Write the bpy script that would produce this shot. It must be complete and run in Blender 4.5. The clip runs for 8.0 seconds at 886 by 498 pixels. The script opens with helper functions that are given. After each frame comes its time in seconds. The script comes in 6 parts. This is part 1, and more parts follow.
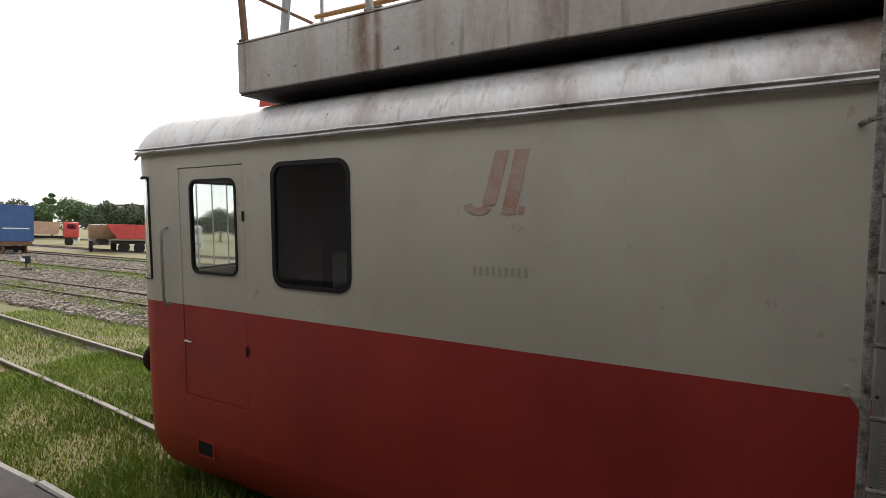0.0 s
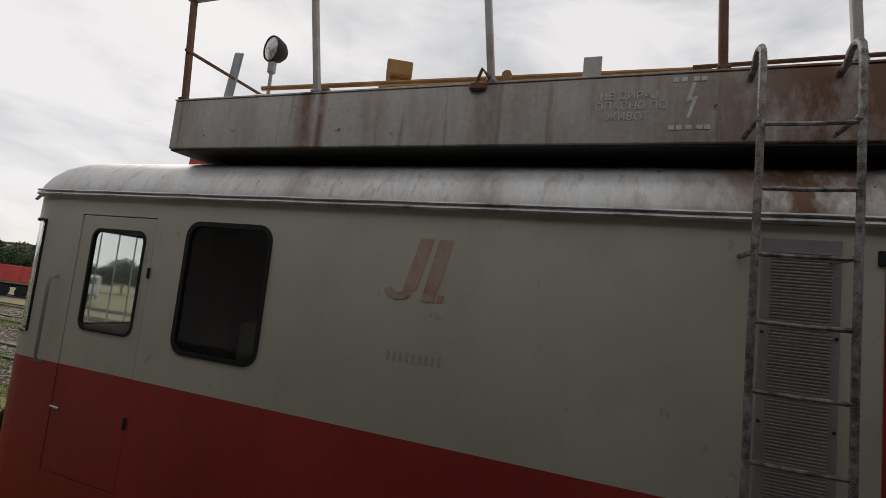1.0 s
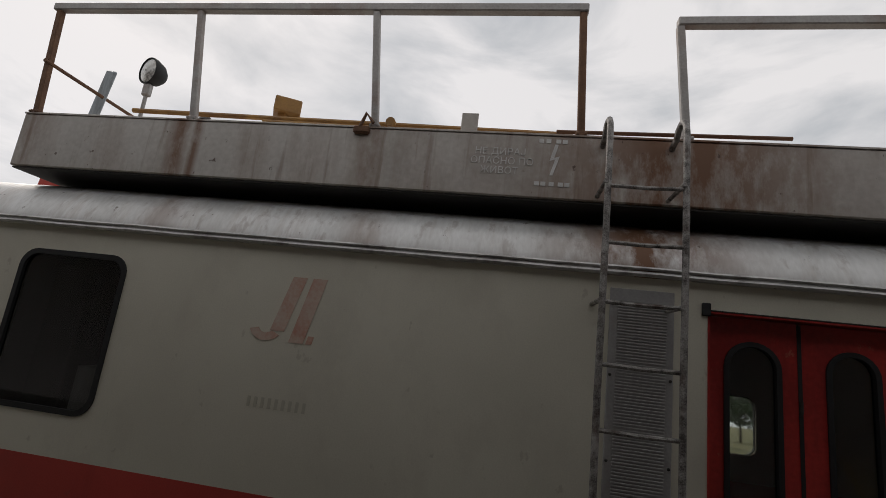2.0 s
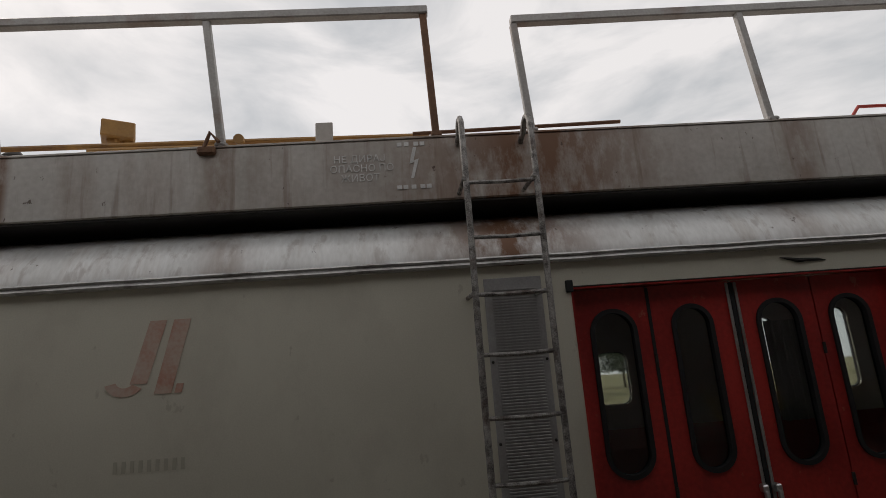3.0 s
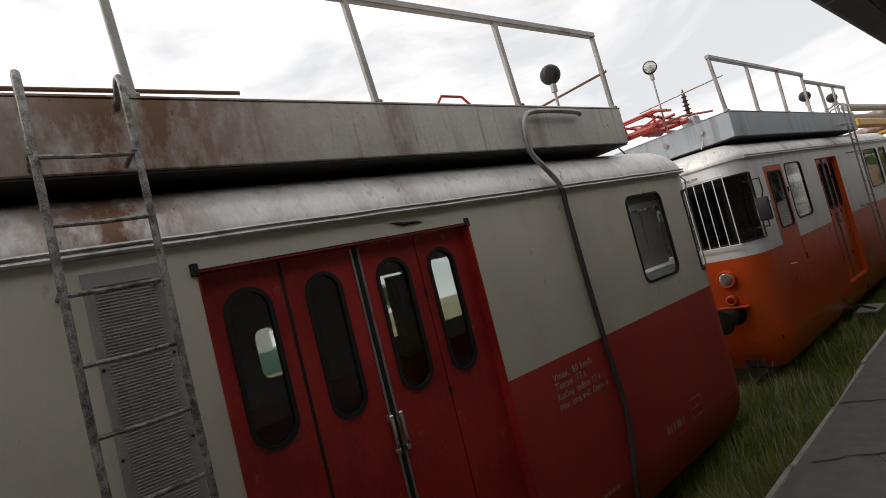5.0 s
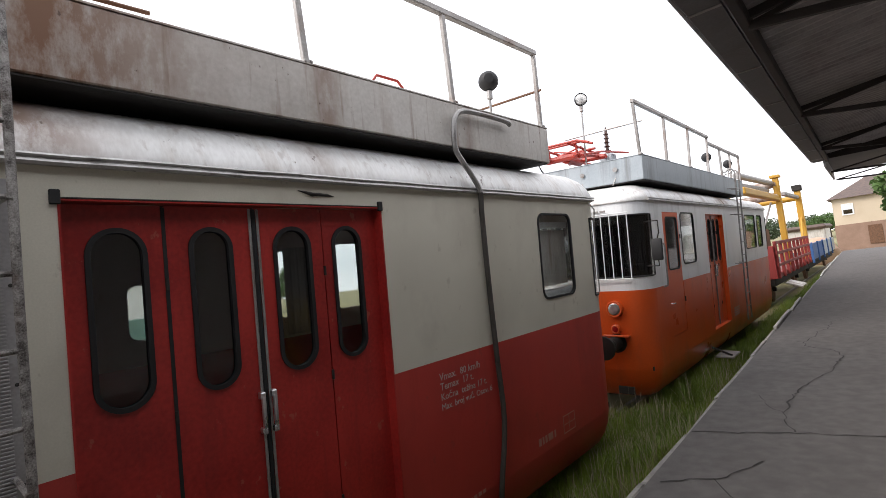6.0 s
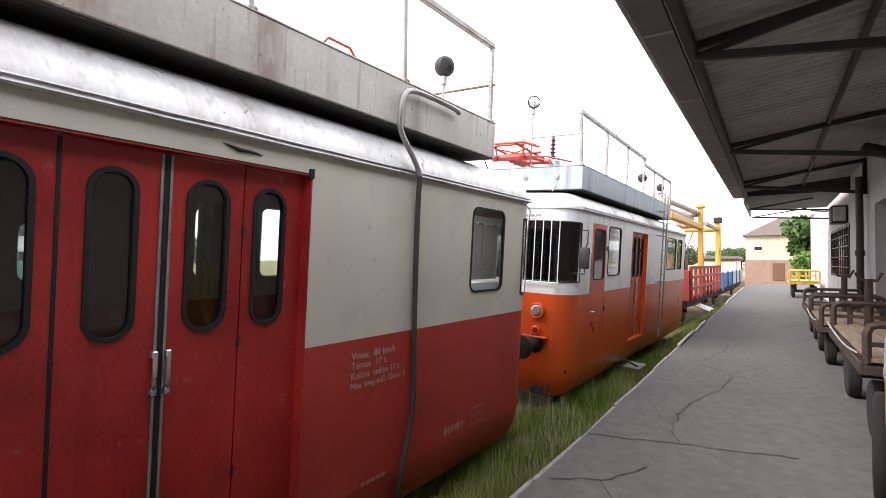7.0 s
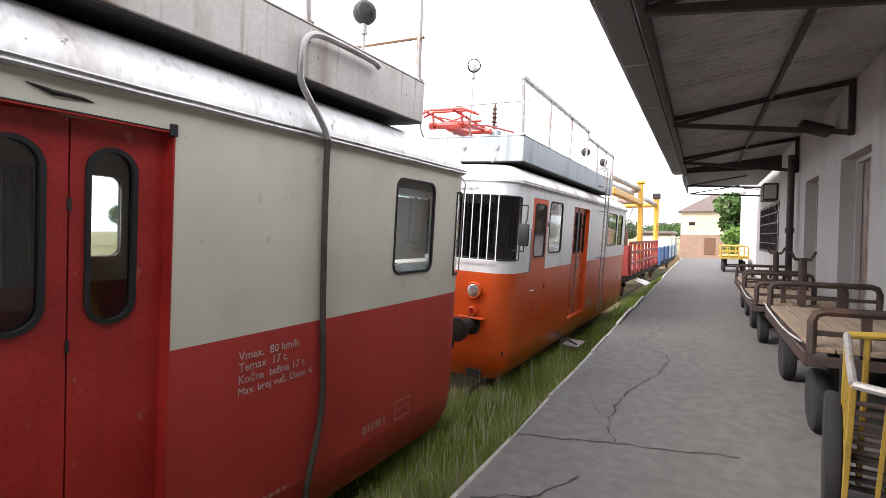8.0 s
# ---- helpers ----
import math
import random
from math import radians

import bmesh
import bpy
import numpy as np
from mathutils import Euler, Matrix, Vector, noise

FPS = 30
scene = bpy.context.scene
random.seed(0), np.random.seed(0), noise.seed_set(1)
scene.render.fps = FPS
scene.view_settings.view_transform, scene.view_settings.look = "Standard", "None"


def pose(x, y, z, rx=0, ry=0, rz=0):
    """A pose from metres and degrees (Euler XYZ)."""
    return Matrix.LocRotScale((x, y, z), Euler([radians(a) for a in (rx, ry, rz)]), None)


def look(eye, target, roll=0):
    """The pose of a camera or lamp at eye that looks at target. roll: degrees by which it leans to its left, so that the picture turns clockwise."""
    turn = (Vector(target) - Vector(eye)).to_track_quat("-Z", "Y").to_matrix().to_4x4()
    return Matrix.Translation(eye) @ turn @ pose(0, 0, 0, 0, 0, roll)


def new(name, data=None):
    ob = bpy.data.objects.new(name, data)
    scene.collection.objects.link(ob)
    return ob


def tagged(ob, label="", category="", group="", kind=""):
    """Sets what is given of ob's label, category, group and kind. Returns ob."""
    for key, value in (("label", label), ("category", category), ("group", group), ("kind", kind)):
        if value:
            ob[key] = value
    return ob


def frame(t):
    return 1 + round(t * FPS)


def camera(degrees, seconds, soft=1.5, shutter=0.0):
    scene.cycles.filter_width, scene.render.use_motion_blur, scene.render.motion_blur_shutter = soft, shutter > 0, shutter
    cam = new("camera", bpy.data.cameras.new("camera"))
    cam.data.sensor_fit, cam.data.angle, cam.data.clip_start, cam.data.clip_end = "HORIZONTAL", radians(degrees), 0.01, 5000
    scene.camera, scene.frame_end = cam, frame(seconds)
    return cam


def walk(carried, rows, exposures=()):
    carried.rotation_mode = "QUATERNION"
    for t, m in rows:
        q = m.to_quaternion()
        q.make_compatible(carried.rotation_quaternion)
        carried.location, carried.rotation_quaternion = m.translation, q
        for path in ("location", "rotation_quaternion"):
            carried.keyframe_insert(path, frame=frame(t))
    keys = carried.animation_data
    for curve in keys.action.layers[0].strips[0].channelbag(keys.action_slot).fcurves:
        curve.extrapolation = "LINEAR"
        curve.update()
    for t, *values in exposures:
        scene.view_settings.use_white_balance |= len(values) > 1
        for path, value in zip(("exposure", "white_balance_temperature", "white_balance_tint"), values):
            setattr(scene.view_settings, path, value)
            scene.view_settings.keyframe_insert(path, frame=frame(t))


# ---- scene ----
cam = camera(83.2, 8.0, soft=0.5)
PATH = [
    (0, (1.336, -2.818, 1.449), (0.37, -1.067, 1.398), 1.4),
    (0.5, (1.327, -2.837, 1.448), (0.497, -1.019, 1.544), 4.5),
    (1, (1.369, -2.823, 1.471), (0.657, -0.977, 1.765), 7.2),
    (1.5, (1.413, -2.807, 1.463), (0.885, -0.931, 1.911), 8.6),
    (1.7, (1.447, -2.783, 1.45), (1.001, -0.899, 1.951), 9.0),
    (2.8, (1.576, -2.78, 1.483), (1.58, -0.861, 2.047), -1.6),
    (3, (1.581, -2.777, 1.519), (1.687, -0.851, 2.047), -4.3),
    (3.5, (1.644, -2.808, 1.553), (2.077, -0.902, 1.979), -10.7),
    (4, (1.709, -2.789, 1.519), (2.518, -0.992, 1.86), -14.3),
    (4.5, (1.757, -2.833, 1.528), (2.791, -1.14, 1.789), -15.6),
    (5, (1.808, -2.846, 1.513), (3.051, -1.29, 1.697), -16.2),
    (5.2, (1.821, -2.83, 1.481), (3.145, -1.34, 1.648), -16.7),
    (6.3, (1.922, -2.794, 1.424), (3.46, -1.518, 1.518), -3.8),
    (6.5, (1.943, -2.793, 1.419), (3.505, -1.546, 1.499), -2.2),
    (7, (1.979, -2.82, 1.402), (3.619, -1.676, 1.449), 0.3),
    (7.5, (2.0, -2.846, 1.4), (3.693, -1.782, 1.411), 0.6),
    (7.6, (2.066, -2.831, 1.405), (3.766, -1.776, 1.409), 0.6),
    (7.7, (2.132, -2.815, 1.411), (3.838, -1.771, 1.407), 0.6),
    (7.8, (2.269, -2.783, 1.423), (3.988, -1.76, 1.402), 0.6),
    (7.9, (2.406, -2.75, 1.435), (4.138, -1.75, 1.398), 0.6),
    (8, (2.597, -2.704, 1.452), (4.346, -1.735, 1.392), 0.6),
]
SKY = 0.9
walk(cam, [(t, look(eye, target, roll)) for t, eye, target, roll in PATH],
     [(0.0, 0.90, 6750, 13), (0.5, 0.20, 6750, 13), (1.5, -0.08, 6750, 13), (3.0, 0.0, 6850, 13), (3.6, 0.28, 6850, 13), (5.2, 0.62, 6900, 13), (6.3, 1.66, 6450, 15), (8.0, 2.24, 6450, 15)])

# ---- world, sun, exposure ----
world = bpy.data.worlds.new("overcast_sky")
scene.world = world
world.use_nodes = True
wn, wl = world.node_tree.nodes, world.node_tree.links
wn.clear()
w_out = wn.new("ShaderNodeOutputWorld")
w_sky = wn.new("ShaderNodeTexSky")
w_sky.sky_type, w_sky.sun_disc = "NISHITA", False
w_sky.sun_elevation, w_sky.sun_rotation = radians(42), radians(-50)
w_bg1 = wn.new("ShaderNodeBackground")
w_bg1.inputs["Strength"].default_value = 0.10
wl.new(w_sky.outputs[0], w_bg1.inputs["Color"])
w_co = wn.new("ShaderNodeTexCoord")
w_map = wn.new("ShaderNodeMapping")
w_map.inputs["Scale"].default_value = (1.6, 1.6, 4.2)
w_map.inputs["Rotation"].default_value = (0.25, 0.1, 0.6)
w_noise = wn.new("ShaderNodeTexNoise")
w_noise.inputs["Scale"].default_value, w_noise.inputs["Detail"].default_value = 1.6, 7
w_noise.inputs["Roughness"].default_value, w_noise.inputs["Distortion"].default_value = 0.55, 0.5
w_ramp = wn.new("ShaderNodeValToRGB")
w_ramp.color_ramp.elements[0].position, w_ramp.color_ramp.elements[0].color = 0.38, (0.62, 0.66, 0.69, 1)
w_ramp.color_ramp.elements[1].position, w_ramp.color_ramp.elements[1].color = 0.60, (0.98, 0.99, 1.0, 1)
w_bg2 = wn.new("ShaderNodeBackground")
w_bg2.inputs["Strength"].default_value = SKY
wl.new(w_co.outputs["Generated"], w_map.inputs[0])
wl.new(w_map.outputs[0], w_noise.inputs["Vector"])
wl.new(w_noise.outputs["Fac"], w_ramp.inputs[0])
wl.new(w_ramp.outputs[0], w_bg2.inputs["Color"])
w_mix = wn.new("ShaderNodeMixShader")
w_mix.inputs[0].default_value = 0.9
wl.new(w_bg1.outputs[0], w_mix.inputs[1])
wl.new(w_bg2.outputs[0], w_mix.inputs[2])
wl.new(w_mix.outputs[0], w_out.inputs[0])

sun_data = bpy.data.lights.new("sun", "SUN")
sun_data.energy, sun_data.angle, sun_data.color = 1.2, radians(25), (1.0, 0.95, 0.88)
sun = new("sun", sun_data)
sun.matrix_world = look((-12, 10, 14), (0, 1, 0))


# ---- materials ----
def surface(name, dark, light, scale=3.0, rough=0.55, metal=0.0, bump=0.15, fine=60.0, stretch=(1, 1, 1),
            stain=None, patches=(), stain_amount=0.0, stain_scale=1.5, stain_stretch=(1, 1, 1), rough_spread=0.15, spread=0.18,
            specks=0.0, speck_colour=(0.07, 0.035, 0.02), speck_scale=16.0, streaks=0.0, streak_colour=(0.17, 0.095, 0.055)):
    """Two scales of colour variation, an optional stain layer with a shape of its own, fine relief."""
    m = bpy.data.materials.new(name)
    m.use_nodes = True
    n, l = m.node_tree.nodes, m.node_tree.links
    b = n["Principled BSDF"]
    co = n.new("ShaderNodeTexCoord")
    mp = n.new("ShaderNodeMapping")
    mp.inputs["Scale"].default_value = stretch
    l.new(co.outputs["Object"], mp.inputs[0])
    n1 = n.new("ShaderNodeTexNoise")
    n1.inputs["Scale"].default_value, n1.inputs["Detail"].default_value = scale, 6
    l.new(mp.outputs[0], n1.inputs["Vector"])
    n2 = n.new("ShaderNodeTexNoise")
    n2.inputs["Scale"].default_value, n2.inputs["Detail"].default_value = fine, 3
    l.new(mp.outputs[0], n2.inputs["Vector"])
    add = n.new("ShaderNodeMath")
    add.operation = "MULTIPLY_ADD"
    add.inputs[1].default_value, add.inputs[2].default_value = 0.35, 0.0
    l.new(n2.outputs["Fac"], add.inputs[0])
    add2 = n.new("ShaderNodeMath")
    add2.operation = "MULTIPLY_ADD"
    add2.inputs[1].default_value = 0.65
    l.new(n1.outputs["Fac"], add2.inputs[0])
    l.new(add.outputs[0], add2.inputs[2])
    ramp = n.new("ShaderNodeValToRGB")
    e = ramp.color_ramp.elements
    e[0].position, e[0].color = 0.5 - spread, (*dark, 1)
    e[1].position, e[1].color = 0.5 + spread, (*light, 1)
    l.new(add2.outputs[0], ramp.inputs[0])
    colour = ramp.outputs[0]
    if stain:
        mp2 = n.new("ShaderNodeMapping")
        mp2.inputs["Scale"].default_value = stain_stretch
        l.new(co.outputs["Object"], mp2.inputs[0])
        n3 = n.new("ShaderNodeTexNoise")
        n3.inputs["Scale"].default_value, n3.inputs["Detail"].default_value = stain_scale, 8
        n3.inputs["Roughness"].default_value = 0.65
        l.new(mp2.outputs[0], n3.inputs["Vector"])
        r3 = n.new("ShaderNodeValToRGB")
        r3.color_ramp.elements[0].position = 0.52
        r3.color_ramp.elements[1].position = 0.74
        l.new(n3.outputs["Fac"], r3.inputs[0])
        mul = n.new("ShaderNodeMath")
        mul.operation = "MULTIPLY"
        mul.inputs[1].default_value = stain_amount
        l.new(r3.outputs[0], mul.inputs[0])
        mix = n.new("ShaderNodeMixRGB")
        mix.inputs[2].default_value = (*stain, 1)
        l.new(mul.outputs[0], mix.inputs[0])
        l.new(colour, mix.inputs[1])
        colour = mix.outputs[0]
    if patches:
        # rust that spreads round given places along x, broken up by noise
        sep = n.new("ShaderNodeSeparateXYZ")
        l.new(co.outputs["Object"], sep.inputs[0])
        n4 = n.new("ShaderNodeTexNoise")
        n4.inputs["Scale"].default_value, n4.inputs["Detail"].default_value = 2.2, 9
        n4.inputs["Roughness"].default_value = 0.7
        mp4 = n.new("ShaderNodeMapping")
        mp4.inputs["Scale"].default_value = (2.6, 2.0, 1.1)
        l.new(co.outputs["Object"], mp4.inputs[0])
        l.new(mp4.outputs[0], n4.inputs["Vector"])
        total = None
        for cx, half, amount in patches:
            d = n.new("ShaderNodeMath")
            d.operation = "SUBTRACT"
            d.inputs[1].default_value = cx
            l.new(sep.outputs[0], d.inputs[0])
            a = n.new("ShaderNodeMath")
            a.operation = "ABSOLUTE"
            l.new(d.outputs[0], a.inputs[0])
            m1 = n.new("ShaderNodeMapRange")
            m1.inputs["From Min"].default_value, m1.inputs["From Max"].default_value = half, half * 0.15
            m1.inputs["To Max"].default_value = amount
            l.new(a.outputs[0], m1.inputs["Value"])
            if total is None:
                total = m1.outputs[0]
            else:
                mx = n.new("ShaderNodeMath")
                mx.operation = "MAXIMUM"
                l.new(total, mx.inputs[0])
                l.new(m1.outputs[0], mx.inputs[1])
                total = mx.outputs[0]
        r4 = n.new("ShaderNodeMapRange")
        r4.inputs["From Min"].default_value, r4.inputs["From Max"].default_value = 0.30, 0.54
        l.new(n4.outputs["Fac"], r4.inputs["Value"])
        mm = n.new("ShaderNodeMath")
        mm.operation = "MULTIPLY"
        l.new(total, mm.inputs[0])
        l.new(r4.outputs[0], mm.inputs[1])
        mix4 = n.new("ShaderNodeMixRGB")
        mix4.inputs[2].default_value = (0.175, 0.085, 0.045, 1)
        l.new(mm.outputs[0], mix4.inputs[0])
        l.new(colour, mix4.inputs[1])
        colour = mix4.outputs[0]
    for amount, tint, size, squeeze, low, high in ((streaks, streak_colour, 5.0, (2.6, 2.6, 0.16), 0.56, 0.66), (specks, speck_colour, speck_scale, (1, 1, 0.7), 0.665, 0.70)):
        if not amount:
            continue
        mp5 = n.new("ShaderNodeMapping")
        mp5.inputs["Scale"].default_value = squeeze
        l.new(co.outputs["Object"], mp5.inputs[0])
        n5 = n.new("ShaderNodeTexNoise")
        n5.inputs["Scale"].default_value, n5.inputs["Detail"].default_value = size, 5
        n5.inputs["Roughness"].default_value = 0.6
        l.new(mp5.outputs[0], n5.inputs["Vector"])
        r5 = n.new("ShaderNodeMapRange")
        r5.inputs["From Min"].default_value, r5.inputs["From Max"].default_value = low, high
        r5.inputs["To Max"].default_value = amount
        l.new(n5.outputs["Fac"], r5.inputs["Value"])
        mix5 = n.new("ShaderNodeMixRGB")
        mix5.inputs[2].default_value = (*tint, 1)
        l.new(r5.outputs[0], mix5.inputs[0])
        l.new(colour, mix5.inputs[1])
        colour = mix5.outputs[0]
    l.new(colour, b.inputs["Base Color"])
    rr = n.new("ShaderNodeMapRange")
    rr.inputs["To Min"].default_value = max(0.02, rough - rough_spread)
    rr.inputs["To Max"].default_value = min(1.0, rough + rough_spread)
    l.new(n1.outputs["Fac"], rr.inputs["Value"])
    l.new(rr.outputs[0], b.inputs["Roughness"])
    b.inputs["Metallic"].default_value = metal
    if bump:
        bp = n.new("ShaderNodeBump")
        bp.inputs["Strength"].default_value, bp.inputs["Distance"].default_value = bump, 0.01
        l.new(add2.outputs[0], bp.inputs["Height"])
        l.new(bp.outputs[0], b.inputs["Normal"])
    return m


def glass(name, tint, alpha_rough=0.03):
    m = bpy.data.materials.new(name)
    m.use_nodes = True
    b = m.node_tree.nodes["Principled BSDF"]
    b.inputs["Base Color"].default_value = (*tint, 1)
    b.inputs["Roughness"].default_value = alpha_rough
    b.inputs["Transmission Weight"].default_value = 1.0
    b.inputs["IOR"].default_value = 1.45
    return m


RUST = (0.16, 0.07, 0.035)
M_CREAM = surface("cream_paint", (0.59, 0.562, 0.470), (0.67, 0.640, 0.538), 1.3, 0.42, bump=0.14, fine=120, spread=0.11,
                  stain=(0.47, 0.43, 0.36), stain_amount=0.45, stain_scale=1.6, stain_stretch=(1.4, 1.4, 0.9),
                  specks=0.3, speck_colour=(0.30, 0.25, 0.19), speck_scale=9)
M_RED = surface("faded_red_paint", (0.40, 0.036, 0.028), (0.54, 0.055, 0.042), 1.6, 0.5, bump=0.09, fine=110,
                stain=(0.24, 0.030, 0.025), stain_amount=0.5, stain_scale=1.1, stain_stretch=(1.2, 1.2, 0.8),
                specks=0.3, speck_colour=(0.22, 0.05, 0.04), speck_scale=9, streaks=0.2, streak_colour=(0.30, 0.03, 0.025))
M_DOOR_RED = surface("door_red_paint", (0.27, 0.016, 0.014), (0.47, 0.033, 0.026), 1.8, 0.38, bump=0.06, fine=40, spread=0.12,
                     stain=(0.19, 0.018, 0.015), stain_amount=0.6, stain_scale=1.3, stain_stretch=(2, 2, 0.6),
                     specks=0.5, speck_colour=(0.42, 0.16, 0.10), speck_scale=11, streaks=0.25, streak_colour=(0.16, 0.02, 0.018))
M_ROOF = surface("weathered_roof_paint", (0.58, 0.57, 0.55), (0.84, 0.84, 0.83), 2.2, 0.46, 0.25, bump=0.14, fine=30,
                 stretch=(1.6, 0.6, 0.6), stain=(0.36, 0.27, 0.20), patches=((-0.05, 0.65, 1.0), (-2.9, 0.2, 0.5), (-1.6, 0.2, 0.4), (1.6, 0.2, 0.35)), stain_amount=0.55, stain_scale=1.6, stain_stretch=(3.2, 0.45, 0.45),
                 specks=0.7, speck_scale=12, streaks=0.3)
M_BOX = surface("grey_sheet_steel", (0.41, 0.385, 0.35), (0.60, 0.575, 0.54), 1.6, 0.5, 0.1, bump=0.10, fine=35,
                patches=((0.12, 1.05, 1.0), (0.0, 1.7, 0.45), (-2.92, 0.10, 0.9), (-2.80, 0.05, 0.9), (-1.63, 0.12, 0.6), (1.70, 0.16, 0.6), (-4.1, 0.25, 0.5), (3.2, 0.10, 0.4)),
                stain=(0.21, 0.125, 0.075), stain_amount=0.55, stain_scale=1.7, stain_stretch=(2.0, 2.0, 0.45),
                specks=0.8, streaks=0.45)
M_BOX2 = surface("pale_blue_grey_steel", (0.30, 0.345, 0.375), (0.41, 0.45, 0.475), 1.6, 0.45, 0.1, bump=0.08, fine=35,
                 stain=(0.15, 0.155, 0.155), stain_amount=0.8, stain_scale=1.6, stain_stretch=(2.4, 2.4, 0.28),
                 streaks=0.5, streak_colour=(0.17, 0.18, 0.18))
M_GALV = surface("dull_steel", (0.24, 0.23, 0.22), (0.42, 0.41, 0.40), 6, 0.45, 0.5, bump=0.15, fine=80, stain=RUST, stain_amount=0.7, stain_scale=3.5)
M_RAILPAINT = surface("worn_grey_rail_paint", (0.24, 0.225, 0.21), (0.42, 0.405, 0.39), 5, 0.5, 0.2, bump=0.12, fine=70, stain=RUST, stain_amount=0.75, stain_scale=2.6)
M_LADDER = surface("flaking_ladder_paint", (0.07, 0.06, 0.055), (0.44, 0.42, 0.40), 22, 0.6, 0.2, bump=0.5, fine=160, spread=0.12, stain=(0.07, 0.035, 0.02), stain_amount=0.9, stain_scale=9)
M_VENT = surface("grey_vent_sheet", (0.28, 0.272, 0.268), (0.42, 0.41, 0.405), 5, 0.5, 0.2, bump=0.15, fine=80, stain=(0.2, 0.16, 0.13), stain_amount=0.5, stain_scale=3)
M_RUSTY = surface("rusty_steel", (0.10, 0.05, 0.03), (0.22, 0.12, 0.07), 8, 0.8, 0.2, bump=0.35, fine=90)
M_OCHRE = surface("ochre_painted_steel", (0.26, 0.135, 0.04), (0.42, 0.225, 0.06), 6, 0.55, bump=0.15, fine=70, stain=RUST, stain_amount=0.8, stain_scale=4)
M_BLACK = surface("black_rubber", (0.006, 0.006, 0.007), (0.014, 0.014, 0.015), 9, 0.65, bump=0.1, fine=90)
M_HOSE = surface("grimy_hose", (0.030, 0.026, 0.023), (0.075, 0.066, 0.058), 7, 0.6, bump=0.15, fine=60)
M_TYRE = surface("tyre_rubber", (0.006, 0.006, 0.007), (0.015, 0.0145, 0.014), 7, 0.92, bump=0.3, fine=60, stain=(0.03, 0.027, 0.023), stain_amount=0.4, stain_scale=3)
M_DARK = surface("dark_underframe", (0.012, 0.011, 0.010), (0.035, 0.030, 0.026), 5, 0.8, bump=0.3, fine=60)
# near-black: the gloom of closed rooms is put into this colour
M_INSIDE = surface("shade_dark_interior_lining", (0.020, 0.020, 0.021), (0.036, 0.036, 0.036), 4, 0.7, bump=0.05)
M_CURTAIN = surface("grey_curtain", (0.30, 0.29, 0.26), (0.46, 0.45, 0.42), 4, 0.9, bump=0.3, stretch=(9, 9, 0.6))
M_CHROME = surface("worn_chrome", (0.45, 0.45, 0.45), (0.68, 0.68, 0.68), 7, 0.28, 0.9, bump=0.05, fine=70)
M_ALU = surface("aluminium_gutter", (0.38, 0.37, 0.36), (0.62, 0.61, 0.60), 4, 0.4, 0.6, bump=0.15, fine=50, stain=(0.09, 0.07, 0.06), stain_amount=0.8, stain_scale=5)
M_WHITE_MARK = surface("faded_white_lettering", (0.36, 0.29, 0.26), (0.52, 0.46, 0.43), 9, 0.6, bump=0, fine=120)
M_GHOST_MARK = surface("half_worn_white_lettering", (0.44, 0.43, 0.41), (0.72, 0.71, 0.70), 9, 0.6, bump=0, fine=120)
M_LOGO = surface("sun_bleached_red_emblem", (0.52, 0.27, 0.20), (0.60, 0.51, 0.43), 9, 0.5, bump=0, fine=60)
M_FAINT_RED = surface("faint_marks_on_red", (0.42, 0.17, 0.14), (0.50, 0.24, 0.20), 9, 0.5, bump=0)
# darker than the canopy sheet: underside shade is put into this grey
M_FASCIA = surface("shade_toned_soffit_sheet", (0.10, 0.095, 0.098), (0.17, 0.162, 0.165), 3, 0.6, 0.1, bump=0.15, fine=40, stain=(0.09, 0.07, 0.06), stain_amount=0.6, stain_scale=2)
M_FAINT = surface("faint_scratched_marks", (0.45, 0.43, 0.345), (0.51, 0.485, 0.395), 9, 0.5, bump=0)
M_WHITE = surface("white_paint", (0.74, 0.76, 0.77), (0.84, 0.85, 0.85), 1.5, 0.35, bump=0.05, fine=40, stain=(0.45, 0.45, 0.43), stain_amount=0.5, stain_scale=1.6, stain_stretch=(3, 3, 0.4))
M_ORANGE = surface("orange_paint", (0.58, 0.075, 0.012), (0.70, 0.105, 0.016), 1.4, 0.32, bump=0.04, fine=45, stain=(0.30, 0.07, 0.03), stain_amount=0.55, stain_scale=1.2, stain_stretch=(1.5, 1.5, 0.7))
M_PANTO = surface("red_oxide_paint", (0.32, 0.024, 0.015), (0.47, 0.047, 0.027), 5, 0.45, bump=0.1, fine=50)
M_LENS = surface("lamp_lens_glass", (0.22, 0.22, 0.21), (0.50, 0.50, 0.48), 18, 0.10, 0.5, bump=0.4, fine=120)
# sharp light and dark blotches paint the lens glare into the colour
M_LAMPGLASS = surface("glare_painted_lamp_glass", (0.14, 0.14, 0.135), (0.62, 0.61, 0.58), 9, 0.12, 0.4, bump=0.4, fine=60, spread=0.07)
M_REDLENS = surface("red_lamp_lens", (0.25, 0.01, 0.01), (0.4, 0.02, 0.02), 20, 0.15, bump=0.3)
M_CERAMIC = surface("brown_glazed_ceramic", (0.045, 0.022, 0.015), (0.08, 0.04, 0.028), 5, 0.15, bump=0.02)
M_GLASS = glass("window_glass", (0.86, 0.90, 0.89))
M_GLASS_DUSTY = glass("dusty_door_glass", (0.56, 0.59, 0.58))
# dark tint stands in for dim interiors behind these panes
M_GLASS_DARK = glass("shade_tinted_window_glass", (0.30, 0.31, 0.31))
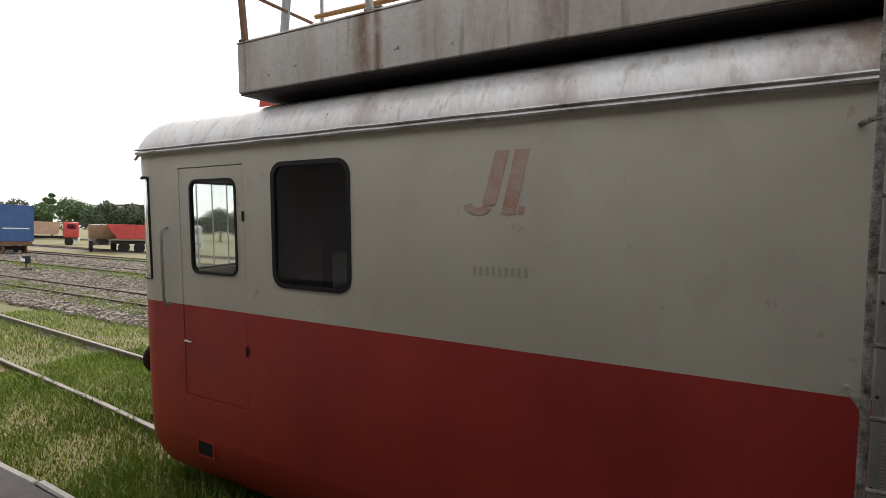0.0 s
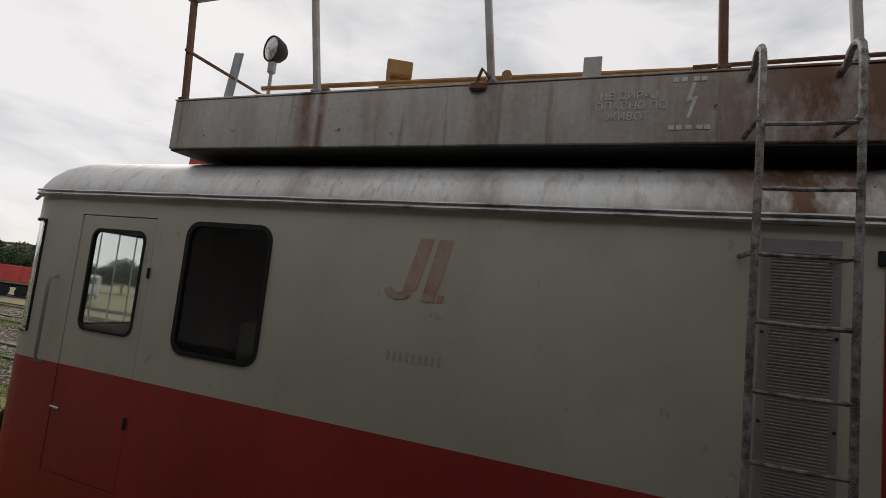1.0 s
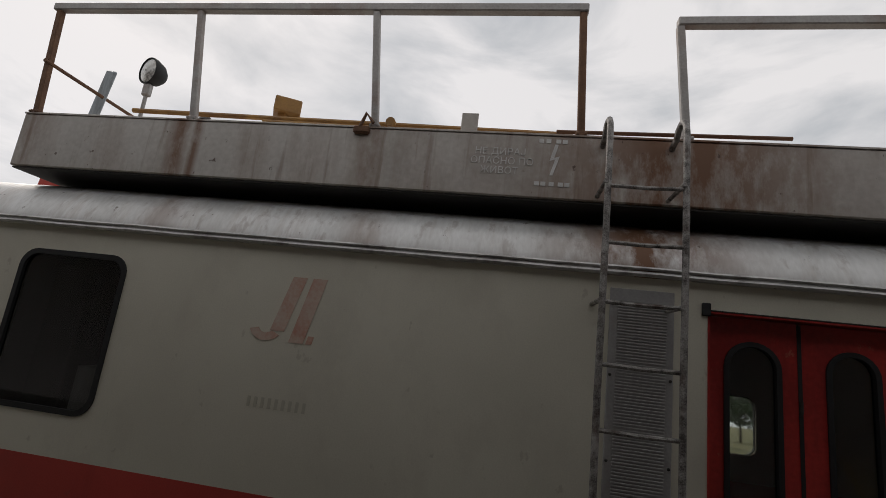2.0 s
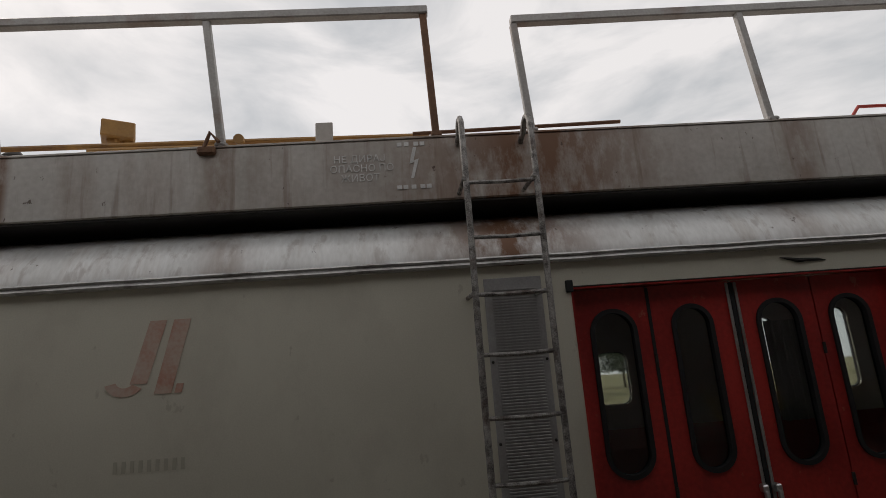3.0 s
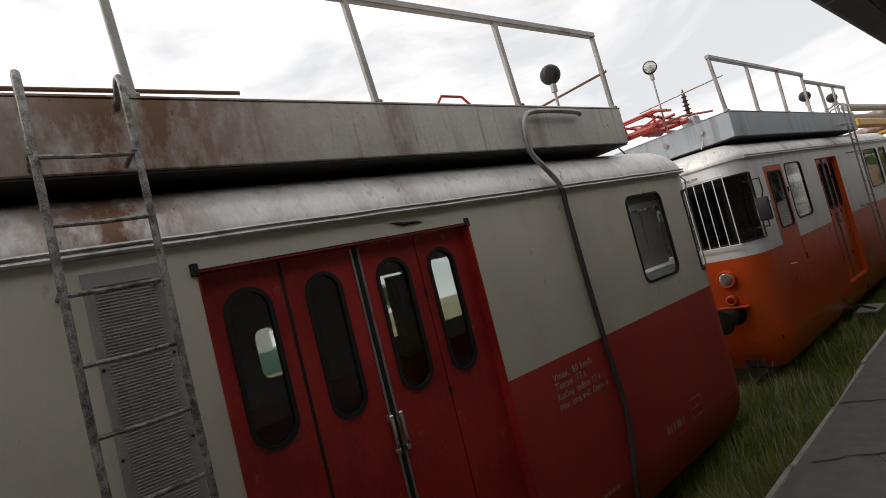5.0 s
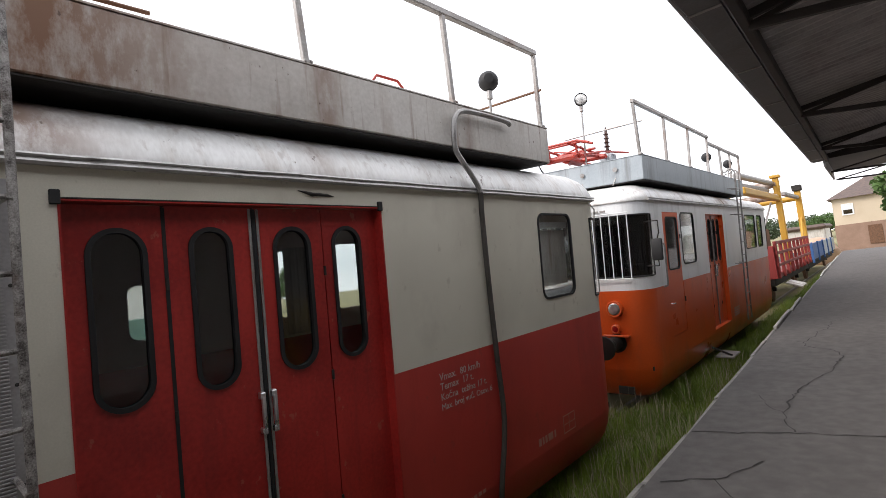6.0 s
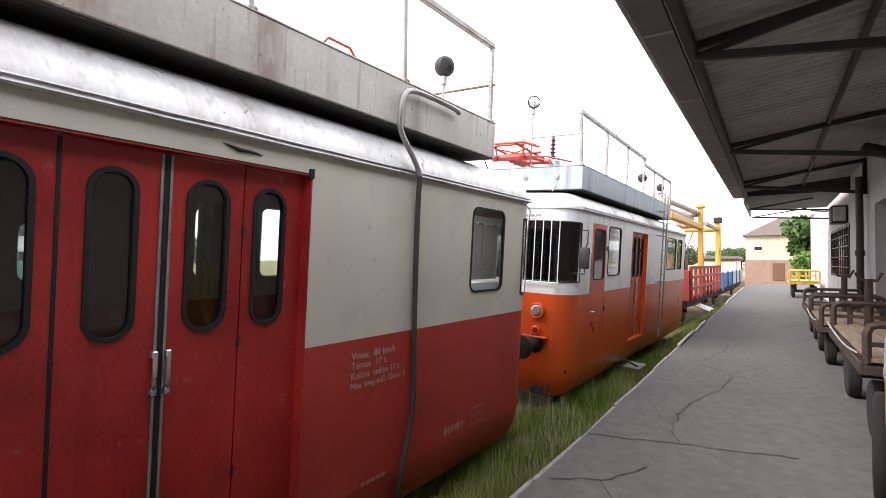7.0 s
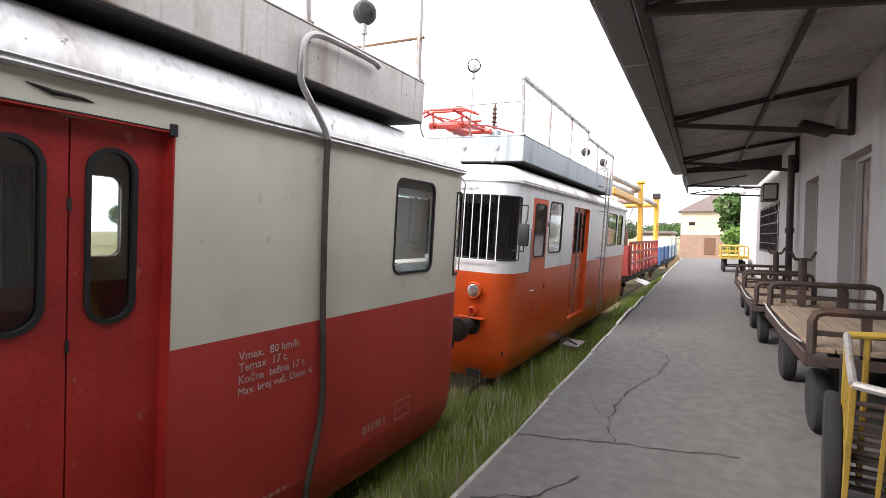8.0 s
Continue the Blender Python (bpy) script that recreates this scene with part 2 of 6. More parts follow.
M_ASPHALT = surface("old_grey_asphalt", (0.086, 0.080, 0.077), (0.124, 0.116, 0.112), 9, 0.92, bump=0.07, fine=140, spread=0.12, stain=(0.066, 0.061, 0.058), stain_amount=0.75, stain_scale=0.7, rough_spread=0.04,
                    specks=0.35, speck_colour=(0.045, 0.042, 0.039), speck_scale=30)
M_CRACK = surface("crack_dirt", (0.012, 0.011, 0.010), (0.035, 0.032, 0.028), 8, 0.95, bump=0.2)
M_KERB = surface("limewashed_kerb", (0.36, 0.35, 0.33), (0.58, 0.57, 0.54), 4, 0.85, bump=0.4, fine=50, stain=(0.16, 0.15, 0.12), stain_amount=0.9, stain_scale=4)
M_SOIL = surface("grassy_soil", (0.12, 0.125, 0.03), (0.27, 0.215, 0.12), 0.6, 0.95, bump=0.6, fine=9, stain=(0.07, 0.11, 0.025), stain_amount=0.9, stain_scale=0.22)
M_GRAVEL = surface("ballast_bed", (0.11, 0.085, 0.062), (0.25, 0.205, 0.16), 7, 0.95, bump=0.8, fine=26)
M_STONE = surface("ballast_stone", (0.15, 0.125, 0.10), (0.36, 0.315, 0.27), 2.0, 0.9, bump=0.2, fine=40)
M_RAIL = surface("rusty_rail", (0.055, 0.038, 0.030), (0.13, 0.09, 0.068), 6, 0.7, 0.3, bump=0.2, fine=60)
M_RAILTOP = surface("worn_rail_head", (0.16, 0.14, 0.12), (0.28, 0.25, 0.22), 5, 0.65, 0.2, bump=0.1)
M_SLEEPER = surface("weathered_sleeper", (0.06, 0.048, 0.040), (0.14, 0.115, 0.095), 6, 0.9, bump=0.4, fine=40)
M_PLASTER = surface("grey_white_plaster", (0.38, 0.36, 0.35), (0.50, 0.475, 0.46), 1.1, 0.9, bump=0.35, fine=50, stain=(0.25, 0.235, 0.22), stain_amount=0.6, stain_scale=1.2, stain_stretch=(1.5, 1.5, 0.4))
M_WHITEWALL = surface("whitewashed_wall", (0.60, 0.59, 0.57), (0.72, 0.71, 0.69), 1.1, 0.9, bump=0.25, fine=40)
M_CANOPY = surface("dark_corrugated_sheet", (0.32, 0.305, 0.31), (0.48, 0.465, 0.47), 2.5, 0.6, 0.2, bump=0.15, fine=40, stain=(0.07, 0.045, 0.035), stain_amount=0.6, stain_scale=1.5)
M_TRUSS = surface("brown_black_truss_paint", (0.022, 0.018, 0.018), (0.050, 0.040, 0.038), 5, 0.6, 0.2, bump=0.15)
M_WOOD = surface("weathered_plank", (0.17, 0.12, 0.08), (0.33, 0.25, 0.18), 3, 0.85, bump=0.4, fine=40, stretch=(0.6, 9, 4))
M_CART = surface("brown_cart_paint", (0.030, 0.020, 0.017), (0.075, 0.052, 0.044), 6, 0.6, 0.2, bump=0.2, fine=60, stain=RUST, stain_amount=0.5, stain_scale=4)
M_YELLOW = surface("worn_yellow_paint", (0.33, 0.21, 0.03), (0.50, 0.34, 0.06), 4, 0.5, bump=0.15, fine=60, stain=(0.16, 0.10, 0.06), stain_amount=0.8, stain_scale=5)
M_CRANE = surface("crane_yellow_paint", (0.44, 0.23, 0.025), (0.57, 0.32, 0.035), 2, 0.45, bump=0.06, stain=(0.30, 0.18, 0.07), stain_amount=0.5, stain_scale=2)
M_WAGON_RED = surface("wagon_red_paint", (0.19, 0.022, 0.020), (0.29, 0.036, 0.032), 2, 0.55, bump=0.08, stain=(0.15, 0.03, 0.03), stain_amount=0.6, stain_scale=2)
M_BLUE = surface("container_blue_paint", (0.022, 0.072, 0.20), (0.038, 0.11, 0.28), 1.5, 0.5, bump=0.08, stain=(0.05, 0.08, 0.14), stain_amount=0.5)
M_TAN = surface("tan_tipper_paint", (0.36, 0.22, 0.14), (0.50, 0.34, 0.24), 2, 0.6, bump=0.1)
M_TRUCK_RED = surface("truck_red_paint", (0.42, 0.04, 0.04), (0.55, 0.07, 0.06), 2, 0.45, bump=0.05)
M_TRUCK_WHITE = surface("truck_white_paint", (0.6, 0.6, 0.58), (0.75, 0.75, 0.73), 2, 0.45, bump=0.05)
M_HOUSE = surface("ochre_house_plaster", (0.50, 0.41, 0.30), (0.60, 0.51, 0.39), 0.8, 0.9, bump=0.2)
M_PLINTH = surface("brown_plinth", (0.22, 0.14, 0.10), (0.32, 0.21, 0.16), 1.5, 0.9, bump=0.3)
M_TILE = surface("dark_roof_tile", (0.07, 0.05, 0.045), (0.14, 0.10, 0.085), 3, 0.85, bump=0.5, fine=20)
M_BARK = surface("bark", (0.05, 0.036, 0.026), (0.11, 0.085, 0.062), 6, 0.9, bump=0.6, fine=30)
M_LEAF = surface("leaf_green", (0.035, 0.075, 0.016), (0.085, 0.16, 0.035), 0.5, 0.6, bump=0, fine=5)
M_LEAF_DARK = surface("dark_leaf_green", (0.038, 0.062, 0.030), (0.080, 0.115, 0.052), 0.3, 0.65, bump=0, fine=3)
M_LEAF_LIGHT = surface("bright_leaf_green", (0.07, 0.14, 0.018), (0.15, 0.26, 0.04), 0.8, 0.55, bump=0, fine=5)
M_GRASS = surface("grass_blade", (0.095, 0.165, 0.014), (0.25, 0.33, 0.05), 0.9, 0.6, bump=0, fine=6)
M_STRAW = surface("dry_seed_stalk", (0.36, 0.31, 0.20), (0.52, 0.47, 0.34), 3, 0.7, bump=0)
M_KERB_GREY = surface("worn_grey_kerb", (0.16, 0.15, 0.14), (0.36, 0.345, 0.32), 5, 0.9, bump=0.5, fine=45, stain=(0.09, 0.085, 0.06), stain_amount=0.9, stain_scale=3)


# ---- mesh helpers ----
def thing(name, at, label, category, group="", kind=""):
    ob = new(name)
    ob.empty_display_size = 0.2
    ob.location = at
    return tagged(ob, label, category, group, kind)


def origin_of(ob):
    while ob.parent:
        ob = ob.parent
    return Vector(ob.location)


def finish(name, bm, material, smooth=True):
    me = bpy.data.meshes.new(name)
    bm.normal_update()
    for f in bm.faces:
        f.smooth = smooth
    if smooth:
        for e in bm.edges:
            if len(e.link_faces) == 2 and e.calc_face_angle(0) > 0.6:
                e.smooth = False
    bm.to_mesh(me)
    bm.free()
    me.materials.append(material)
    return me


def part(name, bm, material, parent, label="", smooth=True):
    """Links a bmesh, given in world metres, as one mesh object under a thing or a part."""
    bmesh.ops.translate(bm, verts=bm.verts, vec=-origin_of(parent))
    ob = new(name, finish(name, bm, material, smooth))
    ob.parent = parent
    return tagged(ob, label)


def single(name, bm, material, label, category, group="", kind="", smooth=True):
    """A thing that is one mesh."""
    return tagged(new(name, finish(name, bm, material, smooth)), label, category, group, kind)


def abox(bm, lo, hi, bevel=0.0, turn=None, seg=1):
    """A box from corner to corner, its edges rounded by bevel."""
    c = [(a + b) / 2 for a, b in zip(lo, hi)]
    s = [abs(b - a) for a, b in zip(lo, hi)]
    m = Matrix.Translation(c) @ (turn if turn else Matrix()) @ Matrix.Diagonal((*s, 1))
    made = bmesh.ops.create_cube(bm, size=1.0, matrix=m)["verts"]
    if bevel:
        edges = list({e for v in made for e in v.link_edges})
        bmesh.ops.bevel(bm, geom=edges, offset=min(bevel, min(s) * 0.45), segments=seg, profile=0.5, affect="EDGES")
    return bm


def tube(bm, pts, r, seg=8, cap=True):
    """A round bar along pts; r is one radius or one for each point."""
    pts = [Vector(p) for p in pts]
    rs = r if isinstance(r, (list, tuple)) else [r] * len(pts)
    rings, side = [], None
    for i, p in enumerate(pts):
        d = (pts[min(i + 1, len(pts) - 1)] - pts[max(i - 1, 0)]).normalized()
        if side is None:
            side = d.cross(Vector((0, 0, 1)))
            if side.length < 0.1:
                side = d.cross(Vector((1, 0, 0)))
        side = (side - d * side.dot(d)).normalized()
        up = d.cross(side)
        rings.append([bm.verts.new(p + (side * math.cos(a) + up * math.sin(a)) * rs[i]) for a in (2 * math.pi * k / seg for k in range(seg))])
    for a, b in zip(rings, rings[1:]):
        for k in range(seg):
            bm.faces.new((a[k], a[(k + 1) % seg], b[(k + 1) % seg], b[k]))
    if cap:
        bm.faces.new(rings[0][::-1])
        bm.faces.new(rings[-1])
    return bm


def bar(bm, a, b, w, h):
    """A square bar from a to b, w wide and h high, with eased edges."""
    a, b = Vector(a), Vector(b)
    d = (b - a)
    q = d.to_track_quat("X", "Z").to_matrix().to_4x4()
    m = Matrix.Translation((a + b) / 2) @ q @ Matrix.Diagonal((d.length, w, h, 1))
    made = bmesh.ops.create_cube(bm, size=1.0, matrix=m)["verts"]
    bmesh.ops.bevel(bm, geom=list({e for v in made for e in v.link_edges}), offset=min(w, h) * 0.12, segments=1, affect="EDGES")
    return bm


def lathe(bm, profile, at, axis, seg=16):
    """A turned shape: profile rows of (distance along the axis, radius)."""
    d = Vector(axis).normalized()
    side = d.orthogonal().normalized()
    up = d.cross(side)
    rings = []
    for s, r in profile:
        c = Vector(at) + d * s
        rings.append([bm.verts.new(c + (side * math.cos(2 * math.pi * k / seg) + up * math.sin(2 * math.pi * k / seg)) * max(r, 0.0005)) for k in range(seg)])
    for a, b in zip(rings, rings[1:]):
        for k in range(seg):
            bm.faces.new((a[k], a[(k + 1) % seg], b[(k + 1) % seg], b[k]))
    bm.faces.new(rings[0][::-1])
    bm.faces.new(rings[-1])
    return bm


def rrect(x0, x1, z0, z1, r, n=6):
    r = min(r, (x1 - x0) / 2 - 0.001, (z1 - z0) / 2 - 0.001)
    out = []
    for cx, cz, a0 in ((x1 - r, z1 - r, 0), (x0 + r, z1 - r, 90), (x0 + r, z0 + r, 180), (x1 - r, z0 + r, 270)):
        for k in range(n + 1):
            a = radians(a0 + 90 * k / n)
            out.append((cx + r * math.cos(a), cz + r * math.sin(a)))
    return out


def sheet(bm, outer, holes, y0, y1):
    """An upright sheet in the xz plane with holes through it, from y0 to y1 thick."""
    edges = []
    for loop in (outer, *holes):
        vs = [bm.verts.new((x, y0, z)) for x, z in loop]
        edges += [bm.edges.new((vs[i], vs[(i + 1) % len(vs)])) for i in range(len(vs))]
    made = bmesh.ops.triangle_fill(bm, use_beauty=True, use_dissolve=False, edges=edges)
    faces = [g for g in made["geom"] if isinstance(g, bmesh.types.BMFace)]
    ext = bmesh.ops.extrude_face_region(bm, geom=faces)
    bmesh.ops.translate(bm, verts=[g for g in ext["geom"] if isinstance(g, bmesh.types.BMVert)], vec=(0, y1 - y0, 0))
    bmesh.ops.recalc_face_normals(bm, faces=bm.faces)
    return bm


def ring(bm, outer, inner, y0, y1):
    """A frame between two loops with the same number of points."""
    k = len(outer)
    rows = [[bm.verts.new((x, y, z)) for x, z in loop] for loop, y in ((outer, y1), (outer, y0), (inner, y0), (inner, y1))]
    for a, b in zip(rows, rows[1:] + rows[:1]):
        for i in range(k):
            bm.faces.new((a[i], a[(i + 1) % k], b[(i + 1) % k], b[i]))
    bmesh.ops.recalc_face_normals(bm, faces=bm.faces)
    return bm


def pane(bm, loop, y0, y1):
    a = [bm.verts.new((x, y0, z)) for x, z in loop]
    b = [bm.verts.new((x, y1, z)) for x, z in loop]
    bm.faces.new(a)
    bm.faces.new(b[::-1])
    for i in range(len(a)):
        bm.faces.new((a[i], b[i], b[(i + 1) % len(a)], a[(i + 1) % len(a)]))
    bmesh.ops.recalc_face_normals(bm, faces=bm.faces)
    return bm


def raw(name, verts, faces, material):
    me = bpy.data.meshes.new(name)
    me.from_pydata(verts, [], faces)
    me.materials.append(material)
    me.update()
    return me


def lettering(name, words, size, at, parent, material, label="", flip=False):
    """Words on an upright side that faces -y, their lower left corner at the given place."""
    cu = bpy.data.curves.new(name, "FONT")
    cu.body, cu.size, cu.extrude = words, size, 0.0008
    cu.resolution_u = 2
    ob = new(name + "_curve", cu)
    me = bpy.data.meshes.new_from_object(ob.evaluated_get(bpy.context.evaluated_depsgraph_get()))
    bpy.data.objects.remove(ob)
    bpy.data.curves.remove(cu)
    m = Matrix.Translation(Vector(at) - origin_of(parent)) @ Matrix.Rotation(math.pi / 2, 4, "X")
    me.transform(m)
    me.materials.clear()
    me.materials.append(material)
    res = new(name, me)
    res.parent = parent
    return tagged(res, label)


B = bmesh.new


# ---- railcars ----
BELT, EAVE, WIDE, TRACK_Z = 0.88, 2.20, 2.8, -0.92
RC = 0.38


def outline(x0, x1, d=0.0, ex=None, n_side=10, n_arc=9, n_end=8):
    """The plan of a car body, inset by d (and ex at the ends): rounded corners and slightly bowed ends, from the near side round."""
    ex = d if ex is None else ex
    r = max(RC - 0.6 * d, 0.04)
    xa, xb, ya, yb = x0 + ex, x1 - ex, d, WIDE - d
    bow = 0.07
    pts = []
    for k in range(n_side):
        pts.append((xa + r + (xb - xa - 2 * r) * k / n_side, ya))
    for k in range(n_arc):
        a = radians(-90 + 90 * k / n_arc)
        pts.append((xb - r + r * math.cos(a), ya + r + r * math.sin(a)))
    for k in range(n_end):
        y = ya + r + (yb - ya - 2 * r) * k / n_end
        pts.append((xb + bow * (1 - ((y - WIDE / 2) / ((yb - ya) / 2 - r)) ** 2), y))
    for k in range(n_arc):
        a = radians(90 * k / n_arc)
        pts.append((xb - r + r * math.cos(a), yb - r + r * math.sin(a)))
    for k in range(n_side):
        pts.append((xb - r - (xb - xa - 2 * r) * k / n_side, yb))
    for k in range(n_arc):
        a = radians(90 + 90 * k / n_arc)
        pts.append((xa + r + r * math.cos(a), yb - r + r * math.sin(a)))
    for k in range(n_end):
        y = yb - r - (yb - ya - 2 * r) * k / n_end
        pts.append((xa - bow * (1 - ((y - WIDE / 2) / ((yb - ya) / 2 - r)) ** 2), y))
    for k in range(n_arc):
        a = radians(180 + 90 * k / n_arc)
        pts.append((xa + r + r * math.cos(a), ya + r + r * math.sin(a)))
    return pts


END_B = (10, 10 + 26)
END_A = (10 + 26 + 10, 10 + 26 + 10 + 26)


def loft(bm, rings, cap_last=False):
    rows = [[bm.verts.new(p) for p in r] for r in rings]
    k = len(rows[0])
    for a, b in zip(rows, rows[1:]):
        for i in range(k):
            bm.faces.new((a[i], a[(i + 1) % k], b[(i + 1) % k], b[i]))
    if cap_last:
        bm.faces.new(rows[-1])
    bmesh.ops.recalc_face_normals(bm, faces=bm.faces)
    return bm


def end_strip(bm, path, zs, skip=None, off=0.0):
    """The shell of an end: columns along path, rows at zs. skip: (first column, last column, first row, last row) left open."""
    grid = [[bm.verts.new((x, y, z)) for x, y in path] for z in zs]
    for j in range(len(zs) - 1):
        for i in range(len(path) - 1):
            if skip and skip[0] <= i < skip[1] and skip[2] <= j < skip[3]:
                continue
            bm.faces.new((grid[j][i], grid[j][i + 1], grid[j + 1][i + 1], grid[j + 1][i]))
    bmesh.ops.recalc_face_normals(bm, faces=bm.faces)
    return bm


def notched(xa, xb, z_edge, z_far, notches, upper):
    """A side sheet's outline whose belt edge at z_edge is notched for doors; notches rows of (x0, x1, z)."""
    row = [(xa, z_edge)]
    for a, b, z in sorted(notches):
        row += [(a, z_edge), (a, z), (b, z), (b, z_edge)]
    row += [(xb, z_edge), (xb, z_far), (xa, z_far)]
    return row


def window_parts(parent, x0, x1, z0, z1, y, s, r=0.09, dark=False, name="window", label="", rubber=0.024):
    """A glazed opening: rubber frame and pane. s is -1 for the side that faces -y, 1 for the other."""
    out = rrect(x0 - rubber, x1 + rubber, z0 - rubber, z1 + rubber, r + rubber)
    inn = rrect(x0 + 0.008, x1 - 0.008, z0 + 0.008, z1 - 0.008, r)
    fr = part(name, ring(B(), out, inn, y + s * 0.009, y - s * 0.022), M_BLACK, parent, label)
    gl = part("pane", pane(B(), rrect(x0, x1, z0, z1, r), y - s * 0.008, y - s * 0.013), M_GLASS_DARK if dark else M_GLASS, fr, "dusty glass pane", smooth=False)
    gl.visible_shadow = False
    return fr


def folding_leaf(parent, x0, x1, z0, z1, wx0, wx1, wz0, wz1, y, s, paint):
    """One leaf of a folding door with a tall round-ended window."""
    hole = rrect(wx0 - 0.01, wx1 + 0.01, wz0 - 0.01, wz1 + 0.01, 0.2, 8)
    edge = rrect(x0, x1, z0, z1, 0.012, 2)
    leaf = part("door_leaf", sheet(B(), edge, [hole], y, y - s * 0.035), paint, parent, smooth=False)
    out = rrect(wx0 - 0.018, wx1 + 0.018, wz0 - 0.018, wz1 + 0.018, 0.2, 8)
    inn = rrect(wx0 + 0.006, wx1 - 0.006, wz0 + 0.006, wz1 - 0.006, 0.2, 8)
    part("window_seal", ring(B(), out, inn, y + s * 0.012, y - s * 0.03), M_BLACK, leaf)
    gl = part("pane", pane(B(), rrect(wx0, wx1, wz0, wz1, 0.2, 8), y - s * 0.012, y - s * 0.017), M_GLASS_DUSTY, leaf, "dusty glass pane", smooth=False)
    gl.visible_shadow = False
    return leaf


def railcar(name, label, x0, x1, lower, upper, roof_paint, sides, bars=20, rise=1.0, lamp_y=0.63):
    """A four-window inspection railcar: shell, roof, doors, windows, interior, buffers, wheels.
    sides: for the near (-1) and the far (1) side, lists of windows, cab doors and folding doors."""
    car = thing(name, ((x0 + x1) / 2, WIDE / 2, TRACK_Z), label, "railcar", "railcars on the siding")
    xa, xb = x0 + RC, x1 - RC
    floor_z = -0.30
    for s, y in ((-1, 0.0), (1, WIDE)):
        spec = sides[s]
        doors = [(a, b, t) for a, b, z, t, *_ in spec["cab"] + spec["fold"]]
        downs = [(a, b, z) for a, b, z, t, *_ in spec["cab"] + spec["fold"]]
        holes = [rrect(a, b, z0, z1, 0.09) for a, b, z0, z1 in spec["windows"]]
        part("upper_side", sheet(B(), notched(xa, xb, BELT, EAVE, doors, True), holes, y, y - s * 0.035), upper, car, smooth=False)
        part("lower_side", sheet(B(), notched(xa, xb, BELT, floor_z, downs, False), [], y, y - s * 0.035), lower, car, smooth=False)
        for a, b, z0, z1 in spec["windows"]:
            window_parts(car, a, b, z0, z1, y, s, dark=a in spec.get("dark", ()), rubber=0.024 if a in spec.get("dark", ()) else 0.012)
        for a, b, z, t, wx0, wx1, wz0, wz1, paint_up, paint_low in spec["cab"]:
            # a flush hinged door: jamb behind, upper and lower sheets, window, grip
            g = 0.007
            yy = y - s * 0.004
            part("door_jamb", ring(B(), rrect(a - 0.02, b + 0.02, z - 0.02, t + 0.02, 0.02), rrect(a + 0.04, b - 0.04, z + 0.04, t - 0.04, 0.02), y - s * 0.037, y - s * 0.05), M_BLACK, car)
            door = part("cab_door", sheet(B(), [(a + g, BELT), (b - g, BELT), (b - g, t - g), (a + g, t - g)], [rrect(wx0, wx1, wz0, wz1, 0.07)], yy, yy - s * 0.03), paint_up, car, smooth=False)
            part("door_lower_panel", sheet(B(), [(a + g, z + g), (b - g, z + g), (b - g, BELT - 0.0), (a + g, BELT - 0.0)], [], yy, yy - s * 0.03), paint_low, door, smooth=False)
            fr = window_parts(door, wx0, wx1, wz0, wz1, yy, s, r=0.07, name="door_window", rubber=0.011)
            hinge_x = b if s * 1 < 0 else a
            for hz in (t - 0.45, BELT - 0.35):
                part("hinge", lathe(B(), [(0, 0.010), (0.08, 0.010)], (hinge_x, y + s * 0.010, hz), (0, 0, 1), 8), M_DARK, door)
            lx = a + 0.06 if s < 0 else b - 0.06
            lever = tube(B(), [(lx, y, BELT - 0.31), (lx, y + s * 0.035, BELT - 0.31), (lx + 0.10, y + s * 0.04, BELT - 0.315)], 0.010, 8)
            part("door_lever", lever, M_CHROME, door, "small chrome lever")
            rx = a - 0.18 if s < 0 else b + 0.18
            rail = tube(B(), [(rx, y, 1.55), (rx, y + s * 0.05, 1.53), (rx, y + s * 0.06, 1.48), (rx, y + s * 0.06, 0.92), (rx, y + s * 0.05, 0.88), (rx, y, 0.86)], 0.013, 8)
            part("grab_rail", rail, M_GALV, car, "grey steel grab rail beside the cab door")
        for a, b, z, t, leaves, paint in spec["fold"]:
            yy = y - s * 0.075
            for (lx0, lx1, wx0, wx1) in leaves:
                folding_leaf(car, lx0 + 0.004, lx1 - 0.004, z + 0.01, t - 0.012, wx0, wx1, 1.08, 1.92, yy, s, paint)
            part("door_reveal", ring(B(), [(a - 0.002, z), (b + 0.002, z), (b + 0.002, t), (a - 0.002, t)], [(a + 0.008, z + 0.008), (b - 0.008, z + 0.008), (b - 0.008, t - 0.008), (a + 0.008, t - 0.008)], y + s * 0.004, y - s * 0.115), paint, car, smooth=False)
            mid = leaves[1][1] if len(leaves) > 2 else (a + b) / 2
            part("door_edge_rubber", abox(B(), (mid - 0.014, yy - 0.012, z + 0.02), (mid + 0.014, yy + 0.012, t - 0.02), 0.005), M_BLACK, car)
            for k in (-1, 1):
                sx0 = mid + k * 0.024
                part("door_edge_strip", abox(B(), (sx0 - 0.008, yy + s * 0.002, z + 0.02), (sx0 + 0.008, yy + s * 0.014, t - 0.02), 0.004), M_GALV, car, "bare metal edge strip")
            for lx0, lx1, *_ in leaves[1:2]:
                part("leaf_gap", abox(B(), (lx0 - 0.009, min(yy, yy + s * 0.004), z + 0.02), (lx0 + 0.009, max(yy, yy + s * 0.004), t - 0.02)), M_BLACK, car)
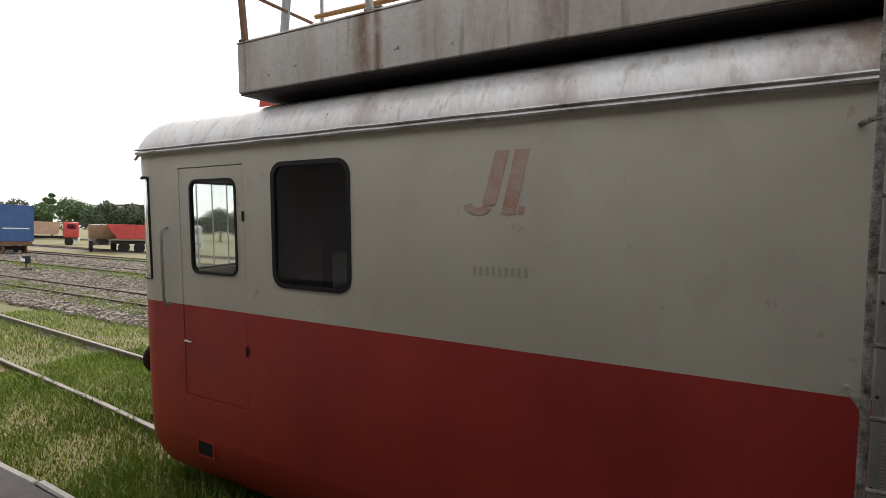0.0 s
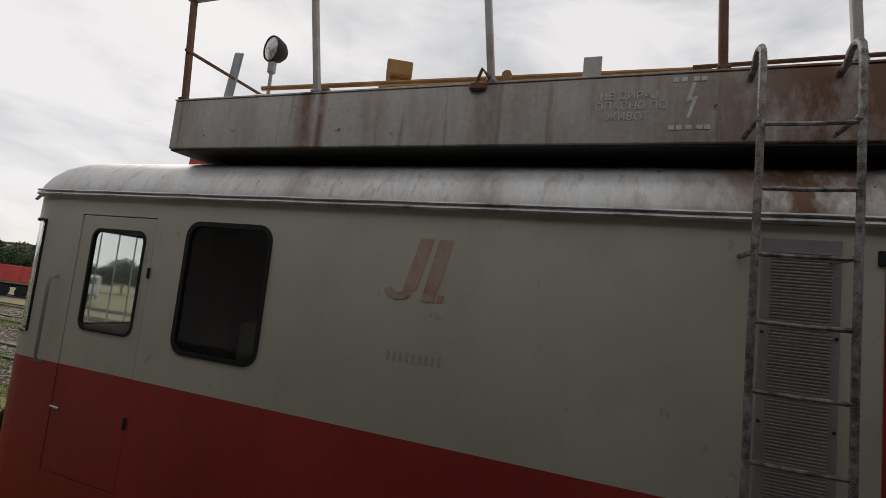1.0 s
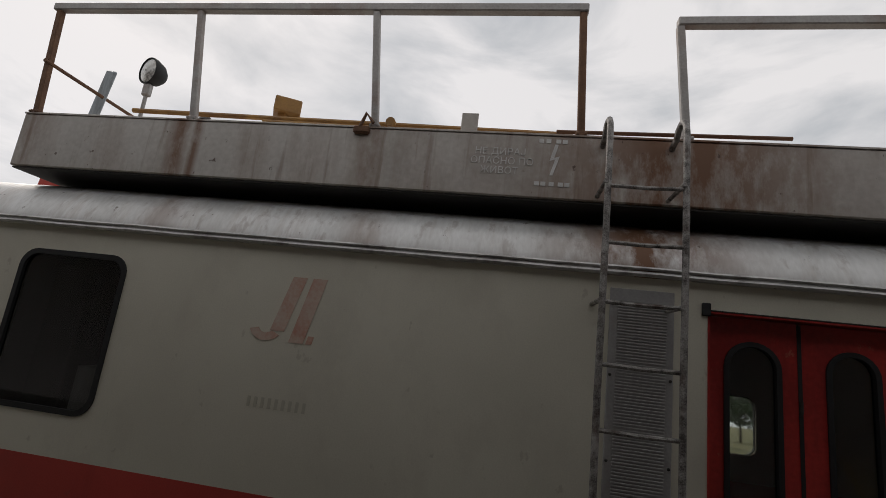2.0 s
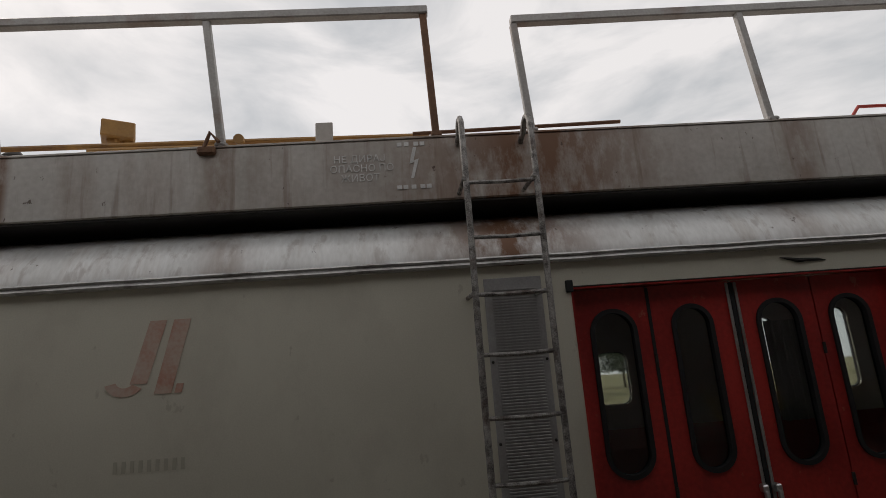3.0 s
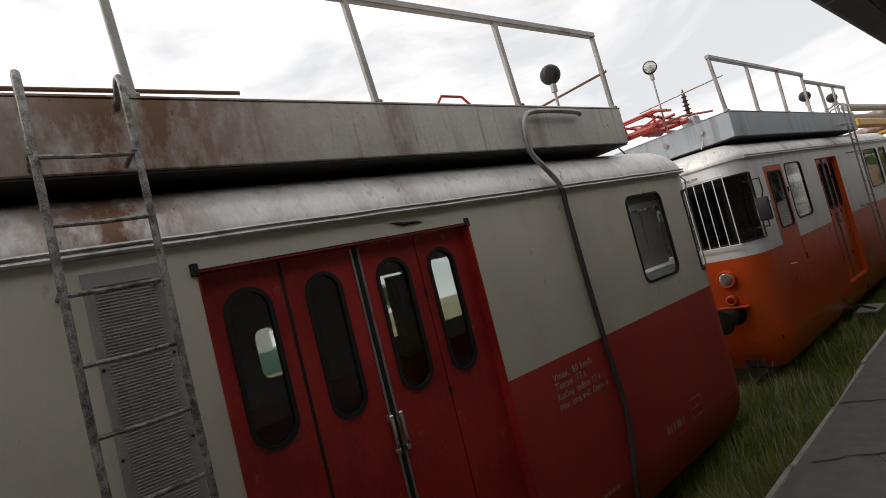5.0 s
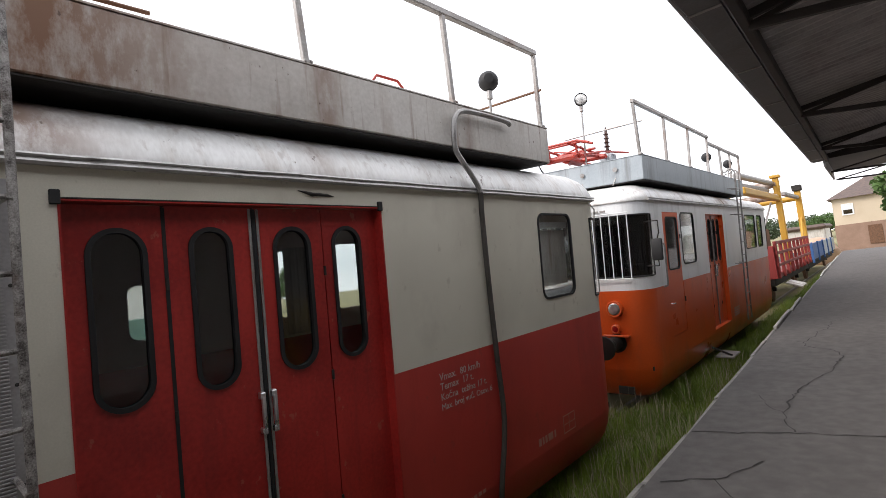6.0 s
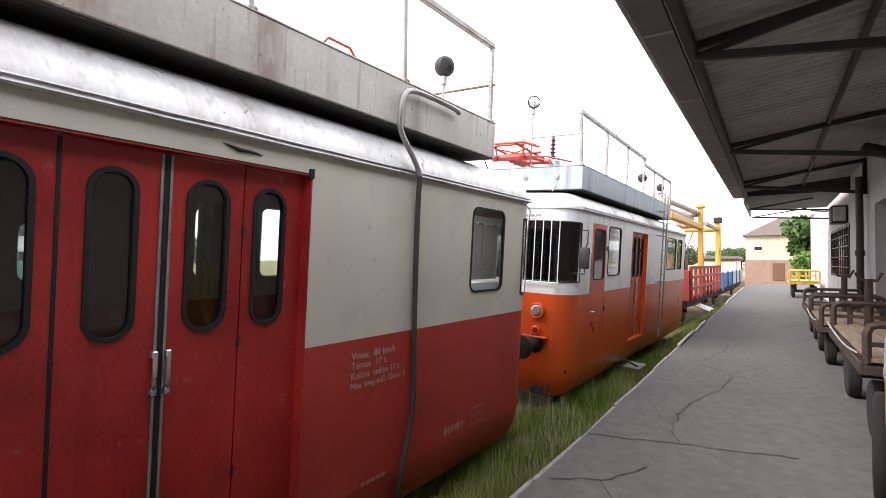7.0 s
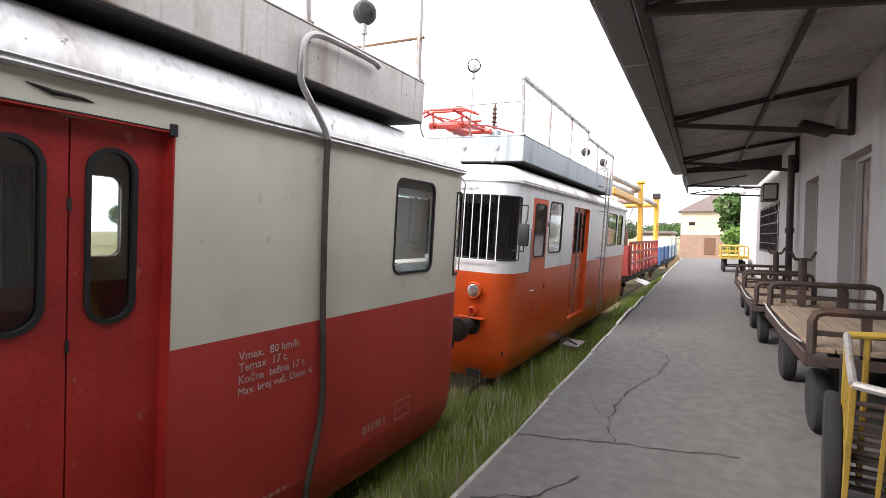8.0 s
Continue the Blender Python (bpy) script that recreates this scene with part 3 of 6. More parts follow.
            for k in (-1, 1):
                hx = mid + k * 0.035
                grip = abox(B(), (hx - 0.013, yy + s * 0.028, 0.79), (hx + 0.013, yy + s * 0.05, 0.97), 0.01, seg=2)
                for hz in (0.775, 0.975):
                    abox(grip, (hx - 0.015, yy, hz - 0.02), (hx + 0.015, yy + s * 0.045, hz + 0.02), 0.006)
                part("door_grip", grip, M_CHROME, car, "pale metal pull handle on the folding door")
            for lx0, lx1, *_ in leaves[1::2]:
                for hz in (0.15, 0.95, 1.62):
                    part("leaf_hinge", lathe(B(), [(0, 0.009), (0.06, 0.009)], (lx0, yy + s * 0.006, hz), (0, 0, 1), 6), M_DARK, car)
    # the two ends
    pts = outline(x0, x1)
    for first, last in (END_B, END_A):
        idx = [i % len(pts) for i in range(first, last + 1)]
        path = [pts[i] for i in idx]
        ws = (0, len(path) - 1)
        zs = [BELT, 1.08, 1.5, 2.0, EAVE]
        part("upper_end", end_strip(B(), path, zs, (ws[0], ws[1], 1, 3)), upper, car)
        part("lower_end", end_strip(B(), path, [floor_z, 0.1, 0.5, BELT]), lower, car)
        # windscreen: seal, glass that follows the curve, centre post, protective bars
        wpath = path[ws[0]:ws[1] + 1]
        cx, cy = (x0 + x1) / 2, WIDE / 2
        sx = 1 if first == END_B[0] else -1
        sheet_glass = end_strip(B(), [(x - sx * 0.012, y) for x, y in wpath], [1.08, 1.5, 2.0])
        bmesh.ops.solidify(sheet_glass, geom=sheet_glass.faces[:], thickness=0.005)
        gl = part("windscreen", sheet_glass, M_GLASS if bars < 20 else M_GLASS_DARK, car, "curved dusty windscreen")
        gl.visible_shadow = False
        seal = B()
        loop = [(x + sx * 0.004, y, 1.08 + 0.0) for x, y in wpath] + [(x + sx * 0.004, y, 2.0) for x, y in wpath[::-1]]
        inner_pts = [Vector(p) for p in loop] + [Vector(loop[0])]
        tube(seal, inner_pts, 0.013, 6)
        part("windscreen_seal", seal, M_BLACK, gl)
        mid = wpath[len(wpath) // 2]
        part("windscreen_post", bar(B(), (mid[0] + sx * 0.002, mid[1], 1.08), (mid[0] + sx * 0.002, mid[1], 2.0), 0.05, 0.04), M_BLACK, gl)
        if bars:
            n_bar = bars
            for k in range(n_bar):
                y = 0.20 + (WIDE - 0.40) * k / (n_bar - 1)
                xx = (x1 if sx > 0 else x0) + sx * (0.07 * (1 - ((y - cy) / (WIDE / 2 - RC)) ** 2) + 0.05)
                part("screen_bar", tube(B(), [(xx, y, 1.05), (xx, y, 2.05)], 0.0075, 6), M_WHITE, car)
            for z in (1.06, 2.04):
                row = [((x1 if sx > 0 else x0) + sx * (0.07 * (1 - ((y - cy) / (WIDE / 2 - RC)) ** 2) + 0.05), y, z) for y in [0.18 + (WIDE - 0.36) * k / 8 for k in range(9)]]
                part("screen_rail", tube(B(), row, 0.010, 6), M_WHITE, car)
        # headlights, tail lamps, buffers
        xe = x1 if sx > 0 else x0
        for yy in (lamp_y, WIDE - lamp_y):
            e = xe + sx * (0.07 * (1 - ((yy - cy) / (WIDE / 2 - RC)) ** 2))
            hl = part("headlight", lathe(B(), [(-0.03, 0.125), (0.035, 0.125), (0.05, 0.112), (0.045, 0.098)], (e, yy, 0.61), (sx, 0, 0), 24), lower, car, "round headlight in a painted rim")
            part("lens", lathe(B(), [(0.035, 0.10), (0.05, 0.085), (0.058, 0.045), (0.06, 0.005)], (e, yy, 0.61), (sx, 0, 0), 24), M_LENS, hl, "ribbed clear lens")
            tl = part("tail_lamp", lathe(B(), [(-0.02, 0.07), (0.05, 0.07), (0.06, 0.055), (0.055, 0.05)], (e, yy, 0.31), (sx, 0, 0), 18), lower, car)
            part("lens", lathe(B(), [(0.04, 0.05), (0.058, 0.04), (0.063, 0.005)], (e, yy, 0.31), (sx, 0, 0), 18), M_REDLENS, tl, "red tail lens")
            step = part("coupler_socket", abox(B(), (min(e, e + sx * 0.02), yy - 0.20, -0.66), (max(e, e + sx * 0.02), yy + 0.05, -0.54), 0.02), M_DARK, car)
        for yy in (WIDE / 2 - 0.875, WIDE / 2 + 0.875):
            bz = 0.10
            e = xe + sx * 0.0
            bf = part("buffer", lathe(B(), [(-0.1, 0.15), (0.02, 0.15), (0.03, 0.105), (0.26, 0.10), (0.27, 0.085), (0.43, 0.085), (0.435, 0.165), (0.46, 0.175), (0.475, 0.165), (0.485, 0.10), (0.49, 0.01)], (e, yy, bz), (sx, 0, 0), 24), M_DARK, car, "greasy black buffer")
        hook = tube(B(), [(xe + sx * 0.05, cy, 0.0), (xe + sx * 0.28, cy, 0.0), (xe + sx * 0.34, cy, 0.06), (xe + sx * 0.30, cy, 0.10)], 0.03, 8)
        part("draw_hook", hook, M_DARK, car)
    # skirt, roof, gutter
    rings = []
    for t in (0, 0.2, 0.4, 0.6, 0.8, 1.0):
        d = 0.26 * (1 - math.cos(t * math.pi / 2))
        rings.append([(x, y, floor_z - 0.46 * math.sin(t * math.pi / 2)) for x, y in outline(x0, x1, d, d * 1.2)])
    part("skirt", loft(B(), rings), lower, car)
    prof = [(0.0, EAVE), (-0.022, EAVE + 0.004), (-0.024, EAVE + 0.03), (-0.006, EAVE + 0.085), (0.03, EAVE + 0.15), (0.09, EAVE + 0.22), (0.18, EAVE + 0.275),
            (0.32, EAVE + 0.315), (0.6, EAVE + 0.35), (1.0, EAVE + 0.37)]
    rings = [[(x, y, EAVE + (z - EAVE) * (rise if d < 0.5 else min(rise, 1.04))) for x, y in outline(x0, x1, d, d * (1.5 if d > 0 else 1.0))] for d, z in prof]
    roof = part("roof", loft(B(), rings, True), roof_paint, car, "rounded weathered grey roof")
    for s, y in ((-1, -0.03), (1, WIDE + 0.03)):
        gut = B()
        rows = [(xa - 0.12 + (xb - xa + 0.24) * k / 40, y + 0.002 * math.sin(k * 1.9), EAVE + 0.012 + 0.0015 * math.sin(k * 2.3)) for k in range(41)]
        tube(gut, rows, 0.014, 6)
        tube(gut, [(x, yy - s * 0.0 + s * 0.006, z + 0.028) for x, yy, z in rows], 0.010, 6)
        part("gutter", gut, M_ALU, roof, "dented aluminium rain gutter")
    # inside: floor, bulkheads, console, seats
    # the linings are coloured near-black to carry the cabin's shade
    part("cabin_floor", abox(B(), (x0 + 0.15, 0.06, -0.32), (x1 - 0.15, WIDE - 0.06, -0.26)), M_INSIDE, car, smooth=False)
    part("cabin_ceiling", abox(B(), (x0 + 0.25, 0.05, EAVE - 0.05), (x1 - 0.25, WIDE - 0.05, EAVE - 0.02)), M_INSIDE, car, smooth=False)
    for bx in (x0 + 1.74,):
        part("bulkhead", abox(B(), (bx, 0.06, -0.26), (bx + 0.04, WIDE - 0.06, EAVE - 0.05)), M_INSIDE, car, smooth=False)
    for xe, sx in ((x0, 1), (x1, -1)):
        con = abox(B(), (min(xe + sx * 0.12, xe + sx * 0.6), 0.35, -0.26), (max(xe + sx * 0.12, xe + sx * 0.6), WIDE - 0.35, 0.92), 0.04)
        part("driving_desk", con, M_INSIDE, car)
        seat = abox(B(), (min(xe + sx * 0.95, xe + sx * 1.4), 0.45, 0.25), (max(xe + sx * 0.95, xe + sx * 1.4), 0.95, 0.38), 0.05, seg=2)
        abox(seat, (min(xe + sx * 1.38, xe + sx * 1.5), 0.45, 0.35), (max(xe + sx * 1.38, xe + sx * 1.5), 0.95, 1.22), 0.05, seg=2)
        tube(seat, [(xe + sx * 1.2, 0.7, -0.26), (xe + sx * 1.2, 0.7, 0.27)], 0.05, 8)
        part("driver_seat", seat, M_BLACK, car)
    # running gear
    for wx in (x0 + 2.4, x1 - 2.4):
        axle = part("axle", tube(B(), [(wx, 0.5, -0.46), (wx, WIDE - 0.5, -0.46)], 0.07, 10), M_DARK, car)
        for wy in (WIDE / 2 - 0.72, WIDE / 2 + 0.72):
            k = -1 if wy < WIDE / 2 else 1
            part("wheel", lathe(B(), [(-0.07, 0.49), (-0.04, 0.49), (-0.035, 0.455), (0.07, 0.45), (0.07, 0.38), (0.03, 0.36), (0.03, 0.12), (0.1, 0.1), (0.1, 0.02)], (wx, wy, -0.465), (0, k, 0), 24), M_RUSTY, axle)
    part("underframe", abox(B(), (x0 + 0.6, 0.55, -0.62), (x1 - 0.6, WIDE - 0.55, -0.36), 0.03), M_DARK, car)
    return car, roof


def work_platform(owner, bx0, bx1, paint, sections, mesh_label, z0=2.60, z1=2.975):
    """The tray-shaped work platform on the roof, with its railings along the near side."""
    plat = part("work_platform", abox(B(), (bx0, 0.02, z0), (bx1, WIDE - 0.02, z1), 0.008), paint, owner, mesh_label, smooth=False)
    part("platform_lip", ring_lip(bx0, bx1, z1 + 0.005), paint, plat)
    # added near-black sheet: shade under the tray painted in along with dirt
    part("platform_underside", abox(B(), (bx0 + 0.015, 0.032, z0 - 0.013), (bx1 - 0.015, WIDE - 0.032, z0 - 0.004)), M_DARK, plat, "dirty black underside, shade included in its colour", smooth=False)
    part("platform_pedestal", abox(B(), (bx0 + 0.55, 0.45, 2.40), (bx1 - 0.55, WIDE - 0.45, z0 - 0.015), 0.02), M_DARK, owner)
    for posts, (xa, za), (xb, zb) in sections:
        for px, lean in posts:
            tz = za + (zb - za) * (px - xa) / (xb - xa)
            post = bar(B(), (px, 0.05, z1), (px + lean, 0.05, tz - 0.025), 0.042, 0.042)
            abox(post, (px - 0.032, 0.02, z1), (px + 0.032, 0.075, z1 + 0.035), 0.004)
            for bx in (px - 0.022, px + 0.022):
                lathe(post, [(0, 0.009), (0.010, 0.009), (0.012, 0.004)], (bx, 0.021, z1 + 0.018), (0, -1, 0), 6)
            part("railing_post", post, M_RUSTY if px in (1.735, -1.915) else M_RAILPAINT, owner)
        part("top_rail", bar(B(), (xa, 0.05, za), (xb, 0.05, zb), 0.06, 0.055), M_RAILPAINT, owner)
    return plat


def ring_lip(bx0, bx1, z):
    bm = B()
    for a, b in (((bx0, 0.03, z), (bx1, 0.03, z)), ((bx0, WIDE - 0.03, z), (bx1, WIDE - 0.03, z)), ((bx0 + 0.01, 0.05, z), (bx0 + 0.01, WIDE - 0.05, z)), ((bx1 - 0.01, 0.05, z), (bx1 - 0.01, WIDE - 0.05, z))):
        bar(bm, a, b, 0.03, 0.012)
    return bm


def ladder(owner, xl, xr, y, z0, rungs, top, paint, y_in=0.16):
    """A steel ladder whose stiles hook over the platform's edge."""
    lad = None
    for x in (xl, xr):
        pts = [(x, y, z0), (x + 0.004, y, 0.8), (x, y, 1.6), (x + 0.003, y, 2.4), (x, y, top)]
        pts += [(x, y + 0.09 * (1 - math.cos(a)), top + 0.09 * math.sin(a)) for a in (0.5, 1.0, 1.57, 2.1, 2.7)] + [(x, y + 0.24, top + 0.03), (x, y + 0.29, top + 0.01)]
        ob = part("ladder_stile", tube(B(), pts, 0.0165, 8), paint, owner, "flaking steel ladder stile")
        lad = lad or ob
        for z in (0.92, 2.03, 2.62):
            part("ladder_bracket", tube(B(), [(x - 0.01, y - 0.02, z), (x - 0.015, 0.0 if z < 2.3 else 0.03, z + 0.01)], 0.012, 8), paint, owner)
    for z in rungs:
        part("ladder_rung", tube(B(), [(xl, y, z), ((xl + xr) / 2, y, z - 0.004), (xr, y, z)], 0.0105, 8), paint, owner)
    return lad


def round_lamp(owner, x, y, z0, z1, aim, name="work_lamp"):
    """A round work lamp on a thin pole."""
    pole = part(name, tube(B(), [(x, y, z0), (x, y, z1 - 0.13)], 0.014, 8), M_GALV, owner, "round work lamp on a thin pole")
    part("lamp_clamp", abox(B(), (x - 0.03, y - 0.025, z1 - 0.2), (x + 0.03, y + 0.025, z1 - 0.10), 0.01), M_GALV, pole)
    part("lamp_shell", lathe(B(), [(-0.10, 0.01), (-0.095, 0.05), (-0.06, 0.085), (0.0, 0.105), (0.025, 0.107), (0.035, 0.105), (0.035, 0.099), (0.02, 0.098)], (x, y, z1), aim, 20), M_BLACK, pole, "black lamp housing")
    part("lens", lathe(B(), [(0.015, 0.098), (0.03, 0.092), (0.045, 0.05), (0.05, 0.004)], (x, y, z1), aim, 20), M_LAMPGLASS, pole, "clear ribbed lens")
    return pole


# red and cream car: near side and far side
RED_LEAVES = [(2.395, 2.835, 2.51, 2.735), (2.835, 3.315, 2.965, 3.165), (3.315, 3.78, 3.445, 3.67), (3.78, 4.238, 3.865, 4.07)]
NEAR = {"dark": (-1.60,), "windows": [(-1.60, -0.89, 1.135, 2.03), (6.335, 7.01, 1.165, 2.035)],
        "cab": [(-2.75, -1.935, 0.08, 2.06, -2.595, -2.035, 1.175, 1.945, M_CREAM, M_RED)],
        "fold": [(2.395, 4.235, -0.27, 2.06, RED_LEAVES, M_DOOR_RED)]}
FAR = {"windows": [(3.40, 3.76, 1.12, 1.66), (4.95, 5.45, 1.12, 1.92), (5.80, 6.30, 1.12, 1.98)], "cab": [], "fold": []}
car_red, roof_red = railcar("red_railcar", "faded red and cream inspection railcar on an overgrown siding", -3.56, 7.88, M_RED, M_CREAM, M_ROOF, {-1: NEAR, 1: FAR}, 13, 1.15)
plat_red = work_platform(car_red, -1.975, 6.735, M_BOX, [(((-1.915, -0.07), (-0.71, -0.14), (0.52, -0.11), (1.735, -0.03)), (-2.03, 3.83), (1.735, 3.82)), (((2.295, -0.04), (3.745, -0.06), (5.20, -0.05), (6.655, -0.03)), (2.24, 3.73), (6.65, 3.79))], "grey steel work platform with rust streaks")
ladder(car_red, 1.852, 2.215, -0.235, -0.35, [0.018 + 0.287 * k for k in range(10)], 2.90, M_LADDER)


# fittings of the red car
def red_car_fittings():
    c = car_red
    # perforated vent panel behind the ladder, with its frame and rivets
    vent = part("vent_panel", abox(B(), (1.925, -0.010, -0.10), (2.235, -0.002, 2.135), 0.003), M_VENT, c, "grey louvred vent panel")
    first = part("louvre", bar(B(), (1.965, -0.012, -0.06), (2.20, -0.012, -0.06), 0.008, 0.0075), M_VENT, vent)
    for k in range(1, 144):
        ob = new("louvre", first.data)
        ob.parent, ob.location = vent, (0, 0, k * 0.0149)
    for z in (0.1, 0.5, 0.9, 1.3, 1.7, 2.05):
        for x in (1.940, 2.222):
            part("rivet", lathe(B(), [(0, 0.008), (0.006, 0.007), (0.009, 0.002)], (x, -0.010, z), (0, -1, 0), 8), M_DARK, vent)
    # hose from the platform down the side
    pts = [(5.93, -0.03, 2.89), (5.84, -0.045, 2.905), (5.5, -0.05, 2.91), (5.20, -0.05, 2.895), (5.09, -0.05, 2.82), (5.06, -0.05, 2.70), (5.07, -0.045, 2.56),
           (5.15, -0.05, 2.45), (5.26, -0.055, 2.33), (5.34, -0.055, 2.21), (5.365, -0.035, 2.0), (5.385, -0.03, 1.4), (5.41, -0.03, 0.8), (5.44, -0.03, 0.2), (5.33, -0.03, -0.3), (5.36, 0.02, -0.6), (5.5, 0.1, -0.75)]
    smooth_pts = []
    for i in range(len(pts) - 1):
        p0, p1, p2, p3 = (Vector(pts[max(i - 1, 0)]), Vector(pts[i]), Vector(pts[i + 1]), Vector(pts[min(i + 2, len(pts) - 1)]))
        for k in range(4):
            t = k / 4
            smooth_pts.append(0.5 * ((2 * p1) + (p2 - p0) * t + (2 * p0 - 5 * p1 + 4 * p2 - p3) * t * t + (3 * p1 - p0 - 3 * p2 + p3) * t ** 3))
    k = 36
    part("cable_conduit", tube(B(), smooth_pts[:k + 1], 0.023, 8), M_GALV, c, "grey steel end of the cable conduit")
    part("cable_conduit", tube(B(), smooth_pts[k:] + [Vector(pts[-1])], 0.024, 8), M_HOSE, c, "dark hose hanging down the side")
    # step hole near the front, stamps and marks
    step = part("step_hole", ring(B(), rrect(-2.63, -2.39, -0.45, -0.30, 0.015), rrect(-2.605, -2.415, -0.435, -0.315, 0.01), -0.006, 0.03), M_RED, c)
    # solid black block paints the hole's inner shade; nothing is cut out
    part("step_hole_shade", abox(B(), (-2.615, -0.003, -0.44), (-2.405, 0.03, -0.31)), M_BLACK, step)
    lettering("lettering", "Vmax.  80 km/h", 0.080, (4.69, -0.003, 0.725), c, M_WHITE_MARK, "white stencilled speed data")
    lettering("lettering", "Temax  17 t.", 0.080, (4.69, -0.003, 0.65), c, M_WHITE_MARK, "white stencilled data")
    lettering("lettering", "Ko\u010dna  te\u017eina 17 t.", 0.076, (4.69, -0.003, 0.573), c, M_WHITE_MARK, "white stencilled data")
    lettering("lettering", "Max. broj vu\u010d. Osov. 6", 0.070, (4.69, -0.003, 0.497), c, M_WHITE_MARK, "white stencilled data")
    st = ring(B(), [(6.49, -0.25), (6.74, -0.25), (6.74, -0.07), (6.49, -0.07)], [(6.498, -0.242), (6.732, -0.242), (6.732, -0.078), (6.498, -0.078)], -0.003, -0.001)
    abox(st, (6.61, -0.003, -0.242), (6.617, -0.001, -0.078))
    abox(st, (6.498, -0.003, -0.165), (6.732, -0.001, -0.159))
    part("inspection_stamp", st, M_FAINT_RED, c, "half-worn inspection stamp box")
    for x, w in ((6.0, 0.05), (6.07, 0.03), (6.12, 0.04), (6.18, 0.09), (6.30, 0.03)):
        part("worn_mark", abox(B(), (x, -0.0025, -0.22), (x + w, -0.001, -0.15)), M_FAINT_RED, c)
    for k in range(5):
        part("worn_mark", abox(B(), (4.86 + k * 0.06, -0.0025, -0.30), (4.90 + k * 0.06, -0.001, -0.27)), M_FAINT_RED, c)
    for k in range(9):
        part("worn_mark", abox(B(), (0.06 + k * 0.04, -0.0025, 1.305), (0.078 + k * 0.04, -0.001, 1.36)), M_FAINT, c, "scratched-off number")
    # faded emblem: two slanting strokes with a curl and short bars
    def stroke(x, z0, z1, w, lean):
        part("emblem_stroke", pane(B(), [(x, z0), (x + w, z0), (x + w + lean, z1), (x + lean, z1)], -0.001, -0.003), M_LOGO, c, "sun-bleached red emblem stroke", smooth=False)
    stroke(0.115, 1.72, 2.03, 0.085, 0.085)
    stroke(0.235, 1.665, 2.03, 0.085, 0.085)
    stroke(0.335, 1.665, 1.71, 0.035, 0.01)
    curl = []
    for r, order in ((0.10, range(7)), (0.045, range(6, -1, -1))):
        for k in order:
            a = radians(195 + 22 * k)
            curl.append((0.09 + r * math.cos(a), 1.74 + r * 0.8 * math.sin(a)))
    part("emblem_stroke", pane(B(), curl, -0.001, -0.0035), M_LOGO, c, smooth=False)
    # warning on the platform
    for k, (t, x) in enumerate((("\u041d\u0415 \u0414\u0418\u0420\u0410\u0408", 1.145), ("\u041e\u041f\u0410\u0421\u041d\u041e \u041f\u041e", 1.125), ("\u0416\u0418\u0412\u041e\u0422", 1.185))):
        lettering("warning_lettering", t, 0.058, (x, 0.0165, 2.845 - 0.057 * k), c, M_GHOST_MARK, "half-worn white warning lettering")
    bolt = B()
    zig = [(1.595, 2.92), (1.57, 2.82), (1.60, 2.83), (1.575, 2.735), (1.592, 2.735), (1.625, 2.85), (1.595, 2.84), (1.615, 2.92)]
    vs = [bolt.verts.new((x, 0.0165, z)) for x, z in zig]
    bolt.faces.new(vs)
    bmesh.ops.triangulate(bolt, faces=bolt.faces[:])
    part("warning_bolt", bolt, M_GHOST_MARK, c, "white lightning bolt")
    for z, xs in ((2.928, (1.505, 1.545, 1.60, 1.635)), (2.672, (1.495, 1.53, 1.575, 1.625, 1.66))):
        for x in xs:
            part("warning_bar", abox(B(), (x, 0.0165, z), (x + 0.027, 0.019, z + 0.024)), M_GHOST_MARK, c)
    # folded railings, rods, lamps and gear on the platform
    for a, b, r, m in (((-1.42, 0.30, 3.17), (1.70, 0.20, 3.07), 0.018, M_OCHRE), ((-1.40, 0.32, 3.09), (-0.70, 0.30, 3.08), 0.018, M_OCHRE), ((-0.35, 0.25, 3.10), (0.45, 0.22, 3.07), 0.018, M_OCHRE),
                       ((0.55, 0.16, 3.03), (1.55, 0.12, 3.0), 0.018, M_OCHRE), ((1.60, 0.12, 3.05), (2.86, 0.12, 3.065), 0.012, M_RUSTY)):
        part("folded_rail", tube(B(), [a, b], r, 8), m, c, "rusty ochre rail lying folded on the platform")
    part("rail_latch", lathe(B(), [(0, 0.03), (0.03, 0.03)], (0.60, 0.10, 3.05), (0, -1, 0), 10), M_OCHRE, c)
    clip = abox(B(), (0.40, -0.01, 2.93), (0.50, 0.03, 2.98), 0.01)
    tube(clip, [(0.44, 0.0, 2.97), (0.47, 0.0, 3.06), (0.52, 0.0, 3.0)], 0.012, 6)
    part("clamp", clip, M_RUSTY, c)
    part("tab_plate", abox(B(), (1.04, 0.06, 2.975), (1.14, 0.07, 3.12), 0.004), M_BOX, c)
    part("small_bracket", abox(B(), (-1.48, 0.28, 2.96), (-1.38, 0.33, 3.12), 0.006), M_BOX, c)
    round_lamp(c, -1.43, 0.38, 3.05, 3.53, (-0.30, -0.95, -0.05))
    round_lamp(c, 6.20, 0.36, 2.975, 3.49, (0.75, 0.6, 0.0))
    jib = abox(B(), (-0.57, 0.60, 3.37), (-0.37, 0.86, 3.49), 0.008, turn=Matrix.Rotation(0.5, 4, "Z"))
    abox(jib, (-0.50, 0.64, 2.97), (-0.43, 0.72, 3.38), 0.006)
    bar(jib, (-0.42, 0.70, 3.40), (-0.22, 0.78, 3.16), 0.035, 0.05)
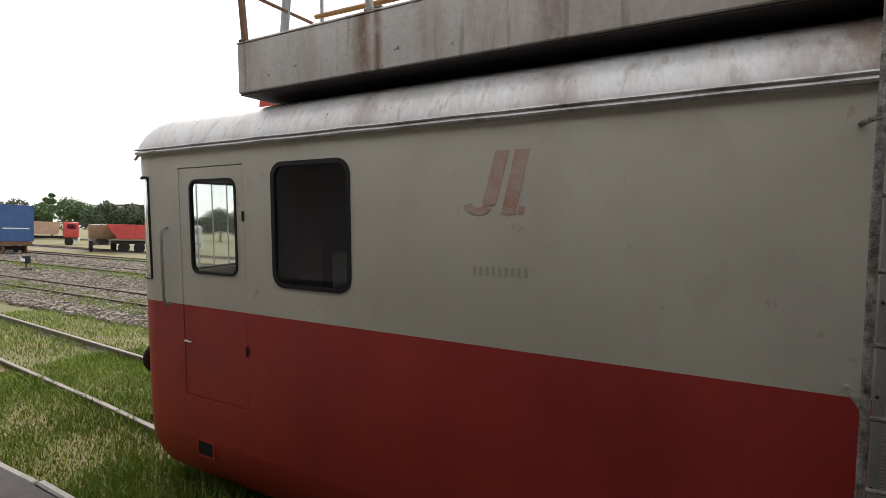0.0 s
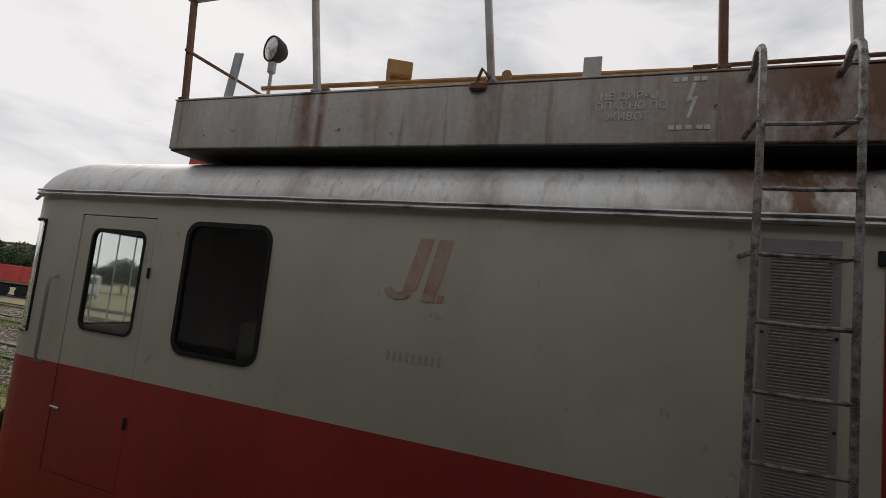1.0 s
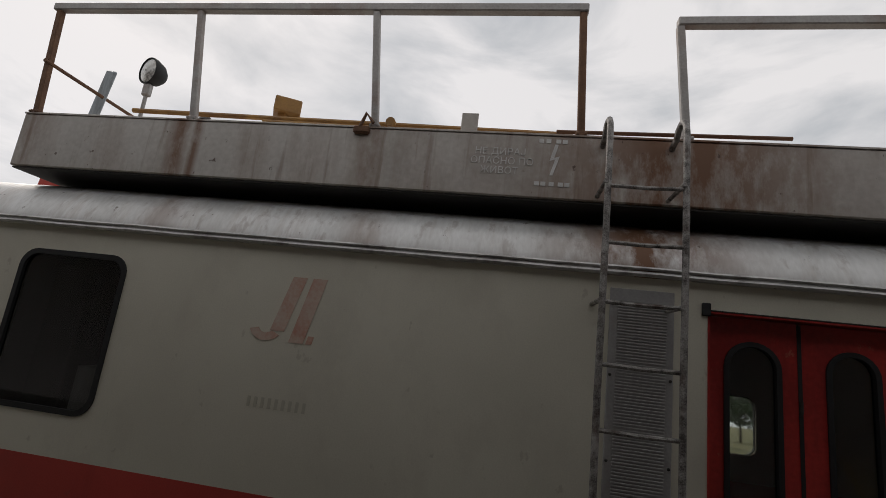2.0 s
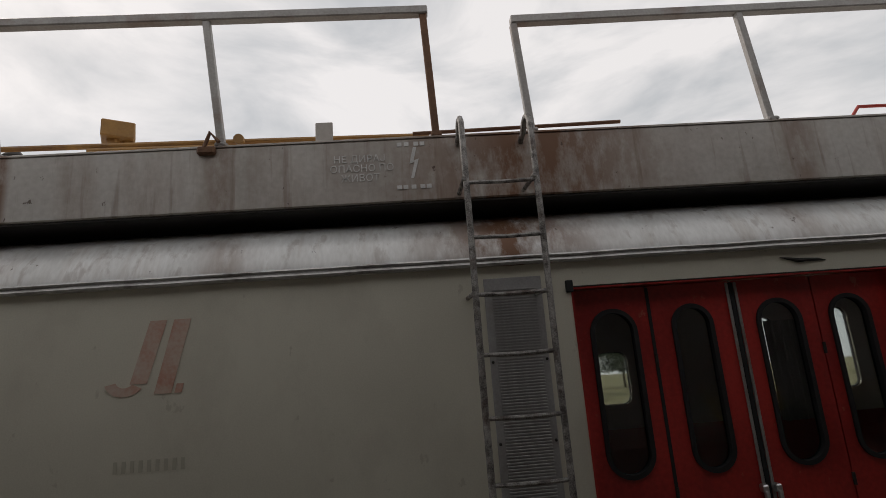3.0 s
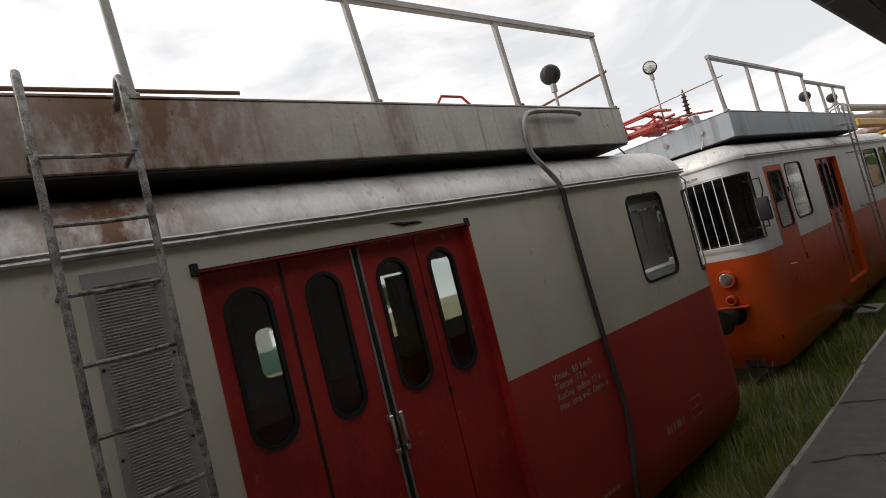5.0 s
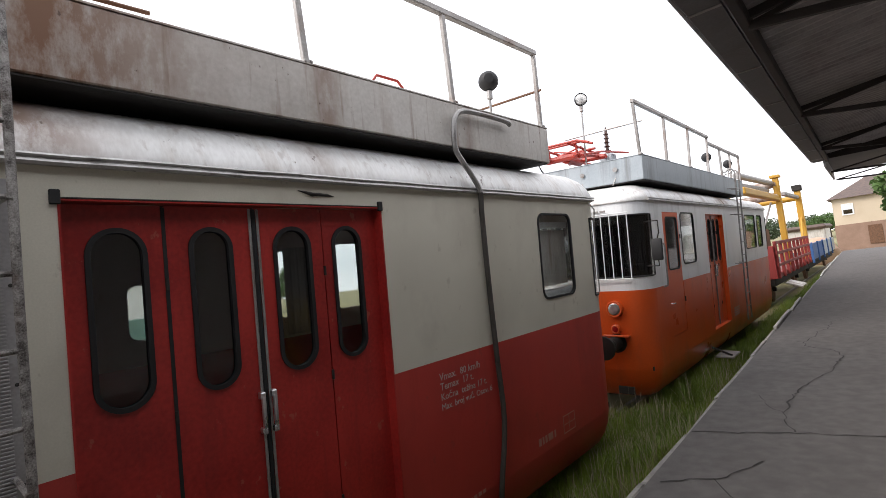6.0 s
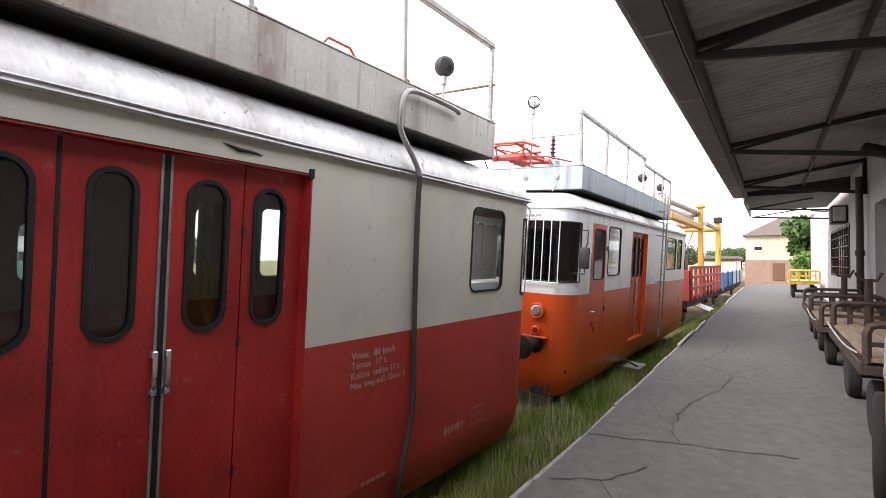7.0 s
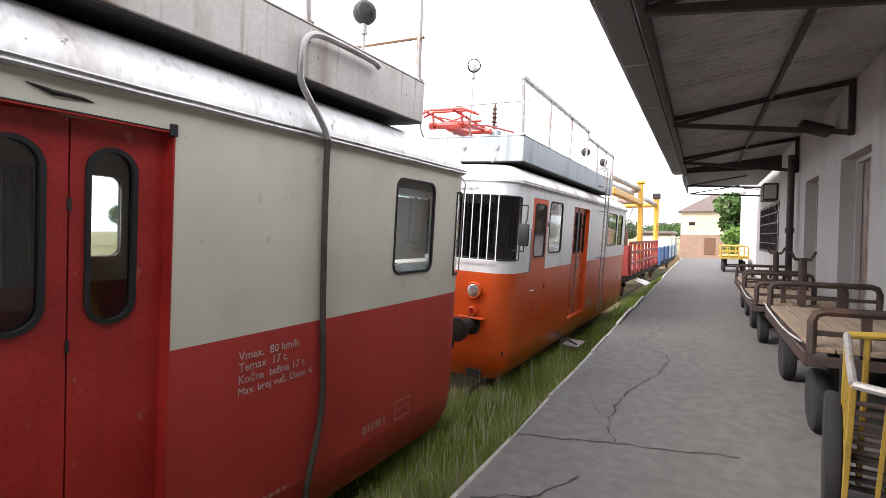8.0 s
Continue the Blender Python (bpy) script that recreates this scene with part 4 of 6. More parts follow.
    part("winch_head", jib, M_OCHRE, c, "ochre winch head on a short post")
    part("bulb_cover", lathe(B(), [(0, 0.07), (0.05, 0.065), (0.09, 0.03), (0.1, 0.003)], (-0.98, 0.5, 3.15), (0, 0, 1), 12), M_DARK, c)
    part("flat_mast", abox(B(), (-2.02, 0.50, 2.95), (-1.92, 0.53, 3.62), 0.02, turn=Matrix.Rotation(0.14, 4, "Y")), M_BOX2, c, "pale blue flat mast")
    for x in (-1.93, 6.64):
        part("end_rail", tube(B(), [(x, 0.0, 3.375), (x, WIDE - 0.1, 3.375)], 0.014, 8), M_RUSTY, c)
        part("far_post", bar(B(), (x, WIDE - 0.06, 2.95), (x, WIDE - 0.06, 3.45), 0.045, 0.045), M_RAILPAINT, c)
    part("grab_loop", tube(B(), [(4.55, 0.35, 2.95), (4.57, 0.35, 3.14), (4.62, 0.35, 3.20), (4.85, 0.35, 3.20), (4.93, 0.35, 3.13), (4.95, 0.35, 2.95)], 0.012, 8), M_PANTO, c)
    part("roof_gear", abox(B(), (-2.62, 0.75, 2.45), (-2.1, 1.3, 2.76), 0.03, turn=Matrix.Rotation(0.12, 4, "Y")), M_PANTO, c, "orange gear box on the roof end")
    # dent in the gutter, door rail above the folding door
    part("torn_trim", tube(B(), [(3.58, -0.004, 2.150), (3.63, -0.006, 2.140), (3.68, -0.007, 2.128), (3.73, -0.006, 2.130), (3.79, -0.005, 2.128), (3.84, -0.003, 2.122)], [0.002, 0.008, 0.013, 0.010, 0.009, 0.002], 6), M_DARK, c, "rusted tear in the panel over the door")
    part("door_track", abox(B(), (2.375, -0.006, 2.060), (4.245, 0.012, 2.068), 0.002), M_DARK, c)
    for x in (2.385, 4.225):
        part("door_track_end", abox(B(), (x - 0.02, -0.016, 2.035), (x + 0.02, 0.01, 2.10), 0.004), M_BLACK, c)
    # wiper mast by the front corner and lamp bracket
    part("aerial_rod", tube(B(), [(-3.50, 0.22, 1.05), (-3.54, 0.20, 1.7), (-3.48, 0.18, 2.12), (-3.34, 0.10, 2.22)], 0.007, 6), M_GALV, c)
    part("corner_gutter_spout", tube(B(), [(-3.0, -0.035, 2.215), (-3.25, -0.03, 2.205), (-3.40, 0.02, 2.17)], 0.013, 6), M_ALU, c)
    # curtain inside the folding door, sill board in the end window
    cb = B()
    rows = [[cb.verts.new((3.62 + 0.26 * i / 24, 0.30 + 0.02 * math.sin(i * 1.3), z)) for i in range(25)] for z in (1.25, 1.55, 1.82)]
    for a, b in zip(rows, rows[1:]):
        for i in range(24):
            cb.faces.new((a[i], a[i + 1], b[i + 1], b[i]))
    bmesh.ops.solidify(cb, geom=cb.faces[:], thickness=0.004)
    part("curtain", cb, M_CURTAIN, c, "limp grey curtain inside")
    part("cabinet", abox(B(), (-1.15, 0.12, 0.9), (-0.86, 0.5, 1.38), 0.01), M_CURTAIN, c, "pale cabinet inside")
    part("inner_panel", abox(B(), (-1.62, 0.25, 0.6), (-1.36, 0.28, 2.0), 0.005), M_HOSE, c)
    part("roller_blind", abox(B(), (6.40, 0.16, 1.27), (7.15, 0.17, 1.88)), M_BOX, c, "grey blind behind the end window")
    part("window_slat", abox(B(), (6.35, 0.12, 1.90), (7.15, 0.14, 1.965)), M_WHITE, c)
    part("window_shelf", abox(B(), (6.35, 0.06, 1.15), (7.15, 0.15, 1.235), 0.01), M_WHITE, c)
    # pantograph-side mirror bracket on the far end
    part("corner_rod", tube(B(), [(7.76, 0.10, 2.2), (7.85, 0.08, 2.12), (7.84, 0.10, 1.9), (7.84, 0.10, 1.1), (7.78, 0.12, 1.0)], 0.008, 6), M_GALV, c)


red_car_fittings()

# white and orange car
OR_LEAVES = [(12.62, 12.94, 12.70, 12.87), (12.94, 13.27, 13.02, 13.19), (13.27, 13.60, 13.35, 13.52), (13.60, 13.94, 13.68, 13.85)]
NEAR2 = {"windows": [(11.0, 11.77, 1.15, 2.03), (16.1, 17.35, 1.20, 2.04), (17.6, 18.25, 1.20, 2.04)],
         "cab": [(10.11, 10.89, 0.04, 2.04, 10.24, 10.80, 1.10, 1.95, M_ORANGE, M_ORANGE)],
         "fold": [(12.62, 13.94, -0.25, 2.03, OR_LEAVES, M_ORANGE)]}
FAR2 = {"windows": [(10.2, 10.9, 1.12, 2.03), (14.9, 15.6, 1.12, 2.03), (17.3, 18.0, 1.12, 2.03)], "cab": [], "fold": []}
car_orange, roof_orange = railcar("orange_railcar", "white and orange inspection railcar with barred windscreen", 9.20, 19.20, M_ORANGE, M_WHITE, M_ROOF, {-1: NEAR2, 1: FAR2}, 20, 0.95, 0.50)
plat_orange = work_platform(car_orange, 9.54, 16.42, M_BOX2, [(((9.55, -0.12), (10.78, 0.0), (12.1, 0.03), (13.42, 0.05)), (9.40, 3.70), (13.52, 3.67)), (((14.55, -0.1), (15.42, 0.0), (16.36, 0.0)), (13.5, 3.54), (16.36, 3.53))], "pale blue-grey work platform with scraped paint", 2.53, 2.90)
ladder(car_orange, 14.75, 15.12, -0.155, -0.35, [-0.05 + 0.29 * k for k in range(10)], 2.98, M_GALV)


def orange_car_fittings():
    c = car_orange
    round_lamp(c, 9.62, 0.95, 2.90, 4.0, (-0.8, -0.6, 0.1))
    round_lamp(c, 14.4, 0.3, 2.95, 3.38, (0.8, 0.5, 0.0))
    round_lamp(c, 16.4, 0.3, 2.95, 3.40, (0.8, 0.5, 0.0))
    # mirror on its bracket by the front corner
    arm = tube(B(), [(9.42, 0.06, 1.88), (9.40, -0.16, 1.88), (9.38, -0.17, 1.70), (9.37, -0.14, 1.60)], 0.010, 6)
    m = part("mirror_bracket", arm, M_DARK, c)
    part("lower_bracket", tube(B(), [(9.42, 0.06, 1.22), (9.38, -0.14, 1.22), (9.37, -0.14, 1.32)], 0.010, 6), M_DARK, m)
    part("wing_mirror", abox(B(), (9.32, -0.22, 1.30), (9.37, -0.06, 1.62), 0.022, seg=2), M_BLACK, m, "black wing mirror")
    # end rail, insulator, pantograph lying folded
    part("end_rail", tube(B(), [(9.62, 0.0, 3.42), (9.62, 1.3, 3.40)], 0.012, 8), M_GALV, c)
    ins = []
    for k in range(5):
        z = 0.06 + k * 0.075
        ins += [(z, 0.03), (z + 0.02, 0.075 - 0.006 * k), (z + 0.035, 0.03)]
    part("insulator", lathe(B(), [(0, 0.05)] + ins + [(0.48, 0.02), (0.52, 0.004)], (10.75, 1.05, 3.22), (0, 0, 1), 16), M_CERAMIC, c, "ribbed brown insulator")
    part("insulator_foot", abox(B(), (10.65, 0.93, 2.90), (10.85, 1.17, 3.23), 0.02), M_BOX2, c)
    base = tube(B(), [(9.5, 0.9, 3.08), (9.5, 1.6, 3.08)], 0.055, 10)
    pt = part("pantograph", base, M_PANTO, c, "red pantograph folded down on the roof")
    for x, r, z in ((10.3, 0.045, 3.13), (9.9, 0.022, 3.22), (11.3, 0.03, 3.14)):
        part("cross_tube", tube(B(), [(x, 0.9, z), (x, 1.6, z)], r, 10), M_PANTO, pt)
    for y in (1.0, 1.5):
        part("lower_arm", tube(B(), [(9.35, y, 3.08), (10.6, y + 0.05, 3.18), (12.6, y, 3.08)], 0.030, 8), M_PANTO, pt)
        part("upper_arm", tube(B(), [(9.30, y + 0.1, 3.28), (10.6, y + 0.12, 3.22), (11.9, y, 3.12)], 0.022, 8), M_PANTO, pt)
        part("stay", tube(B(), [(9.3, y, 3.05), (10.2, y - 0.08, 3.20), (11.2, y - 0.15, 3.27)], 0.018, 8), M_PANTO, pt)
        part("upright", tube(B(), [(9.45, y, 3.02), (9.45, y + 0.03, 3.28)], 0.020, 8), M_PANTO, pt)
        part("stay", tube(B(), [(9.6, y, 3.24), (9.6, y + (0.5 if y < 1.2 else -0.5), 3.12)], 0.014, 8), M_PANTO, pt)
    for x in (9.28, 9.42):
        part("collector_bow", tube(B(), [(x, 0.72, 3.21), (x, 0.92, 3.28), (x, 1.5, 3.28), (x, 1.68, 3.21)], 0.020, 8), M_PANTO, pt)
    part("drive_cylinder", lathe(B(), [(0, 0.05), (0.02, 0.08), (0.7, 0.08), (0.74, 0.05), (0.9, 0.03)], (9.5, 1.25, 3.07), (1, 0.15, 0.04), 14), M_PANTO, pt)
    part("cable", tube(B(), [(9.4, 1.7, 3.2), (9.2, 1.6, 3.02), (9.1, 1.5, 2.9), (9.15, 1.4, 2.7)], 0.012, 6), M_BLACK, pt)
    for y in (0.45, 1.0):
        part("horn", lathe(B(), [(0, 0.022), (0.03, 0.026), (0.06, 0.038)], (9.57, y, 2.74), (-1, -0.1, 0), 12), M_GALV, c)
        part("horn_bracket", tube(B(), [(9.57, y, 2.76), (9.55, y, 2.62), (9.5, y + 0.04, 2.5)], 0.008, 6), M_GALV, c)
    for k in range(7):
        part("vent_slot", abox(B(), (9.128 if k % 2 else 9.13, 0.50 + k * 0.11, 2.075), (9.15, 0.585 + k * 0.11, 2.105), 0.004), M_GALV, c)
    for y in (0.50, WIDE - 0.50):
        part("lamp_ledge", abox(B(), (9.10, y - 0.20, 0.20), (9.20, y + 0.20, 0.225), 0.006), M_ORANGE, c)
    part("foot_step", abox(B(), (12.3, -0.34, -0.72), (12.85, -0.02, -0.68), 0.01), M_GALV, c, "bent steel footboard")
    part("step_arm", tube(B(), [(12.4, -0.3, -0.68), (12.4, 0.3, -0.45)], 0.02, 6), M_DARK, c)
    for k in range(4):
        part("worn_mark", abox(B(), (14.25, -0.003, -0.05 - 0.05 * k), (14.75, -0.001, -0.025 - 0.05 * k)), M_WHITE_MARK, c)


orange_car_fittings()

# the worn siding is canted, and both cars lean a little towards the platform
CANT = radians(3.2)
for car in (car_red, car_orange):
    car.rotation_euler.x = CANT
car_orange.location.z += 0.08


# ---- ground, platform, tracks ----
def track_shift(x):
    """How far the siding swings away from the platform beyond the cars' end."""
    d = max(0.0, -3.0 - x)
    return 0.07 * d * min(1.0, d / 3.0)


gb = B()
bmesh.ops.create_grid(gb, x_segments=60, y_segments=60, size=0.5)
for v in gb.verts:
    v.co.x = 1500 * math.copysign(abs(v.co.x * 2) ** 3, v.co.x)
    v.co.y = 1500 * math.copysign(abs(v.co.y * 2) ** 3, v.co.y)
    near = max(abs(v.co.x), abs(v.co.y)) < 120
    v.co.z = -1.02 + (0.05 * noise.noise(v.co * 0.3) if near else 0.0)
single("ground", gb, M_SOIL, "grassy railway ground with bare soil patches", "ground", kind="structure")

pb = B()
base = pb.faces.new([pb.verts.new(p) for p in ((-40, -6.0, -1.3), (41, -6.0, -1.3), (41, -1.495, -1.3), (4, -1.495, -1.3), (-40, -0.307, -1.3))])
lift = bmesh.ops.extrude_face_region(pb, geom=[base])
bmesh.ops.translate(pb, verts=[g for g in lift["geom"] if isinstance(g, bmesh.types.BMVert)], vec=(0, 0, 1.3))
bmesh.ops.recalc_face_normals(pb, faces=pb.faces)
platform_begin = set(scene.objects)
single("platform", pb, M_ASPHALT, "cracked grey asphalt platform beside the siding", "platform", kind="structure", smooth=False)


def kerbs():
    """Edge stones along the platform, uneven and partly broken."""
    rnd = random.Random(4)
    edge = thing("platform_kerb", (0, -1.46, 0), "chipped limewashed edge stones along the platform", "kerb", kind="structure")
    shapes = []
    for k in range(6):
        bm = B()
        abox(bm, (-0.495, -0.034, -0.35), (0.495, 0.012, 0.006), 0.010)
        for v in bm.verts:
            v.co.y += 0.010 * noise.noise(v.co * 5 + Vector((k * 3.1, 0, 0)))
        shapes.append(finish("edge_stone", bm, M_KERB if k < 2 else M_KERB_GREY, False))
    for k in range(80):
        x = -39.5 + k
        white = 10.6 < x < 15.2 or 21 < x < 34 or x < 1
        ob = new("edge_stone", rnd.choice(shapes[:2] if white else shapes[2:]))
        ob.parent = edge
        bend = 0.027 * max(0.0, 4.0 - x)
        ob.matrix_basis = pose(x, bend + rnd.uniform(-0.012, 0.012), rnd.uniform(-0.02, 0.0) + (0.05 if white and x > 1 else 0), rnd.uniform(-2, 2), rnd.uniform(-0.5, 0.5), rnd.uniform(-0.8, 0.8) - (1.55 if bend else 0.0))


def crack(pts, w, seed):
    """A meandering crack, a thin dark strip just above the asphalt."""
    rnd = random.Random(seed)
    line = []
    for (xa, ya), (xb, yb) in zip(pts, pts[1:]):
        n = max(2, int(math.hypot(xb - xa, yb - ya) / 0.06))
        for i in range(n):
            t = i / n
            line.append((xa + (xb - xa) * t + rnd.uniform(-0.018, 0.018), ya + (yb - ya) * t + rnd.uniform(-0.018, 0.018)))
    line.append(pts[-1])
    bm = B()
    prev = None
    for i, (x, y) in enumerate(line):
        x2, y2 = line[min(i + 1, len(line) - 1)]
        x1, y1 = line[max(i - 1, 0)]
        d = Vector((x2 - x1, y2 - y1)).normalized()
        ww = w * rnd.uniform(0.25, 1.0)
        a = bm.verts.new((x - d.y * ww, y + d.x * ww, 0.004))
        b = bm.verts.new((x + d.y * ww, y - d.x * ww, 0.004))
        if prev:
            bm.faces.new((prev[0], prev[1], b, a))
        prev = (a, b)
    bmesh.ops.recalc_face_normals(bm, faces=bm.faces)
    return single("asphalt_crack", bm, M_CRACK, "dark crack across the asphalt", "crack", "cracks in the asphalt", "structure")


kerbs()
crack([(6.02, -1.52), (6.08, -1.8), (6.19, -2.17), (6.24, -2.45), (6.35, -2.92)], 0.009, 1)
crack([(6.19, -2.17), (6.40, -2.07), (6.65, -2.05), (7.10, -2.04), (7.6, -2.12), (8.2, -2.28), (8.96, -2.35), (9.30, -2.27), (9.43, -2.12), (9.55, -1.97), (9.79, -1.92), (10.3, -2.02), (10.66, -2.01)], 0.009, 2)
crack([(10.66, -2.01), (10.9, -2.12), (11.6, -2.15), (12.1, -2.4)], 0.006, 3)
crack([(5.05, -1.55), (5.14, -1.72), (5.20, -1.84), (5.38, -1.96), (5.58, -2.04)], 0.008, 4)
crack([(5.20, -1.84), (4.95, -2.0), (4.8, -2.05)], 0.006, 5)
crack([(6.65, -2.05), (6.8, -1.93), (7.15, -1.80)], 0.004, 6)
crack([(9.79, -1.92), (9.95, -1.80), (9.9, -1.72)], 0.005, 7)
platform_end = set(scene.objects)


def rail_line(shift, x0, x1, name="rail", label="rusty rail of the siding", top=TRACK_Z, step=2.0):
    """A rail with its head, web and foot along y = shift(x)."""
    prof = [(-0.062, -0.14), (0.062, -0.14), (0.05, -0.125), (0.012, -0.11), (0.010, -0.045), (0.034, -0.035), (0.035, -0.006), (0.028, 0.0), (-0.028, 0.0), (-0.035, -0.006), (-0.034, -0.035), (-0.010, -0.045), (-0.012, -0.11), (-0.05, -0.125)]
    bm = B()
    n = int((x1 - x0) / step)
    rows = []
    for i in range(n + 1):
        x = x0 + (x1 - x0) * i / n
        rows.append([bm.verts.new((x, shift(x) + a, top + b)) for a, b in prof])
    for a, b in zip(rows, rows[1:]):
        for k in range(len(prof)):
            bm.faces.new((a[k], a[(k + 1) % len(prof)], b[(k + 1) % len(prof)], b[k]))
    bmesh.ops.recalc_face_normals(bm, faces=bm.faces)
    return single(name, bm, M_RAILTOP if "shiny" in label else M_RAIL, label, "rail", "rails", "structure")


for off in (-0.75, 0.75):
    rail_line(lambda x: WIDE / 2 + off + track_shift(x), -60, 60, label="overgrown rail of the siding with shiny worn head", top=TRACK_Z + max(off * math.sin(CANT), 0.0))


def other_track(y0, slope, x0, x1, z=-0.86):
    """A through track: ballast bed, sleepers and two rails."""
    bed = B()
    n = 40
    rows = []
    for i in range(n + 1):
        x = x0 + (x1 - x0) * i / n
        y = y0 + slope * x
        rows.append([bed.verts.new((x, y + a, z + b)) for a, b in ((-2.4, -0.22), (-1.6, -0.09), (1.6, -0.09), (2.4, -0.22))])
    for a, b in zip(rows, rows[1:]):
        for k in range(3):
            bed.faces.new((a[k], a[k + 1], b[k + 1], b[k]))
    bmesh.ops.recalc_face_normals(bed, faces=bed.faces)
    single("ballast", bed, M_GRAVEL, "pale ballast bed under a track", "ballast", kind="structure")
    for off in (-0.75, 0.75):
        rail_line(lambda x: y0 + slope * x + off, x0, x1, label="rusty brown rail", top=z)
    verts, faces = [], []
    k = 0
    x = x0
    while x < x1:
        y = y0 + slope * x
        b = len(verts)
        for dx in (-0.12, 0.12):
            for dy in (-1.28, 1.28):
                for dz in (-0.16, -0.075):
                    verts.append((x + dx, y + dy, z + dz))
        faces += [(b, b + 1, b + 3, b + 2), (b + 4, b + 6, b + 7, b + 5), (b, b + 4, b + 5, b + 1), (b + 2, b + 3, b + 7, b + 6), (b + 1, b + 5, b + 7, b + 3)]
        x += 0.65
    tagged(new("sleepers", raw("sleepers", verts, faces, M_SLEEPER)), "weathered sleepers half sunk in ballast", "sleepers", kind="stuff")


other_track(6.9, 0.0, -90, 60)
other_track(13.0, 0.0, -120, 60)
other_track(19.0, 0.0, -140, 60)
other_track(25.5, -0.02, -140, 60)


# ---- goods shed with its canopy ----
WALL_Y = -4.45
shed_begin = set(scene.objects)


def shed():
    openings = [(10.3, 11.8, 0.02, 2.6), (13.36, 14.62, 0.02, 2.55), (18.3, 23.0, 1.0, 2.42)]
    holes = [[(a, z0), (b, z0), (b, z1), (a, z1)] for a, b, z0, z1 in openings]
    single("wall_shed", sheet(B(), [(-30, 0.0), (24.3, 0.0), (24.3, 4.6), (-30, 4.6)], holes, WALL_Y, WALL_Y - 0.4), M_PLASTER, "stained grey plaster wall of the goods shed", "wall", kind="structure", smooth=False)
    single("wall_shed_back", abox(B(), (-30, -9.2, 0.0), (24.3, -9.0, 4.6)), M_PLASTER, "plain back wall of the shed", "wall", kind="structure", smooth=False)
    single("roof_shed", abox(B(), (-30, -9.2, 4.6), (24.3, WALL_Y, 4.8)), M_TILE, "shed roof", "roof", kind="structure", smooth=False)
    single("wall_shed_end", abox(B(), (24.1, -9.0, 0.0), (24.3, WALL_Y - 0.4, 4.6)), M_WHITEWALL, "end wall of the shed", "wall", kind="structure", smooth=False)
    for k, (a, b, z0, z1) in enumerate(openings):
        if z0 < 0.5:
            door = thing("shed_door", ((a + b) / 2, WALL_Y - 0.2, z0), "grey boarded shed door set back in the wall", "door", "shed doors", "structure")
            n = max(4, int((b - a) / 0.22))
            for i in range(n):
                xa = a + (b - a) * i / n
                part("board", abox(B(), (xa + 0.004, WALL_Y - 0.30, z0), (xa + (b - a) / n - 0.004, WALL_Y - 0.26, z1 - 0.01), 0.004), M_BOX, door)
            part("door_frame", ring(B(), [(a, z0), (b, z0), (b, z1), (a, z1)], [(a + 0.06, z0 + 0.01), (b - 0.06, z0 + 0.01), (b - 0.06, z1 - 0.06), (a + 0.06, z1 - 0.06)], WALL_Y - 0.18, WALL_Y - 0.25), M_PLASTER, door)
        else:
            win = thing("window_1", ((a + b) / 2, WALL_Y - 0.1, z0), "wide shed window with dark grid of bars", "window", kind="structure")
            part("window_frame", ring(B(), [(a, z0), (b, z0), (b, z1), (a, z1)], [(a + 0.07, z0 + 0.07), (b - 0.07, z0 + 0.07), (b - 0.07, z1 - 0.07), (a + 0.07, z1 - 0.07)], WALL_Y + 0.02, WALL_Y - 0.1), M_TRUSS, win)
            gl = part("pane", abox(B(), (a, WALL_Y - 0.09, z0), (b, WALL_Y - 0.085, z1)), M_GLASS_DARK, win, smooth=False)
            for i in range(1, 9):
                x = a + (b - a) * i / 9
                part("window_bar", bar(B(), (x, WALL_Y + 0.01, z0), (x, WALL_Y + 0.01, z1), 0.035, 0.03), M_TRUSS, win)
            for i in range(1, 5):
                z = z0 + (z1 - z0) * i / 5
                part("window_bar", bar(B(), (a, WALL_Y + 0.03, z), (b, WALL_Y + 0.03, z), 0.025, 0.025), M_TRUSS, win)


